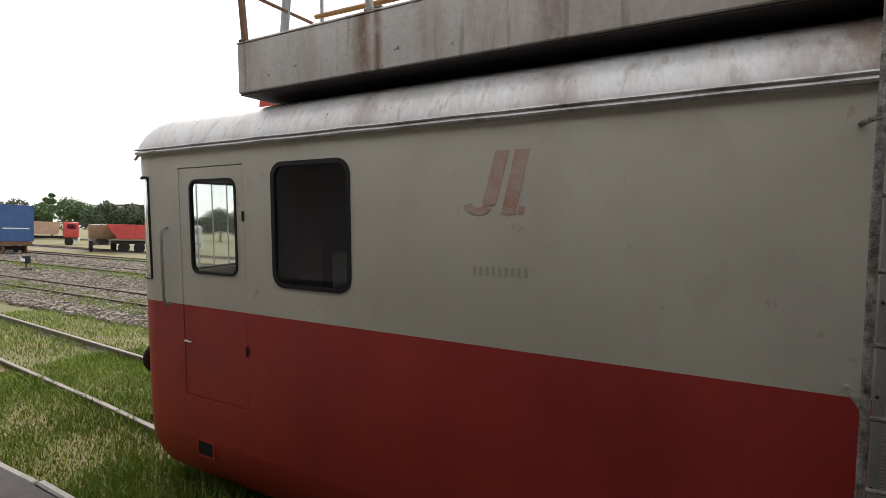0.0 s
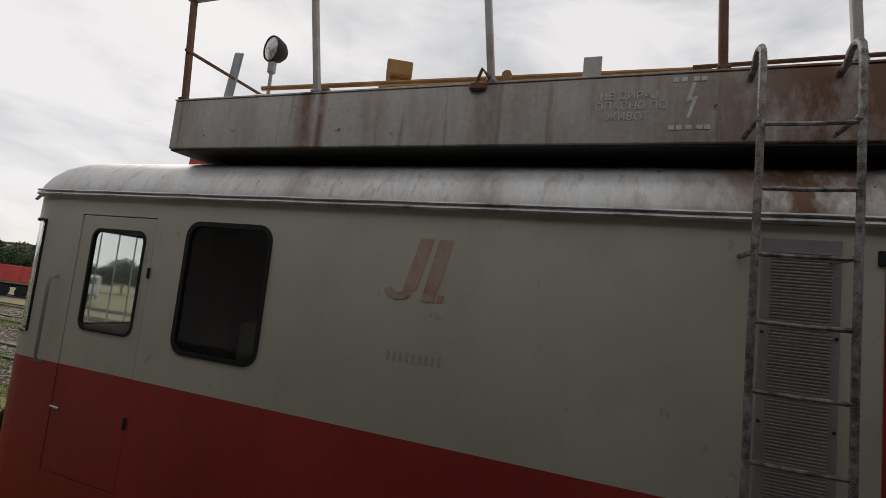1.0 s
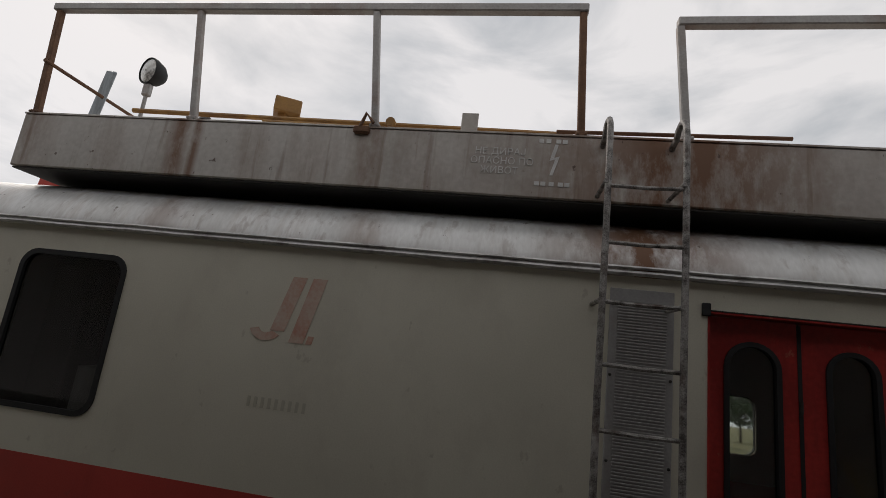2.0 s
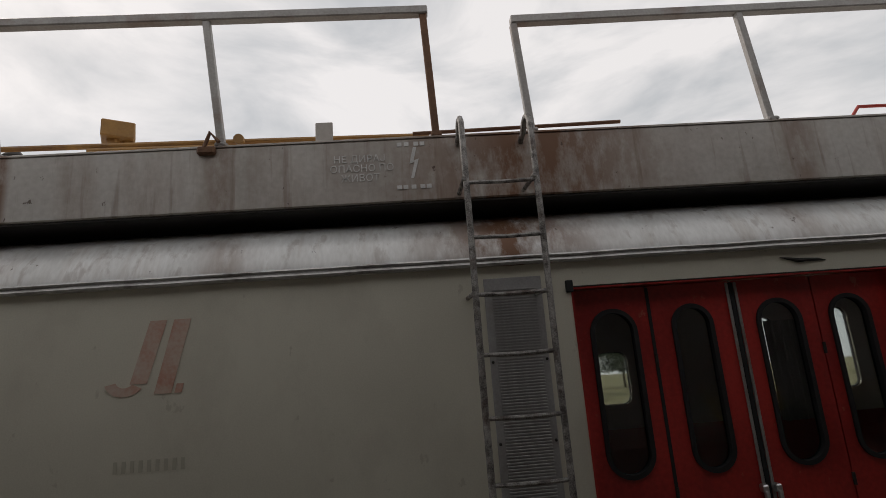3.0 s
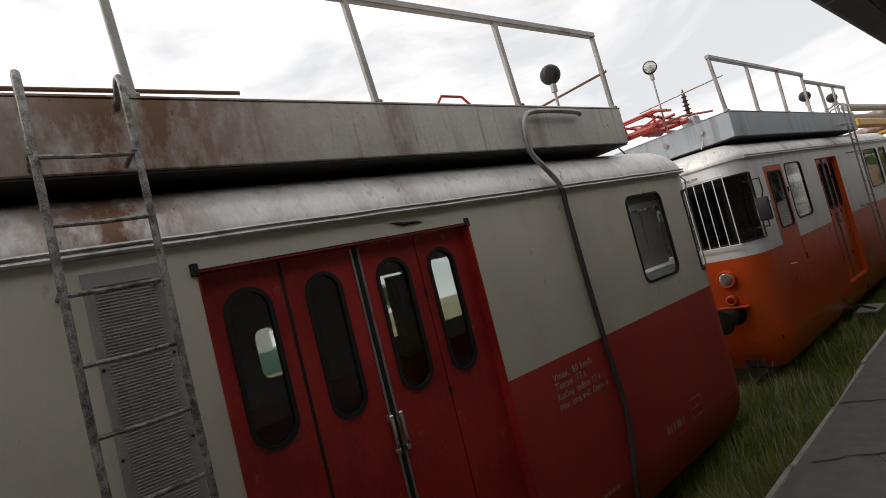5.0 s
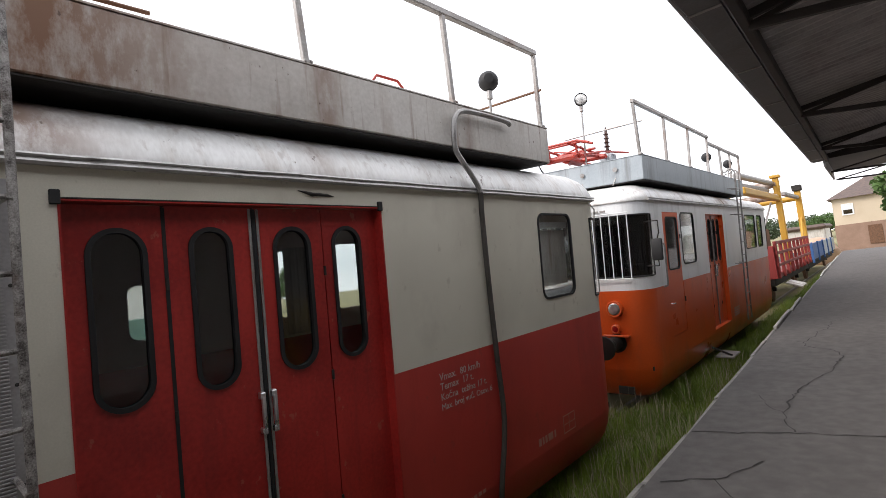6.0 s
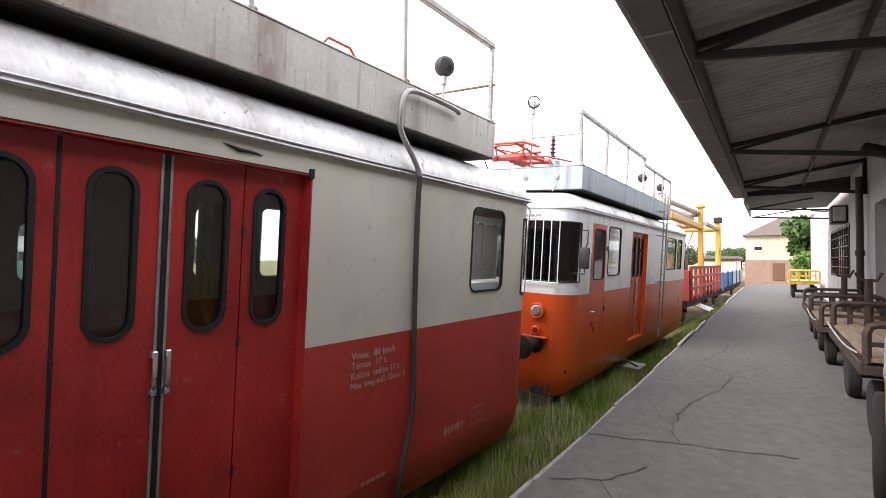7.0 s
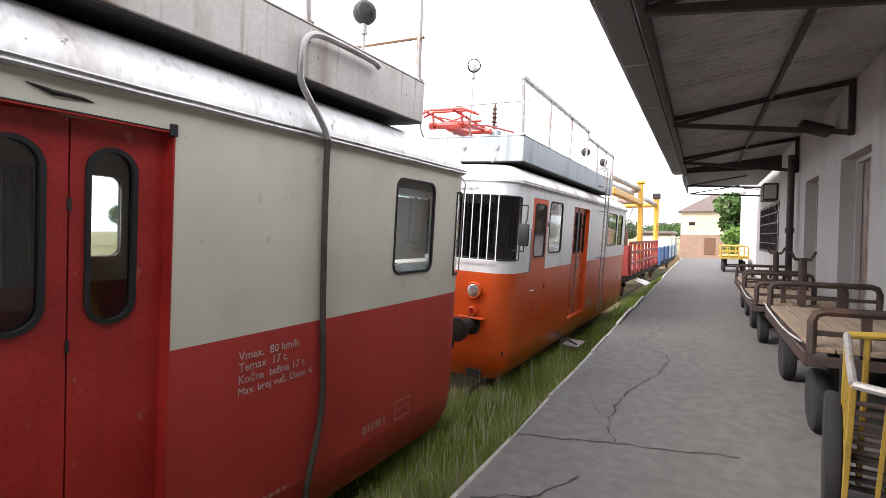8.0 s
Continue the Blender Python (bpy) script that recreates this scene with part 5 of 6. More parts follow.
def canopy():
    """Corrugated roof on steel brackets along the shed, with its fascia and gutter."""
    x0, x1, ye, yw, ze, zw = -30.0, 18.2, -1.90, WALL_Y, 3.34, 3.62
    roof = thing("canopy", (0, WALL_Y, 3.3), "dark corrugated canopy on steel brackets along the shed", "canopy", kind="structure")
    verts, faces = [], []
    pitch, amp = 0.16, 0.022
    n = int((x1 - x0) / (pitch / 4))
    for i in range(n + 1):
        x = x0 + i * pitch / 4
        h = amp * (1 if i % 4 < 2 else -1)
        verts += [(x, ye, ze + h), (x, yw, zw + h), (x, ye, ze + h + 0.012), (x, yw, zw + h + 0.012)]
        if i:
            b = 4 * i
            faces += [(b - 4, b - 3, b + 1, b), (b - 2, b + 2, b + 3, b - 1)]
    o = origin_of(roof)
    me = raw("corrugated_sheet", [(a - o.x, b - o.y, c - o.z) for a, b, c in verts], faces, M_CANOPY)
    ob = new("corrugated_sheet", me)
    ob.parent = roof
    k = 0
    x = x0
    while x < x1 - 0.1:
        w = min(1.9, x1 - x)
        part("fascia_board", abox(B(), (x + 0.004, ye - 0.0, ze - 0.13), (x + w - 0.004, ye + 0.03, ze + 0.06), 0.006), M_CANOPY, roof)
        x += w
    x = x0
    while x < x1 - 0.1:
        w = min(1.9, x1 - x)
        # soffit toned down in colour for the shade beneath the edge
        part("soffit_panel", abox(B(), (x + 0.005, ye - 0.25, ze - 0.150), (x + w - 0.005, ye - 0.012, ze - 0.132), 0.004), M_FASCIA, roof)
        part("joint_strip", abox(B(), (x - 0.02, ye - 0.25, ze - 0.156), (x + 0.02, ye - 0.008, ze - 0.1505), 0.002), M_GALV, roof)
        x += w
    part("edge_purlin", bar(B(), (x0, ye - 0.31, ze - 0.12), (x1, ye - 0.31, ze - 0.12), 0.08, 0.12), M_TRUSS, roof)
    for f in (0.62,):
        part("purlin", bar(B(), (x0, ye + (yw - ye) * f, ze + (zw - ze) * f - 0.06), (x1, ye + (yw - ye) * f, ze + (zw - ze) * f - 0.06), 0.05, 0.07), M_TRUSS, roof)
    for bx in (-15.3, -10.9, -6.5, -2.1, 2.3, 6.7, 11.1, 15.5):
        br = bracket(bx, ye, yw, ze, zw)
        part("bracket", br, M_TRUSS, roof)
    gable = B()
    ga = [gable.verts.new((18.1, y, z)) for y, z in ((ye, ze - 0.12), (yw, ze - 0.10), (yw, zw), (ye, ze + 0.02))]
    gb2 = [gable.verts.new((v.co.x + 0.03, v.co.y, v.co.z)) for v in ga]
    gable.faces.new(ga)
    gable.faces.new(gb2[::-1])
    for i in range(4):
        gable.faces.new((ga[i], gb2[i], gb2[(i + 1) % 4], ga[(i + 1) % 4]))
    bmesh.ops.recalc_face_normals(gable, faces=gable.faces)
    # truss black here paints in the shade of a deeper canopy
    part("gable_board", gable, M_TRUSS, roof, smooth=False)
    part("flood_lamp", abox(B(), (11.9, WALL_Y + 0.05, 3.08), (12.3, WALL_Y + 0.5, 3.20), 0.03, turn=Matrix.Rotation(0.35, 4, "X")), M_DARK, roof)
    small = thing("small_canopy", (20, WALL_Y, 3.3), "lower dark canopy over the far shed bay", "canopy", kind="structure")
    # same darkened sheet, so the underside looks shaded
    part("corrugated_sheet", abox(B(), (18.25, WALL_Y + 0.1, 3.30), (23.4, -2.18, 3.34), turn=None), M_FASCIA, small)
    part("fascia_board", abox(B(), (18.25, -2.17, 3.06), (23.4, -2.12, 3.36)), M_CANOPY, small)
    for bx in (19.9, 23.2):
        b2 = bar(B(), (bx, -2.2, 3.03), (bx, WALL_Y, 2.90), 0.05, 0.05)
        bar(b2, (bx, -2.25, 3.04), (bx, -3.8, 3.28), 0.04, 0.04)
        part("bracket", b2, M_TRUSS, small)


def bracket(bx, ye, yw, ze, zw):
    bm = bar(B(), (bx, ye - 0.33, ze - 0.17), (bx, yw + 0.02, 2.88), 0.06, 0.07)
    bar(bm, (bx, ye - 0.33, ze - 0.08), (bx, yw + 0.02, zw - 0.06), 0.06, 0.07)
    bar(bm, (bx, yw + 0.04, 2.84), (bx, yw + 0.04, zw), 0.07, 0.07)
    bar(bm, (bx, ye - 0.36, ze - 0.16), (bx, yw + 0.5, zw - 0.10), 0.04, 0.045)
    return bm


shed()
canopy()


# ---- platform carts ----
def wheel_part(owner, x, y, z, r, w, axis=(0, 1, 0)):
    """A rubber-tyred wheel with a dished rim."""
    t = part("wheel", lathe(B(), [(-w / 2, r * 0.62), (-w / 2, r * 0.9), (-w * 0.42, r * 0.97), (-w * 0.2, r), (w * 0.2, r), (w * 0.42, r * 0.97), (w / 2, r * 0.9), (w / 2, r * 0.62)], (x, y, z), axis, 28), M_TYRE, owner, "worn black rubber tyre")
    part("rim", lathe(B(), [(-w * 0.36, r * 0.63), (-w * 0.30, r * 0.55), (-w * 0.1, r * 0.30), (-w * 0.36, r * 0.16), (-w * 0.40, r * 0.05), (w * 0.40, r * 0.05), (w * 0.36, r * 0.16), (w * 0.1, r * 0.30), (w * 0.30, r * 0.55), (w * 0.36, r * 0.63)], (x, y, z), axis, 20), M_CART, t)
    return t


def luggage_cart(at, length, width, deck, label, paint, rail_h=0.45, yellow=False, tow=True):
    """A four-wheeled platform trolley: steel frame, plank deck, tube end rails, tow bar."""
    x, y = at
    cart = thing("luggage_cart", (x, y, 0.0), label, "cart", "platform carts")
    x0, x1, y0, y1 = x - length / 2, x + length / 2, y - width / 2, y + width / 2
    for yy in (y0, y1):
        part("side_beam", bar(B(), (x0, yy, deck - 0.06), (x1, yy, deck - 0.06), 0.05, 0.10), paint, cart)
    for xx in (x0, x0 + length * 0.33, x0 + length * 0.67, x1):
        part("cross_beam", bar(B(), (xx, y0, deck - 0.07), (xx, y1, deck - 0.07), 0.05, 0.07), paint, cart)
    n = 7
    for k in range(n):
        ya = y0 + 0.02 + (width - 0.04) * k / n
        part("plank", abox(B(), (x0, ya + 0.004, deck - 0.012 + 0.003 * (k % 2)), (x1, ya + (width - 0.04) / n - 0.004, deck + 0.022 + 0.003 * (k % 3)), 0.005), M_YELLOW if yellow else M_WOOD, cart)
    for xx in (x0 + 0.02, x1 - 0.02):
        r = 0.07
        pts = [(xx, y1 - 0.02, deck - 0.02), (xx, y1 - 0.02, deck + rail_h - r), (xx, y1 - 0.04, deck + rail_h - 0.02), (xx, y1 - 0.09, deck + rail_h), (xx, y0 + 0.09, deck + rail_h), (xx, y0 + 0.04, deck + rail_h - 0.02), (xx, y0 + 0.02, deck + rail_h - r), (xx, y0 + 0.02, deck - 0.02)]
        hoop = part("end_rail", tube(B(), pts, 0.030, 8), paint, cart, "bent tube end rail")
        for f in (0.35, 0.68):
            yy = y0 + width * f
            part("rail_upright", bar(B(), (xx, yy, deck), (xx, yy, deck + rail_h - 0.01), 0.055, 0.035), paint, hoop)
        part("rail_middle", bar(B(), (xx, y0 + 0.03, deck + rail_h * 0.45), (xx, y1 - 0.03, deck + rail_h * 0.45), 0.03, 0.035), paint, hoop)
    for xx in (x0 + 0.42, x1 - 0.42):
        part("axle", tube(B(), [(xx, y0 + 0.1, 0.235), (xx, y1 - 0.1, 0.235)], 0.03, 8), M_DARK, cart)
        for yy in (y0 + 0.04, y1 - 0.04):
            wheel_part(cart, xx, yy + (0.10 if yy < y else -0.10), 0.235, 0.235, 0.11)
            part("axle_bracket", bar(B(), (xx, yy * 0.6 + y * 0.4, 0.235), (xx, yy * 0.6 + y * 0.4, deck - 0.08), 0.06, 0.09), M_DARK, cart)
    if tow:
        part("tow_post", tube(B(), [(x0 - 0.12, y, 0.35), (x0 - 0.12, y, deck + 0.62)], 0.045, 10), paint, cart)
        part("tow_handle", tube(B(), [(x0 - 0.12, y - 0.13, deck + 0.70), (x0 - 0.12, y - 0.08, deck + 0.60), (x0 - 0.12, y + 0.08, deck + 0.60), (x0 - 0.12, y + 0.13, deck + 0.70)], 0.02, 8), paint, cart)
        part("tow_bracket", bar(B(), (x0, y, 0.40), (x0 - 0.14, y, 0.40), 0.12, 0.06), paint, cart)
    return cart


luggage_cart((7.95, -3.82), 2.4, 0.98, 0.68, "brown steel luggage cart with a weathered plank deck", M_CART, 0.27, tow=False)
luggage_cart((11.35, -3.79), 2.1, 0.98, 0.58, "dark brown luggage cart with paint rubbed off its edges", M_CART, 0.27)
luggage_cart((13.95, -3.80), 2.0, 0.96, 0.58, "dark luggage cart parked by the shed wall", M_CART, 0.27)
luggage_cart((27.2, -3.85), 2.2, 1.0, 0.66, "brown luggage cart with yellow boards, far along the platform", M_YELLOW, 0.42, yellow=True, tow=False)
for (xa, xb, z, y) in ((6.8, 9.1, 0.70, -3.295), (10.35, 12.35, 0.60, -3.265)):
    rope = [(xa + (xb - xa) * k / 8, y + 0.004 * math.sin(k), z + 0.03 - 0.05 * math.sin(k * math.pi / 8)) for k in range(9)]
    single("rope", tube(B(), rope, 0.008, 6), M_KERB, "pale rope slung along the cart's edge", "rope", "ropes on the carts")


def barrow():
    """A tall two-wheeled sack barrow with a yellow bar cage."""
    b = thing("sack_barrow", (6.2, -3.45, 0.0), "worn yellow two-wheeled barrow with a bar cage", "barrow")
    wheel_part(b, 6.35, -3.16, 0.32, 0.32, 0.07)
    wheel_part(b, 6.35, -3.92, 0.32, 0.32, 0.07)
    part("axle", tube(B(), [(6.35, -3.95, 0.32), (6.35, -3.13, 0.32)], 0.022, 8), M_CART, b)
    # the sides lean back and the rims are bowed
    for y in (-3.20, -3.80):
        part("side_rail", bar(B(), (6.42, y, 0.10), (6.15, y, 0.98), 0.022, 0.03), M_YELLOW, b)
        part("front_rail", bar(B(), (6.02, y, 0.13), (5.62, y, 0.86), 0.022, 0.028), M_YELLOW, b)
        part("top_side", tube(B(), [(6.15, y, 0.98), (5.9, y, 0.90), (5.62, y, 0.86)], 0.016, 8), M_RAILPAINT, b)
    part("back_rim", tube(B(), [(6.15, -3.20, 0.98), (6.19, -3.35, 0.985), (6.19, -3.65, 0.985), (6.15, -3.80, 0.98)], 0.018, 8), M_YELLOW, b)
    part("front_rim", tube(B(), [(5.62, -3.20, 0.86), (5.57, -3.35, 0.85), (5.57, -3.65, 0.85), (5.62, -3.80, 0.86)], 0.018, 8), M_RAILPAINT, b)
    part("lower_rim", tube(B(), [(6.02, -3.20, 0.14), (5.95, -3.35, 0.13), (5.95, -3.65, 0.13), (6.02, -3.80, 0.14)], 0.018, 8), M_YELLOW, b)
    for k in range(5):
        y = -3.28 - 0.11 * k
        part("cage_bar", tube(B(), [(6.18, y, 0.98), (6.42, y, 0.16)], 0.014, 6), M_YELLOW, b)
    for k in range(5):
        t = (k + 0.5) / 5
        for y in (-3.20, -3.80):
            part("side_slat", bar(B(), (6.42 - 0.40 * t, y, 0.12), (6.15 - 0.53 * t, y, 0.97 - 0.11 * t), 0.010, 0.016), M_YELLOW, b)
        part("front_slat", bar(B(), (5.97, -3.26 - 0.48 * t, 0.14), (5.59, -3.26 - 0.48 * t, 0.855), 0.017, 0.010), M_YELLOW, b)
    for k in range(10):
        t = k / 9
        part("slat", bar(B(), (6.40 - 0.2 * t, -3.22, 0.14 + 0.5 * t), (6.40 - 0.2 * t, -3.78, 0.14 + 0.5 * t), 0.03, 0.02), M_CART, b)
    b.rotation_euler = (0, 0, radians(-9))
    part("foot", bar(B(), (6.05, -3.25, 0.16), (6.05, -3.25, 0.0), 0.03, 0.03), M_YELLOW, b)
    b.location.x, b.location.y = 5.64, -3.56


barrow()


# ---- along the shed wall ----
def drain_pipe():
    p = thing("drain_pipe", (15.4, WALL_Y + 0.12, 0.0), "black cast-iron drain pipe on the shed wall", "pipe")
    part("pipe", tube(B(), [(15.4, WALL_Y + 0.14, 0.0), (15.4, WALL_Y + 0.14, 3.2)], 0.066, 12), M_TRUSS, p)
    part("pipe_collar", lathe(B(), [(0, 0.088), (0.10, 0.088), (0.12, 0.075)], (15.4, WALL_Y + 0.14, 1.55), (0, 0, 1), 14), M_TRUSS, p)


drain_pipe()
sgn = thing("meter_box", (18.9, WALL_Y, 2.45), "small dark box hung high on the shed wall", "box")
part("box_body", abox(B(), (18.6, WALL_Y, 2.45), (19.3, WALL_Y + 0.35, 2.92), 0.02), M_TRUSS, sgn)
part("box_face", abox(B(), (18.56, WALL_Y + 0.05, 2.5), (18.6, WALL_Y + 0.32, 2.87), 0.01), M_PLASTER, sgn)
lampb = thing("wall_lamp", (24.0, WALL_Y, 3.1), "white globe wall lamp at the shed's end", "lamp")
part("arm", tube(B(), [(24.0, WALL_Y, 3.2), (24.0, WALL_Y + 0.5, 3.25)], 0.02, 6), M_TRUSS, lampb)
part("globe", lathe(B(), [(-0.12, 0.02), (-0.09, 0.09), (0, 0.13), (0.09, 0.09), (0.12, 0.02)], (24.0, WALL_Y + 0.5, 3.12), (0, 0, 1), 14), M_WHITE, lampb)


def white_annex():
    hs = [[(a, z0), (a + 0.7, z0), (a + 0.7, z0 + 1.3), (a, z0 + 1.3)] for a in (26.2, 28.7, 31.2) for z0 in (1.3, 4.6)]
    an = thing("white_building", (34, WALL_Y - 2, 0), "two-storey whitewashed building beyond the shed", "building")
    part("wall", sheet(B(), [(24.5, -0.2), (34, -0.2), (34, 7.0), (24.5, 7.0)], hs, WALL_Y - 0.40, WALL_Y - 0.75), M_WHITEWALL, an, smooth=False)
    part("wall", abox(B(), (24.5, -9, -0.2), (24.8, WALL_Y - 0.76, 7.0)), M_WHITEWALL, an, smooth=False)
    part("wall", abox(B(), (33.7, -9, -0.2), (34, WALL_Y - 0.76, 7.0)), M_WHITEWALL, an, smooth=False)
    part("roof", abox(B(), (24.2, -9.2, 7.0), (34.3, WALL_Y - 0.05, 7.25), 0.03), M_TILE, an)
    for h in hs:
        (a, z0), (b, z1) = h[0], h[2]
        w = part("window", ring(B(), [(a, z0), (b, z0), (b, z1), (a, z1)], [(a + 0.06, z0 + 0.06), (b - 0.06, z0 + 0.06), (b - 0.06, z1 - 0.06), (a + 0.06, z1 - 0.06)], WALL_Y - 0.45, WALL_Y - 0.55), M_WHITE, an)
        part("pane", abox(B(), (a, WALL_Y - 0.53, z0), (b, WALL_Y - 0.52, z1)), M_GLASS_DARK, w, smooth=False)
        # near-black panel stands in for the unlit room
        part("room_back", abox(B(), (a, WALL_Y - 0.74, z0), (b, WALL_Y - 0.71, z1)), M_INSIDE, w, smooth=False)


white_annex()
bpy.data.objects["white_building"].location.y += 0.37

# the platform and the shed run at a slight angle to the siding
ANGLE = Matrix.Translation((4.0, -1.45, 0)) @ Matrix.Rotation(radians(1.55), 4, "Z") @ Matrix.Translation((-4.0, 1.45, 0))
for ob in (platform_end - platform_begin) | (set(scene.objects) - shed_begin):
    if ob.parent is None:
        ob.matrix_basis = ANGLE @ ob.matrix_basis


# ---- wagons behind the cars ----
def crane_wagon():
    w = thing("crane_wagon", (26, 1.4, TRACK_Z), "red stake wagon carrying a yellow crane frame", "wagon", "wagons on the siding")
    part("deck", abox(B(), (21.6, 0.15, 0.0), (30.6, 2.65, 0.16), 0.02), M_WAGON_RED, w)
    part("sole_bar", abox(B(), (21.6, 0.25, -0.25), (30.6, 0.40, 0.0), 0.02), M_DARK, w)
    for k in range(9):
        x = 21.7 + 1.1 * k
        part("stake", bar(B(), (x, 0.12, 0.0), (x, 0.12, 1.25), 0.10, 0.12), M_WAGON_RED, w)
    for z in (0.45, 0.85, 1.2):
        part("side_rail", bar(B(), (21.6, 0.10, z), (30.6, 0.10, z), 0.06, 0.10), M_WAGON_RED, w)
    part("end_board", abox(B(), (21.55, 0.15, 0.0), (21.65, 2.65, 1.1), 0.01), M_WAGON_RED, w)
    for x, h in ((26.6, 3.8),):
        for y in (0.45, 2.3):
            part("crane_post", abox(B(), (x - 0.12, y - 0.11, 0.16), (x + 0.12, y + 0.11, h), 0.03), M_CRANE, w)
            part("post_cap", abox(B(), (x - 0.2, y - 0.18, h), (x + 0.2, y + 0.18, h + 0.12), 0.02), M_GALV if x > 27 else M_CRANE, w)
    for x, z in ((26.6, 3.55), (26.6, 3.05)):
        part("cross_boom", tube(B(), [(x, 0.45, z), (x, 2.4, z)], 0.15, 12), M_BOX if z > 2.9 else M_CRANE, w)
    part("crane_beam", abox(B(), (19.9, 0.38, 2.85), (26.5, 0.62, 3.08), 0.03), M_CRANE, w)
    part("cylinder", tube(B(), [(20.6, 0.7, 3.55), (26.4, 0.6, 3.6)], 0.11, 10), M_GALV, w)
    part("cylinder", tube(B(), [(20.9, 0.9, 3.28), (26.4, 0.8, 3.32)], 0.13, 10), M_GALV, w)
    part("engine_box", abox(B(), (23.8, 0.8, 0.16), (25.6, 2.2, 1.75), 0.06), M_RUSTY, w)
    part("strut", bar(B(), (24.8, 0.9, 1.6), (26.4, 0.7, 2.8), 0.06, 0.06), M_GALV, w)
    part("loading_flap", abox(B(), (22.7, -0.35, -0.35), (23.9, 0.15, -0.30), 0.01, turn=Matrix.Rotation(0.35, 4, "X")), M_BOX, w, "pale steel flap hanging at the side")
    for x in (23.2, 29.0):
        ax = part("axle", tube(B(), [(x, 0.5, -0.47), (x, 2.3, -0.47)], 0.08, 8), M_DARK, w)
        for y in (0.68, 2.12):
            part("wheel", lathe(B(), [(-0.06, 0.45), (0.06, 0.45), (0.06, 0.36), (0.02, 0.34), (0.02, 0.1), (0.08, 0.02)], (x, y, -0.47), (0, 1, 0), 20), M_RUSTY, ax)
    for y in (0.52, 2.28):
        part("buffer", lathe(B(), [(0, 0.12), (0.3, 0.10), (0.31, 0.19), (0.34, 0.18), (0.35, 0.02)], (21.6, y, 0.0), (-1, 0, 0), 16), M_DARK, w)


def flat_wagon():
    w = thing("flat_wagon", (38, 1.4, TRACK_Z), "blue-sided flat wagon on the siding", "wagon", "wagons on the siding")
    for k in range(5):
        x = 31.4 + 2.6 * k
        part("side_board", abox(B(), (x + 0.02, 0.10, 0.05), (x + 2.58, 0.16, 0.85), 0.02), M_BLUE if k < 2 else M_BOX2, w)
        part("side_post", bar(B(), (x, 0.08, -0.1), (x, 0.08, 0.9), 0.08, 0.10), M_BLUE, w)
    for y in (0.45, 2.3):
        part("crane_post", abox(B(), (32.85, y - 0.13, 0.08), (33.15, y + 0.13, 3.55), 0.03), M_CRANE, w)
        part("post_cap", abox(B(), (32.75, y - 0.2, 3.55), (33.25, y + 0.2, 3.85), 0.03), M_DARK, w)
        part("strut", bar(B(), (31.6, y, 0.3), (32.8, y, 2.2), 0.08, 0.08), M_CRANE, w)
    part("cross_boom", tube(B(), [(33, 0.45, 3.2), (33, 2.4, 3.2)], 0.14, 12), M_CRANE, w)
    part("jib", abox(B(), (28.5, 0.40, 3.15), (32.9, 0.6, 3.32), 0.03), M_GALV, w)
    part("deck", abox(B(), (31.4, 0.15, -0.05), (44.4, 2.65, 0.08), 0.02), M_DARK, w)
    part("sole_bar", abox(B(), (31.4, 0.3, -0.35), (44.4, 0.45, -0.05), 0.02), M_DARK, w)
    for x in (33.0, 42.8):
        ax = part("axle", tube(B(), [(x, 0.5, -0.47), (x, 2.3, -0.47)], 0.08, 8), M_DARK, w)
        for y in (0.68, 2.12):
            part("wheel", lathe(B(), [(-0.06, 0.45), (0.06, 0.45), (0.06, 0.36), (0.02, 0.34), (0.02, 0.1), (0.08, 0.02)], (x, y, -0.47), (0, 1, 0), 20), M_RUSTY, ax)


crane_wagon()
flat_wagon()


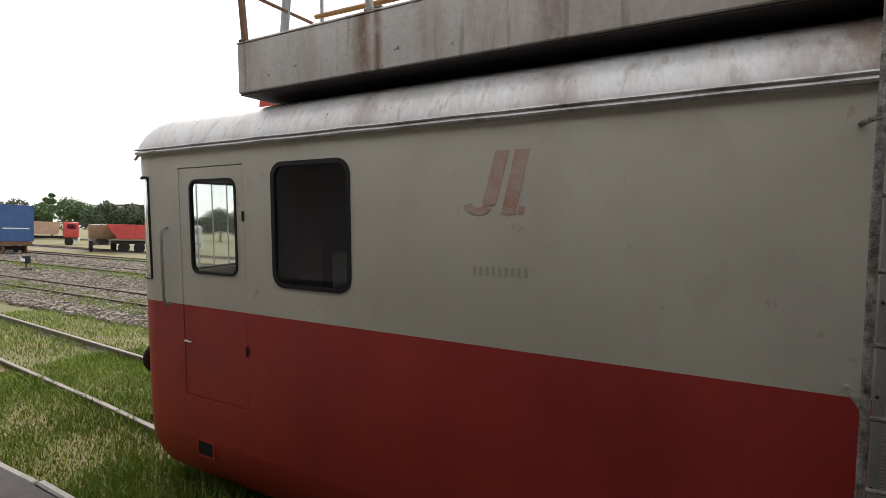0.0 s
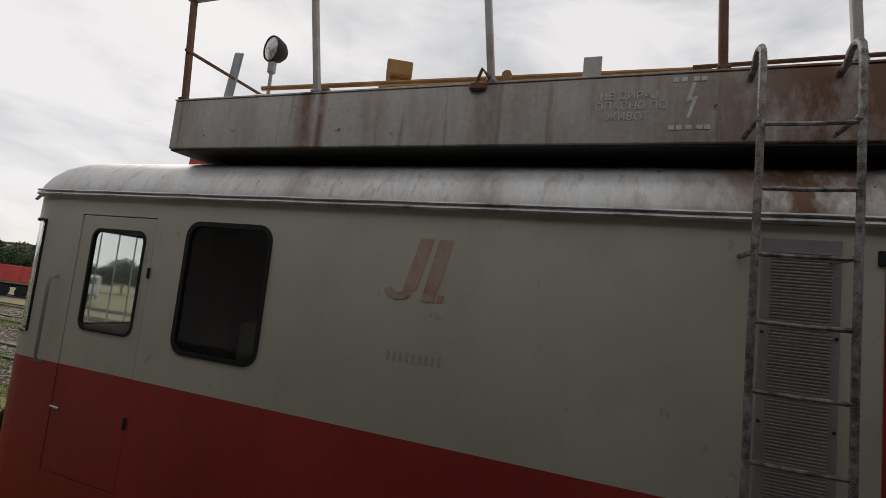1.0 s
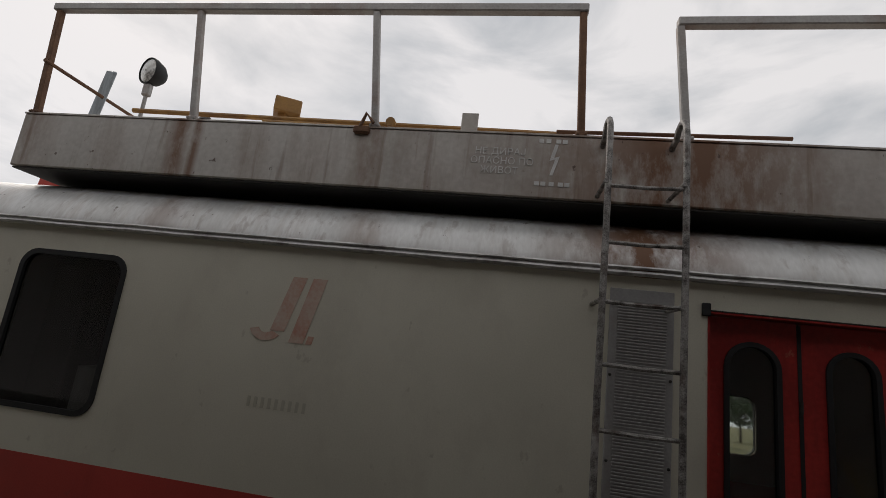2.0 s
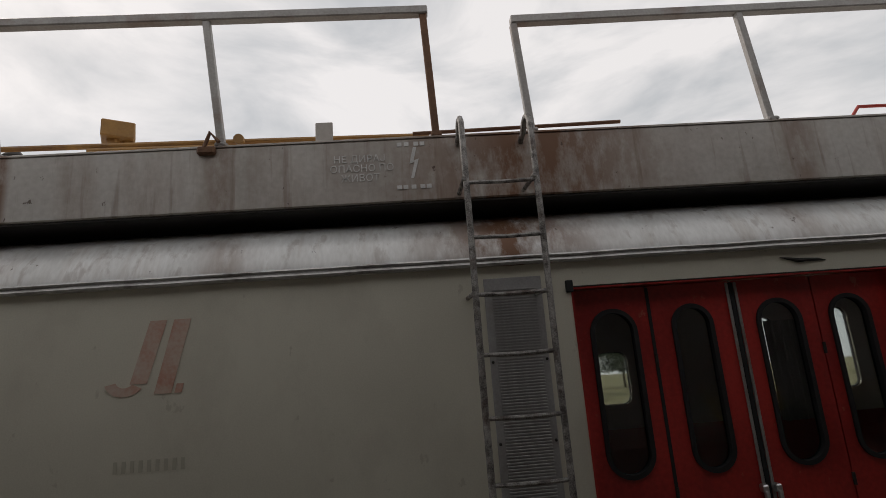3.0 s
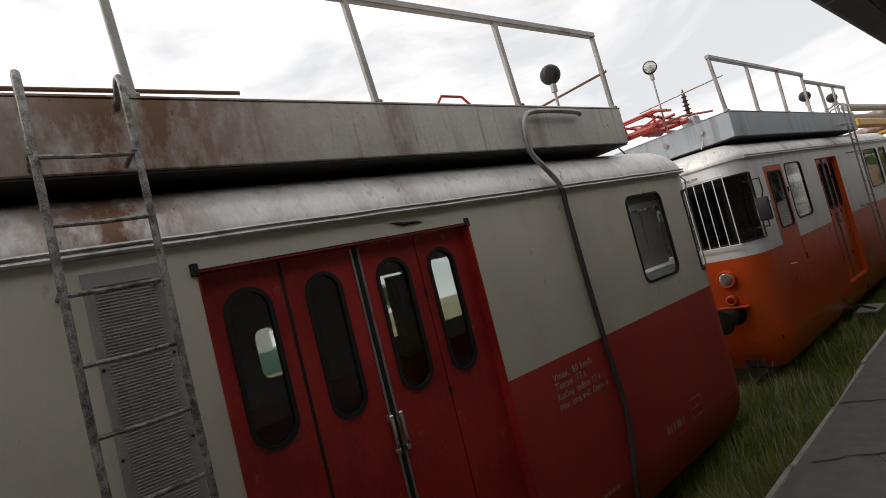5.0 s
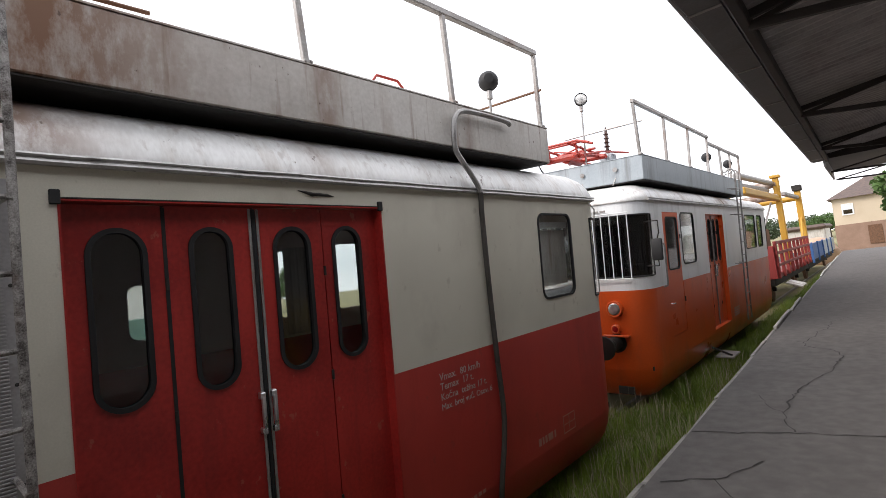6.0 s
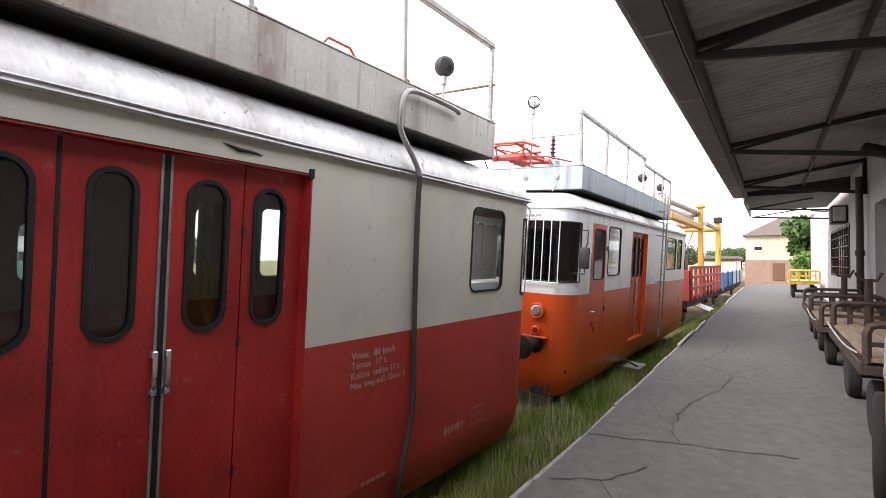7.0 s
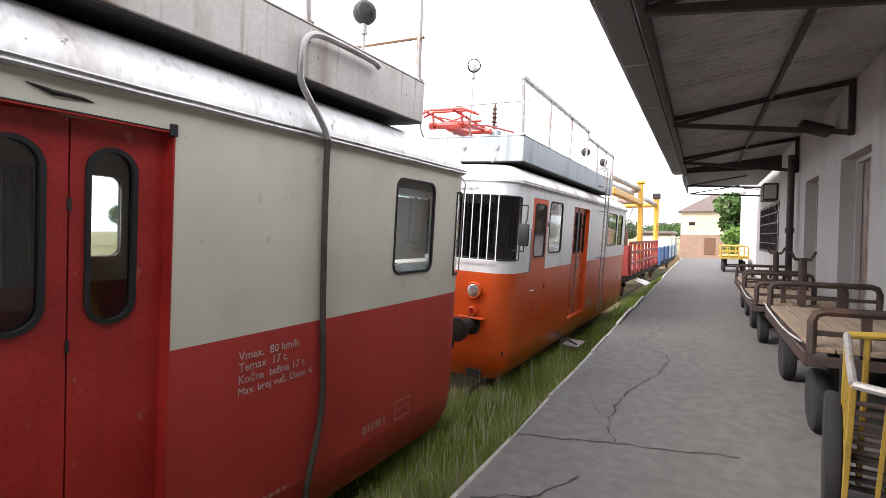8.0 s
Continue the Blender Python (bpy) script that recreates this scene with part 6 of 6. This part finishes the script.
def container_wagon(cx, cy):
    w = thing("container_wagon", (cx, cy, -0.9), "blue shipping container on a rusty flat wagon", "wagon")
    x0, x1, y0, y1 = cx - 6.1, cx + 6.1, cy - 1.22, cy + 1.22
    bm = B()
    # corrugated long side and end
    def wall(ax, a0, a1, fixed, sign):
        n = int((a1 - a0) / 0.14)
        row0, row1 = [], []
        for i in range(n + 1):
            a = a0 + (a1 - a0) * i / n
            d = 0.035 * (1 if (i // 2) % 2 else 0) * sign
            p = (a, fixed - d) if ax == "x" else (fixed - d, a)
            row0.append(bm.verts.new((p[0], p[1], 0.25)))
            row1.append(bm.verts.new((p[0], p[1], 3.12)))
        for i in range(n):
            bm.faces.new((row0[i], row0[i + 1], row1[i + 1], row1[i]))
    wall("x", x0 + 0.1, x1 - 0.1, y0, -1)
    wall("x", x0 + 0.1, x1 - 0.1, y1, 1)
    wall("y", y0 + 0.1, y1 - 0.1, x1, 1)
    wall("y", y0 + 0.1, y1 - 0.1, x0, -1)
    part("container_wall", bm, M_BLUE, w, smooth=False)
    part("container_roof", abox(B(), (x0, y0, 3.12), (x1, y1, 3.20), 0.02), M_BLUE, w)
    part("container_floor", abox(B(), (x0, y0, 0.15), (x1, y1, 0.27), 0.02), M_BLUE, w)
    for x in (x0, x1 - 0.12):
        for y in (y0 - 0.01, y1 - 0.11):
            part("corner_post", abox(B(), (x, y, 0.15), (x + 0.12, y + 0.12, 3.20), 0.01), M_BLUE, w)
    part("marking", abox(B(), (x1 + 0.012, cy - 0.9, 1.20), (x1 + 0.016, cy + 0.9, 1.28)), M_WHITE, w)
    part("marking", abox(B(), (x1 - 5.2, y0 - 0.02, 1.15), (x1 - 1.2, y0 - 0.014, 1.25)), M_WHITE, w)
    for k in range(6):
        part("marking", abox(B(), (x1 - 0.75, y0 - 0.02, 1.6 + 0.18 * k), (x1 - 0.55, y0 - 0.014, 1.7 + 0.18 * k)), M_WHITE, w)
    part("wagon_frame", abox(B(), (x0 - 0.3, y0 + 0.2, -0.2), (x1 + 0.3, y1 - 0.2, 0.14), 0.03), M_RUSTY, w)
    for bx in (x0 + 1.3, x1 - 1.3):
        part("bogie", abox(B(), (bx - 0.9, y0 + 0.3, -0.6), (bx + 0.9, y1 - 0.3, -0.3), 0.05), M_DARK, w)
        for dx in (-0.8, 0.8):
            for y in (cy - 0.75, cy + 0.75):
                part("wheel", lathe(B(), [(-0.06, 0.42), (0.06, 0.42), (0.06, 0.1), (0.1, 0.02)], (bx + dx, y, -0.45), (0, 1, 0), 18), M_RUSTY, w)


container_wagon(-56.1, 16.43)


def tipper(name_label, cx, cy, yaw, body_paint, cab_paint, seed):
    """A parked tipper lorry: cab, sloped tub, chassis, wheels. Built along +x and turned."""
    w = thing("tipper_lorry", (0, 0, 0), name_label, "lorry", "parked lorries")
    tub = B()
    pts = [(-4.2, 1.35), (-3.4, 0.35), (1.9, 0.35), (2.2, 1.7), (-4.4, 1.7)]
    lo = [tub.verts.new((x, -1.15, z)) for x, z in pts]
    hi = [tub.verts.new((x, 1.15, z)) for x, z in pts]
    tub.faces.new(lo)
    tub.faces.new(hi[::-1])
    for i in range(len(pts)):
        tub.faces.new((lo[i], hi[i], hi[(i + 1) % len(pts)], lo[(i + 1) % len(pts)]))
    bmesh.ops.recalc_face_normals(tub, faces=tub.faces)
    bmesh.ops.bevel(tub, geom=tub.edges[:], offset=0.03, segments=1, affect="EDGES")
    t = part("tub", tub, body_paint, w)
    for k in range(5):
        x = -3.0 + 1.15 * k
        for y in (-1.18, 1.18):
            part("tub_rib", bar(B(), (x, y, 0.4), (x, y, 1.68), 0.06, 0.09), body_paint, t)
    cab = abox(B(), (2.4, -1.15, 0.0), (4.2, 1.15, 1.75), 0.16, seg=2)
    c = part("cab", cab, cab_paint, w)
    part("side_window", abox(B(), (2.9, -1.17, 0.95), (3.9, -1.14, 1.5), 0.01), M_GLASS_DARK, c, smooth=False)
    part("side_window", abox(B(), (2.9, 1.14, 0.95), (3.9, 1.17, 1.5), 0.01), M_GLASS_DARK, c, smooth=False)
    part("windscreen", abox(B(), (4.18, -1.0, 0.9), (4.22, 1.0, 1.55), 0.01), M_GLASS_DARK, c, smooth=False)
    part("bumper", abox(B(), (4.1, -1.15, -0.45), (4.3, 1.15, 0.0), 0.04), M_WHITE, c)
    part("chassis", abox(B(), (-4.0, -0.45, -0.1), (4.0, 0.45, 0.2), 0.03), M_DARK, w)
    for x in (-2.9, -1.55, 3.1):
        for y in (-1.0, 1.0):
            wl_ = part("wheel", lathe(B(), [(-0.14, 0.32), (-0.14, 0.46), (-0.08, 0.5), (0.08, 0.5), (0.14, 0.46), (0.14, 0.32)], (x, y, -0.42), (0, 1, 0), 20), M_TYRE, w)
            part("rim", lathe(B(), [(-0.12, 0.3), (-0.05, 0.12), (0.05, 0.12), (0.12, 0.3)], (x, y, -0.42), (0, 1, 0), 14), M_GALV, wl_)
    w.matrix_basis = pose(cx, cy, -0.02, 0, 0, yaw)
    return w


tipper("red and tan tipper lorry parked across the yard", -79.1, 30.0, 66, M_TAN, M_TRUCK_RED, 1).scale = (1.0, 1.0, 1.25)
tipper("faded red tipper lorry parked across the yard", -50.6, 28.7, 60, M_TRUCK_RED, M_TRUCK_WHITE, 2).scale = (1.0, 1.0, 1.1)
tipper("tan tipper lorry with a raised load", -56.0, 26.1, 155, M_TAN, M_TRUCK_WHITE, 3).scale = (0.8, 1.0, 1.05)


def dwarf_signal(x, y):
    s = thing("dwarf_signal", (x, y, -1.0), "low black and white point indicator beside the track", "signal")
    part("base", abox(B(), (x - 0.2, y - 0.2, -1.02), (x + 0.2, y + 0.2, -0.80), 0.03), M_SLEEPER, s)
    part("post", tube(B(), [(x, y, -0.85), (x, y, -0.5)], 0.05, 8), M_RUSTY, s)
    part("head", abox(B(), (x - 0.18, y - 0.14, -0.55), (x + 0.18, y + 0.14, -0.15), 0.03), M_BLACK, s)
    part("disc", abox(B(), (x - 0.2, y - 0.17, -0.46), (x + 0.2, y - 0.13, -0.30), 0.01), M_WHITE, s)


dwarf_signal(-31.4, 9.9)


# ---- far house, trees, hedges ----
def far_house():
    h = thing("far_house", (58, -2, 0), "ochre house with a brown plinth and hipped tile roof", "house")
    x0, x1, y0, y1 = 56.0, 66.0, -8.5, 0.62
    part("wall", abox(B(), (x0, y0, 1.62), (x1, y1, 3.9)), M_HOUSE, h, smooth=False)
    part("plinth", abox(B(), (x0 - 0.06, y0 - 0.06, -1.0), (x1 + 0.06, y1 + 0.06, 1.62)), M_PLINTH, h, smooth=False)
    rf = B()
    e = 0.35
    a = [rf.verts.new(p) for p in ((x0 - e, y0 - e, 3.85), (x1 + e, y0 - e, 3.85), (x1 + e, y1 + e, 3.85), (x0 - e, y1 + e, 3.85))]
    r1, r2 = rf.verts.new((61, y0 + 3.2, 5.75)), rf.verts.new((61, y1 - 2.4, 5.75))
    rf.faces.new((a[0], a[1], r1))
    rf.faces.new((a[1], a[2], r2, r1))
    rf.faces.new((a[2], a[3], r2))
    rf.faces.new((a[3], a[0], r1, r2))
    rf.faces.new(a[::-1])
    part("roof", rf, M_TILE, h, "dark tiled hipped roof", smooth=False)
    for y in (-0.36,):
        w = part("window", ring_x(x0 - 0.02, y - 0.40, y + 0.40, 2.40, 3.36), M_WHITE, h)
        part("pane", abox(B(), (x0 - 0.03, y - 0.31, 2.49), (x0 - 0.01, y + 0.31, 3.27)), M_GLASS_DARK, w, smooth=False)
        part("blind", abox(B(), (x0 - 0.04, y - 0.31, 2.85), (x0 - 0.031, y + 0.31, 3.27)), M_WHITE, w, smooth=False)
    part("cellar_door", abox(B(), (x0 - 0.12, -2.35, -0.2), (x0 - 0.065, -1.45, 1.35), 0.02), M_RUSTY, h)


def ring_x(x, ya, yb, za, zb):
    bm = B()
    for lo, hi in (((x - 0.05, ya, za), (x, ya + 0.1, zb)), ((x - 0.05, yb - 0.1, za), (x, yb, zb)), ((x - 0.05, ya + 0.101, za), (x, yb - 0.101, za + 0.1)), ((x - 0.05, ya + 0.101, zb - 0.1), (x, yb - 0.101, zb))):
        abox(bm, lo, hi, 0.01)
    return bm


far_house()
hut = thing("distant_shed", (90, 6, -1), "grey shed far down the line", "shed")
part("wall", abox(B(), (88, 4.0, -1), (98, 8.5, 1.6)), M_BOX, hut, smooth=False)
part("roof", abox(B(), (87.5, 3.6, 1.6), (98.5, 9.0, 2.3), 0.3), M_TILE, hut, smooth=False)
mound = B()
bmesh.ops.create_uvsphere(mound, u_segments=24, v_segments=12, radius=1.0)
for v in mound.verts:
    v.co = Vector((v.co.x * 2.2, v.co.y * 1.6, v.co.z * 1.3)) * (1 + 0.18 * noise.noise(v.co * 1.7))
bmesh.ops.translate(mound, verts=mound.verts, vec=(48, 1.6, -0.4))
single("sand_heap", mound, M_TAN, "heap of pale sand at the platform's end", "heap")


def leaf_cloud(centres, count, size, seed, squash=0.8):
    """Leaves as small folded quads, gathered round clump centres (x, y, z, radius)."""
    rs = np.random.RandomState(seed)
    c = np.array(centres)
    w = c[:, 3] ** 2
    pick = rs.choice(len(c), count, p=w / w.sum())
    d = rs.normal(size=(count, 3))
    d /= np.linalg.norm(d, axis=1)[:, None]
    rad = c[pick, 3] * rs.uniform(0.45, 1.05, count) ** 0.6
    pos = c[pick, :3] + d * rad[:, None] * np.array([1, 1, squash])
    u = rs.normal(size=(count, 3))
    u /= np.linalg.norm(u, axis=1)[:, None]
    v = np.cross(u, rs.normal(size=(count, 3)))
    v /= np.linalg.norm(v, axis=1)[:, None]
    s = size * rs.uniform(0.6, 1.4, count)[:, None]
    verts = np.concatenate([pos - u * s, pos + v * s * 0.55, pos + u * s, pos - v * s * 0.55], 1).reshape(-1, 3)
    idx = np.arange(count)[:, None] * 4 + np.array([0, 1, 2, 3])
    return verts, idx


def tree(x, y, z, height, spread, seed, leaves=2600, size=0.22, paint=None, label="leafy green tree", trunk=0.35, name="tree"):
    """A tapered trunk, limbs, and a crown of many small leaves in uneven clumps."""
    rnd = random.Random(seed)
    t = thing(name, (x, y, z), label, "tree", "trees")
    tr = B()
    top = Vector((x + rnd.uniform(-0.3, 0.3), y + rnd.uniform(-0.3, 0.3), z + height * 0.72))
    tube(tr, [(x, y, z - 0.1), (x + rnd.uniform(-0.1, 0.1), y, z + height * 0.3), tuple(top)], [trunk * 0.5, trunk * 0.36, trunk * 0.12], 8)
    centres = []
    for k in range(14):
        a = k * 2.4 + rnd.uniform(-0.4, 0.4)
        f = rnd.uniform(0.28, 0.75)
        base = Vector((x, y, z + height * f * 0.72))
        reach = spread * rnd.uniform(0.45, 1.0) * (1.15 - abs(f - 0.5))
        tip = base + Vector((math.cos(a) * reach, math.sin(a) * reach, height * rnd.uniform(0.08, 0.28)))
        tube(tr, [tuple(base), tuple(base.lerp(tip, 0.5) + Vector((0, 0, 0.1 * height * 0.3))), tuple(tip)], [trunk * 0.16, trunk * 0.10, trunk * 0.03], 5)
        centres.append((*tip, spread * rnd.uniform(0.26, 0.46)))
    centres.append((*top, spread * 0.42))
    centres.append((top.x, top.y, top.z + height * 0.12, spread * 0.34))
    part("trunk", tr, M_BARK, t)
    vs, idx = leaf_cloud(centres, leaves, size, seed)
    vs = vs - np.array([x, y, z])
    me = raw("crown", vs.tolist(), idx.tolist(), paint or M_LEAF)
    cr = new("crown", me)
    cr.parent = t
    return t


tree(47.0, -5.1, -0.2, 6.4, 2.6, 11, 6000, 0.20, M_LEAF, "leafy tree beside the far house")
tree(50.0, -8.6, -0.2, 8.5, 3.2, 12, 5000, 0.22, M_LEAF, "tall leafy tree behind the white building")


def bush(x, y, z, r, seed, leaves, size, paint, label):
    rnd = random.Random(seed)
    b = thing("bush", (x, y, z), label, "bush", "bushes")
    st = B()
    centres = []
    for k in range(9):
        a = k * 0.7 * math.pi
        tip = (x + r * 0.6 * math.cos(a) * rnd.uniform(0.4, 1), y + r * 0.6 * math.sin(a) * rnd.uniform(0.4, 1), z + r * rnd.uniform(0.4, 1.3))
        tube(st, [(x, y, z), tip], [0.04, 0.01], 5)
        centres.append((*tip, r * rnd.uniform(0.4, 0.6)))
    part("stems", st, M_BARK, b)
    vs, idx = leaf_cloud(centres, leaves, size, seed)
    cr = new("foliage", raw("foliage", (vs - np.array([x, y, z])).tolist(), idx.tolist(), paint))
    cr.parent = b


bush(44.5, -3.9, 0.0, 1.25, 21, 4000, 0.11, M_LEAF_LIGHT, "bright green bush at the platform's end")
bush(47.0, -4.2, 0.0, 1.2, 22, 2500, 0.11, M_LEAF_LIGHT, "light green bush by the path")

rt = random.Random(8)
spots = [(-89.5, 38.8, 10.0, 6.0), (-92, 33, 9.0, 5.5), (-85, 42, 9.5, 5.5), (-80, 50, 9.0, 5.0), (-88, 47, 9.5, 5.5), (-96, 28, 8.5, 5.5), (-101, 24, 8.0, 5.0), (-76, 56, 9.0, 5.5), (-70, 62, 8.5, 5.5), (-118, 48.4, 15.0, 2.2)]
spots += [(-60 + 14 * k + rt.uniform(-3, 3), 84 + rt.uniform(-6, 8), rt.uniform(8, 12), rt.uniform(4.5, 6.5)) for k in range(9)]
spots += [(140 + 10 * k, 20 + 9 * k, rt.uniform(5, 7), rt.uniform(4, 6)) for k in range(5)]
spots += [(170, 9, 6.5, 5.5), (182, 0, 7, 5.5), (192, 14, 7, 6), (205, 5, 7, 6), (215, 18, 7.5, 6.5)]
for k, (x, y, h, s) in enumerate(spots):
    if x < -65:
        x, y, h = x * 1.32, y * 1.32, h * 0.86
    tree(x, y, -1.0, h, s, 100 + k, 8000, 0.21, M_LEAF_DARK if k % 3 else M_LEAF, "dark leafy tree at the far edge of the yard", 0.5)


def far_building(x0, x1, y0, y1, h, paint, label, rows=2):
    """A plain building across the yard with window openings, sills and a shallow roof."""
    b = thing("yard_building", ((x0 + x1) / 2, y0, -1), label, "building", "buildings across the yard")
    n = int((x1 - x0) / 3)
    holes = []
    for r in range(rows):
        for k in range(n):
            a = x0 + 1 + k * 3
            holes.append([(a, 0.6 + 3 * r), (a + 1.3, 0.6 + 3 * r), (a + 1.3, 2.1 + 3 * r), (a, 2.1 + 3 * r)])
    part("wall", sheet(B(), [(x0, -1), (x1, -1), (x1, h), (x0, h)], holes, y0, y0 + 0.3), paint, b, smooth=False)
    # near-black core stands in for the unlit rooms behind the openings
    part("wall", abox(B(), (x0, y0 + 0.31, -1), (x1, y1, h)), M_INSIDE, b, smooth=False)
    part("roof", abox(B(), (x0 - 0.4, y0 - 0.4, h), (x1 + 0.4, y1 + 0.4, h + 0.5), 0.1), M_TILE, b)
    for q in holes:
        w = part("window", abox(B(), (q[0][0], y0 + 0.12, q[0][1]), (q[1][0], y0 + 0.14, q[2][1])), M_GLASS_DARK, b, smooth=False)
        part("sill", abox(B(), (q[0][0] - 0.1, y0 - 0.08, q[0][1] - 0.08), (q[1][0] + 0.1, y0 + 0.05, q[0][1])), M_WHITE, w, smooth=False)


far_building(2, 22, 60, 70, 5.2, M_WHITEWALL, "low white depot building across the yard")
far_building(-30, -12, 70, 80, 5.6, M_HOUSE, "ochre depot building across the yard")
far_building(-158, -146, 80, 90, 8.0, M_WHITEWALL, "pale building behind the trees", 2)
single("green_shed", abox(B(), (13, 48, -1), (19, 52, 1.2), 0.05), surface("green_sheet_metal", (0.07, 0.16, 0.13), (0.12, 0.22, 0.18), 2, 0.5), "green sheet-metal shed across the yard", "shed")


# ---- grass and stones ----
def blades(name, label, count, boxes, h, w, paint, seed, lean=0.5, base=-1.0):
    """Single bent blades of grass, scattered over stretches of the plan (x0, x1, y0, y1, weight)."""
    rs = np.random.RandomState(seed)
    ws = np.array([b[4] for b in boxes], float)
    pick = rs.choice(len(boxes), count, p=ws / ws.sum())
    bx = np.array([b[:4] for b in boxes])[pick]
    x = bx[:, 0] + (bx[:, 1] - bx[:, 0]) * rs.rand(count)
    y = bx[:, 2] + (bx[:, 3] - bx[:, 2]) * rs.rand(count)
    # tufts: pull towards scattered centres
    tuft = 0.5 + 0.5 * np.sin(x * 2.3 + 1.3 * np.sin(y * 3.1)) * np.sin(y * 2.9 + 1.7 * np.sin(x * 1.7))
    hh = h * (0.35 + 0.65 * rs.rand(count)) * (0.45 + 0.8 * tuft)
    a = rs.rand(count) * 2 * np.pi
    side = np.stack([np.cos(a), np.sin(a), 0 * a], 1) * (w * rs.uniform(0.6, 1.3, count))[:, None]
    b = rs.rand(count) * 2 * np.pi
    bend = np.stack([np.cos(b), np.sin(b), 0 * b], 1) * (hh * lean * rs.rand(count))[:, None]
    p = np.stack([x, y, np.full(count, base)], 1)
    up = np.stack([0 * x, 0 * x, hh], 1)
    v = np.stack([p - side, p + side, p + side * 0.7 + up * 0.6 + bend * 0.35, p - side * 0.7 + up * 0.6 + bend * 0.35, p + up + bend], 1).reshape(-1, 3)
    k = np.arange(count) * 5
    faces = [f for i in k.tolist() for f in ((i, i + 1, i + 2, i + 3), (i + 3, i + 2, i + 4))]
    return tagged(new(name, raw(name, v.tolist(), faces, paint)), label, "grass", kind="stuff")


blades("grass", "green grass between the platform and the cars", 62000, [(-4, 7, -1.42, 0.35, 4), (7, 14, -1.30, 0.35, 2.5), (14, 34, -1.05, 0.2, 3), (7.3, 9.2, -0.2, 2.6, 1), (2, 8, -1.42, -1.25, 0.5), (6.5, 11, -1.25, -0.2, 1.5)], 0.31, 0.0055, M_GRASS, 1, 0.9)
blades("grass", "green grass over the sunken siding", 70000, [(-9, -1.5, -1.5, 2.5, 5), (-16, -7, -1.6, 4.4, 3), (-9, -3.0, 2.0, 4.2, 2), (-30, -14, -1.7, 3, 1)], 0.125, 0.008, M_GRASS, 2, 1.0)
blades("seed_stalks", "pale dry grass stalks with seed heads", 1300, [(5.5, 11, -1.12, -0.4, 4), (4.5, 13, -0.75, 0.0, 3), (7.4, 9.1, -0.3, 0.6, 2)], 0.55, 0.005, M_STRAW, 3, 0.5)
blades("weeds", "patchy weeds between the tracks", 26000, [(-40, -6, 5.2, 7.0, 2), (-45, -8, 10.8, 12.8, 2), (-40, -8, 16.6, 19.5, 1)], 0.22, 0.012, M_GRASS, 5)


def stones(name, label, count, boxes, size, seed, base=-1.0):
    """Loose ballast stones, each a rough eight-cornered lump."""
    rs = np.random.RandomState(seed)
    ws = np.array([b[4] for b in boxes], float)
    pick = rs.choice(len(boxes), count, p=ws / ws.sum())
    bx = np.array([b[:4] for b in boxes])[pick]
    c = np.stack([bx[:, 0] + (bx[:, 1] - bx[:, 0]) * rs.rand(count), bx[:, 2] + (bx[:, 3] - bx[:, 2]) * rs.rand(count), np.full(count, base) + 0.02], 1)
    cube = np.array([(i, j, k) for i in (-1, 1) for j in (-1, 1) for k in (-1, 1)], float)
    s = size * rs.uniform(0.5, 1.5, (count, 1, 1))
    v = c[:, None, :] + cube[None] * s * rs.uniform(0.45, 1.0, (count, 8, 3))
    q = np.array([(0, 1, 3, 2), (4, 6, 7, 5), (0, 4, 5, 1), (2, 3, 7, 6), (1, 5, 7, 3)])
    idx = (np.arange(count)[:, None, None] * 8 + q[None]).reshape(-1, 4)
    return tagged(new(name, raw(name, v.reshape(-1, 3).tolist(), idx.tolist(), M_STONE)), label, "gravel", kind="stuff")


stones("ballast_stones", "pale loose ballast stones beside the through track", 16000, [(-34, -7, 4.3, 7.8, 3), (-40, -9, 7.8, 11.5, 2)], 0.045, 6, -0.98)
stones("ballast_stones", "loose stones on the further tracks", 8000, [(-60, -15, 12.5, 17.5, 1)], 0.06, 7, -0.97)
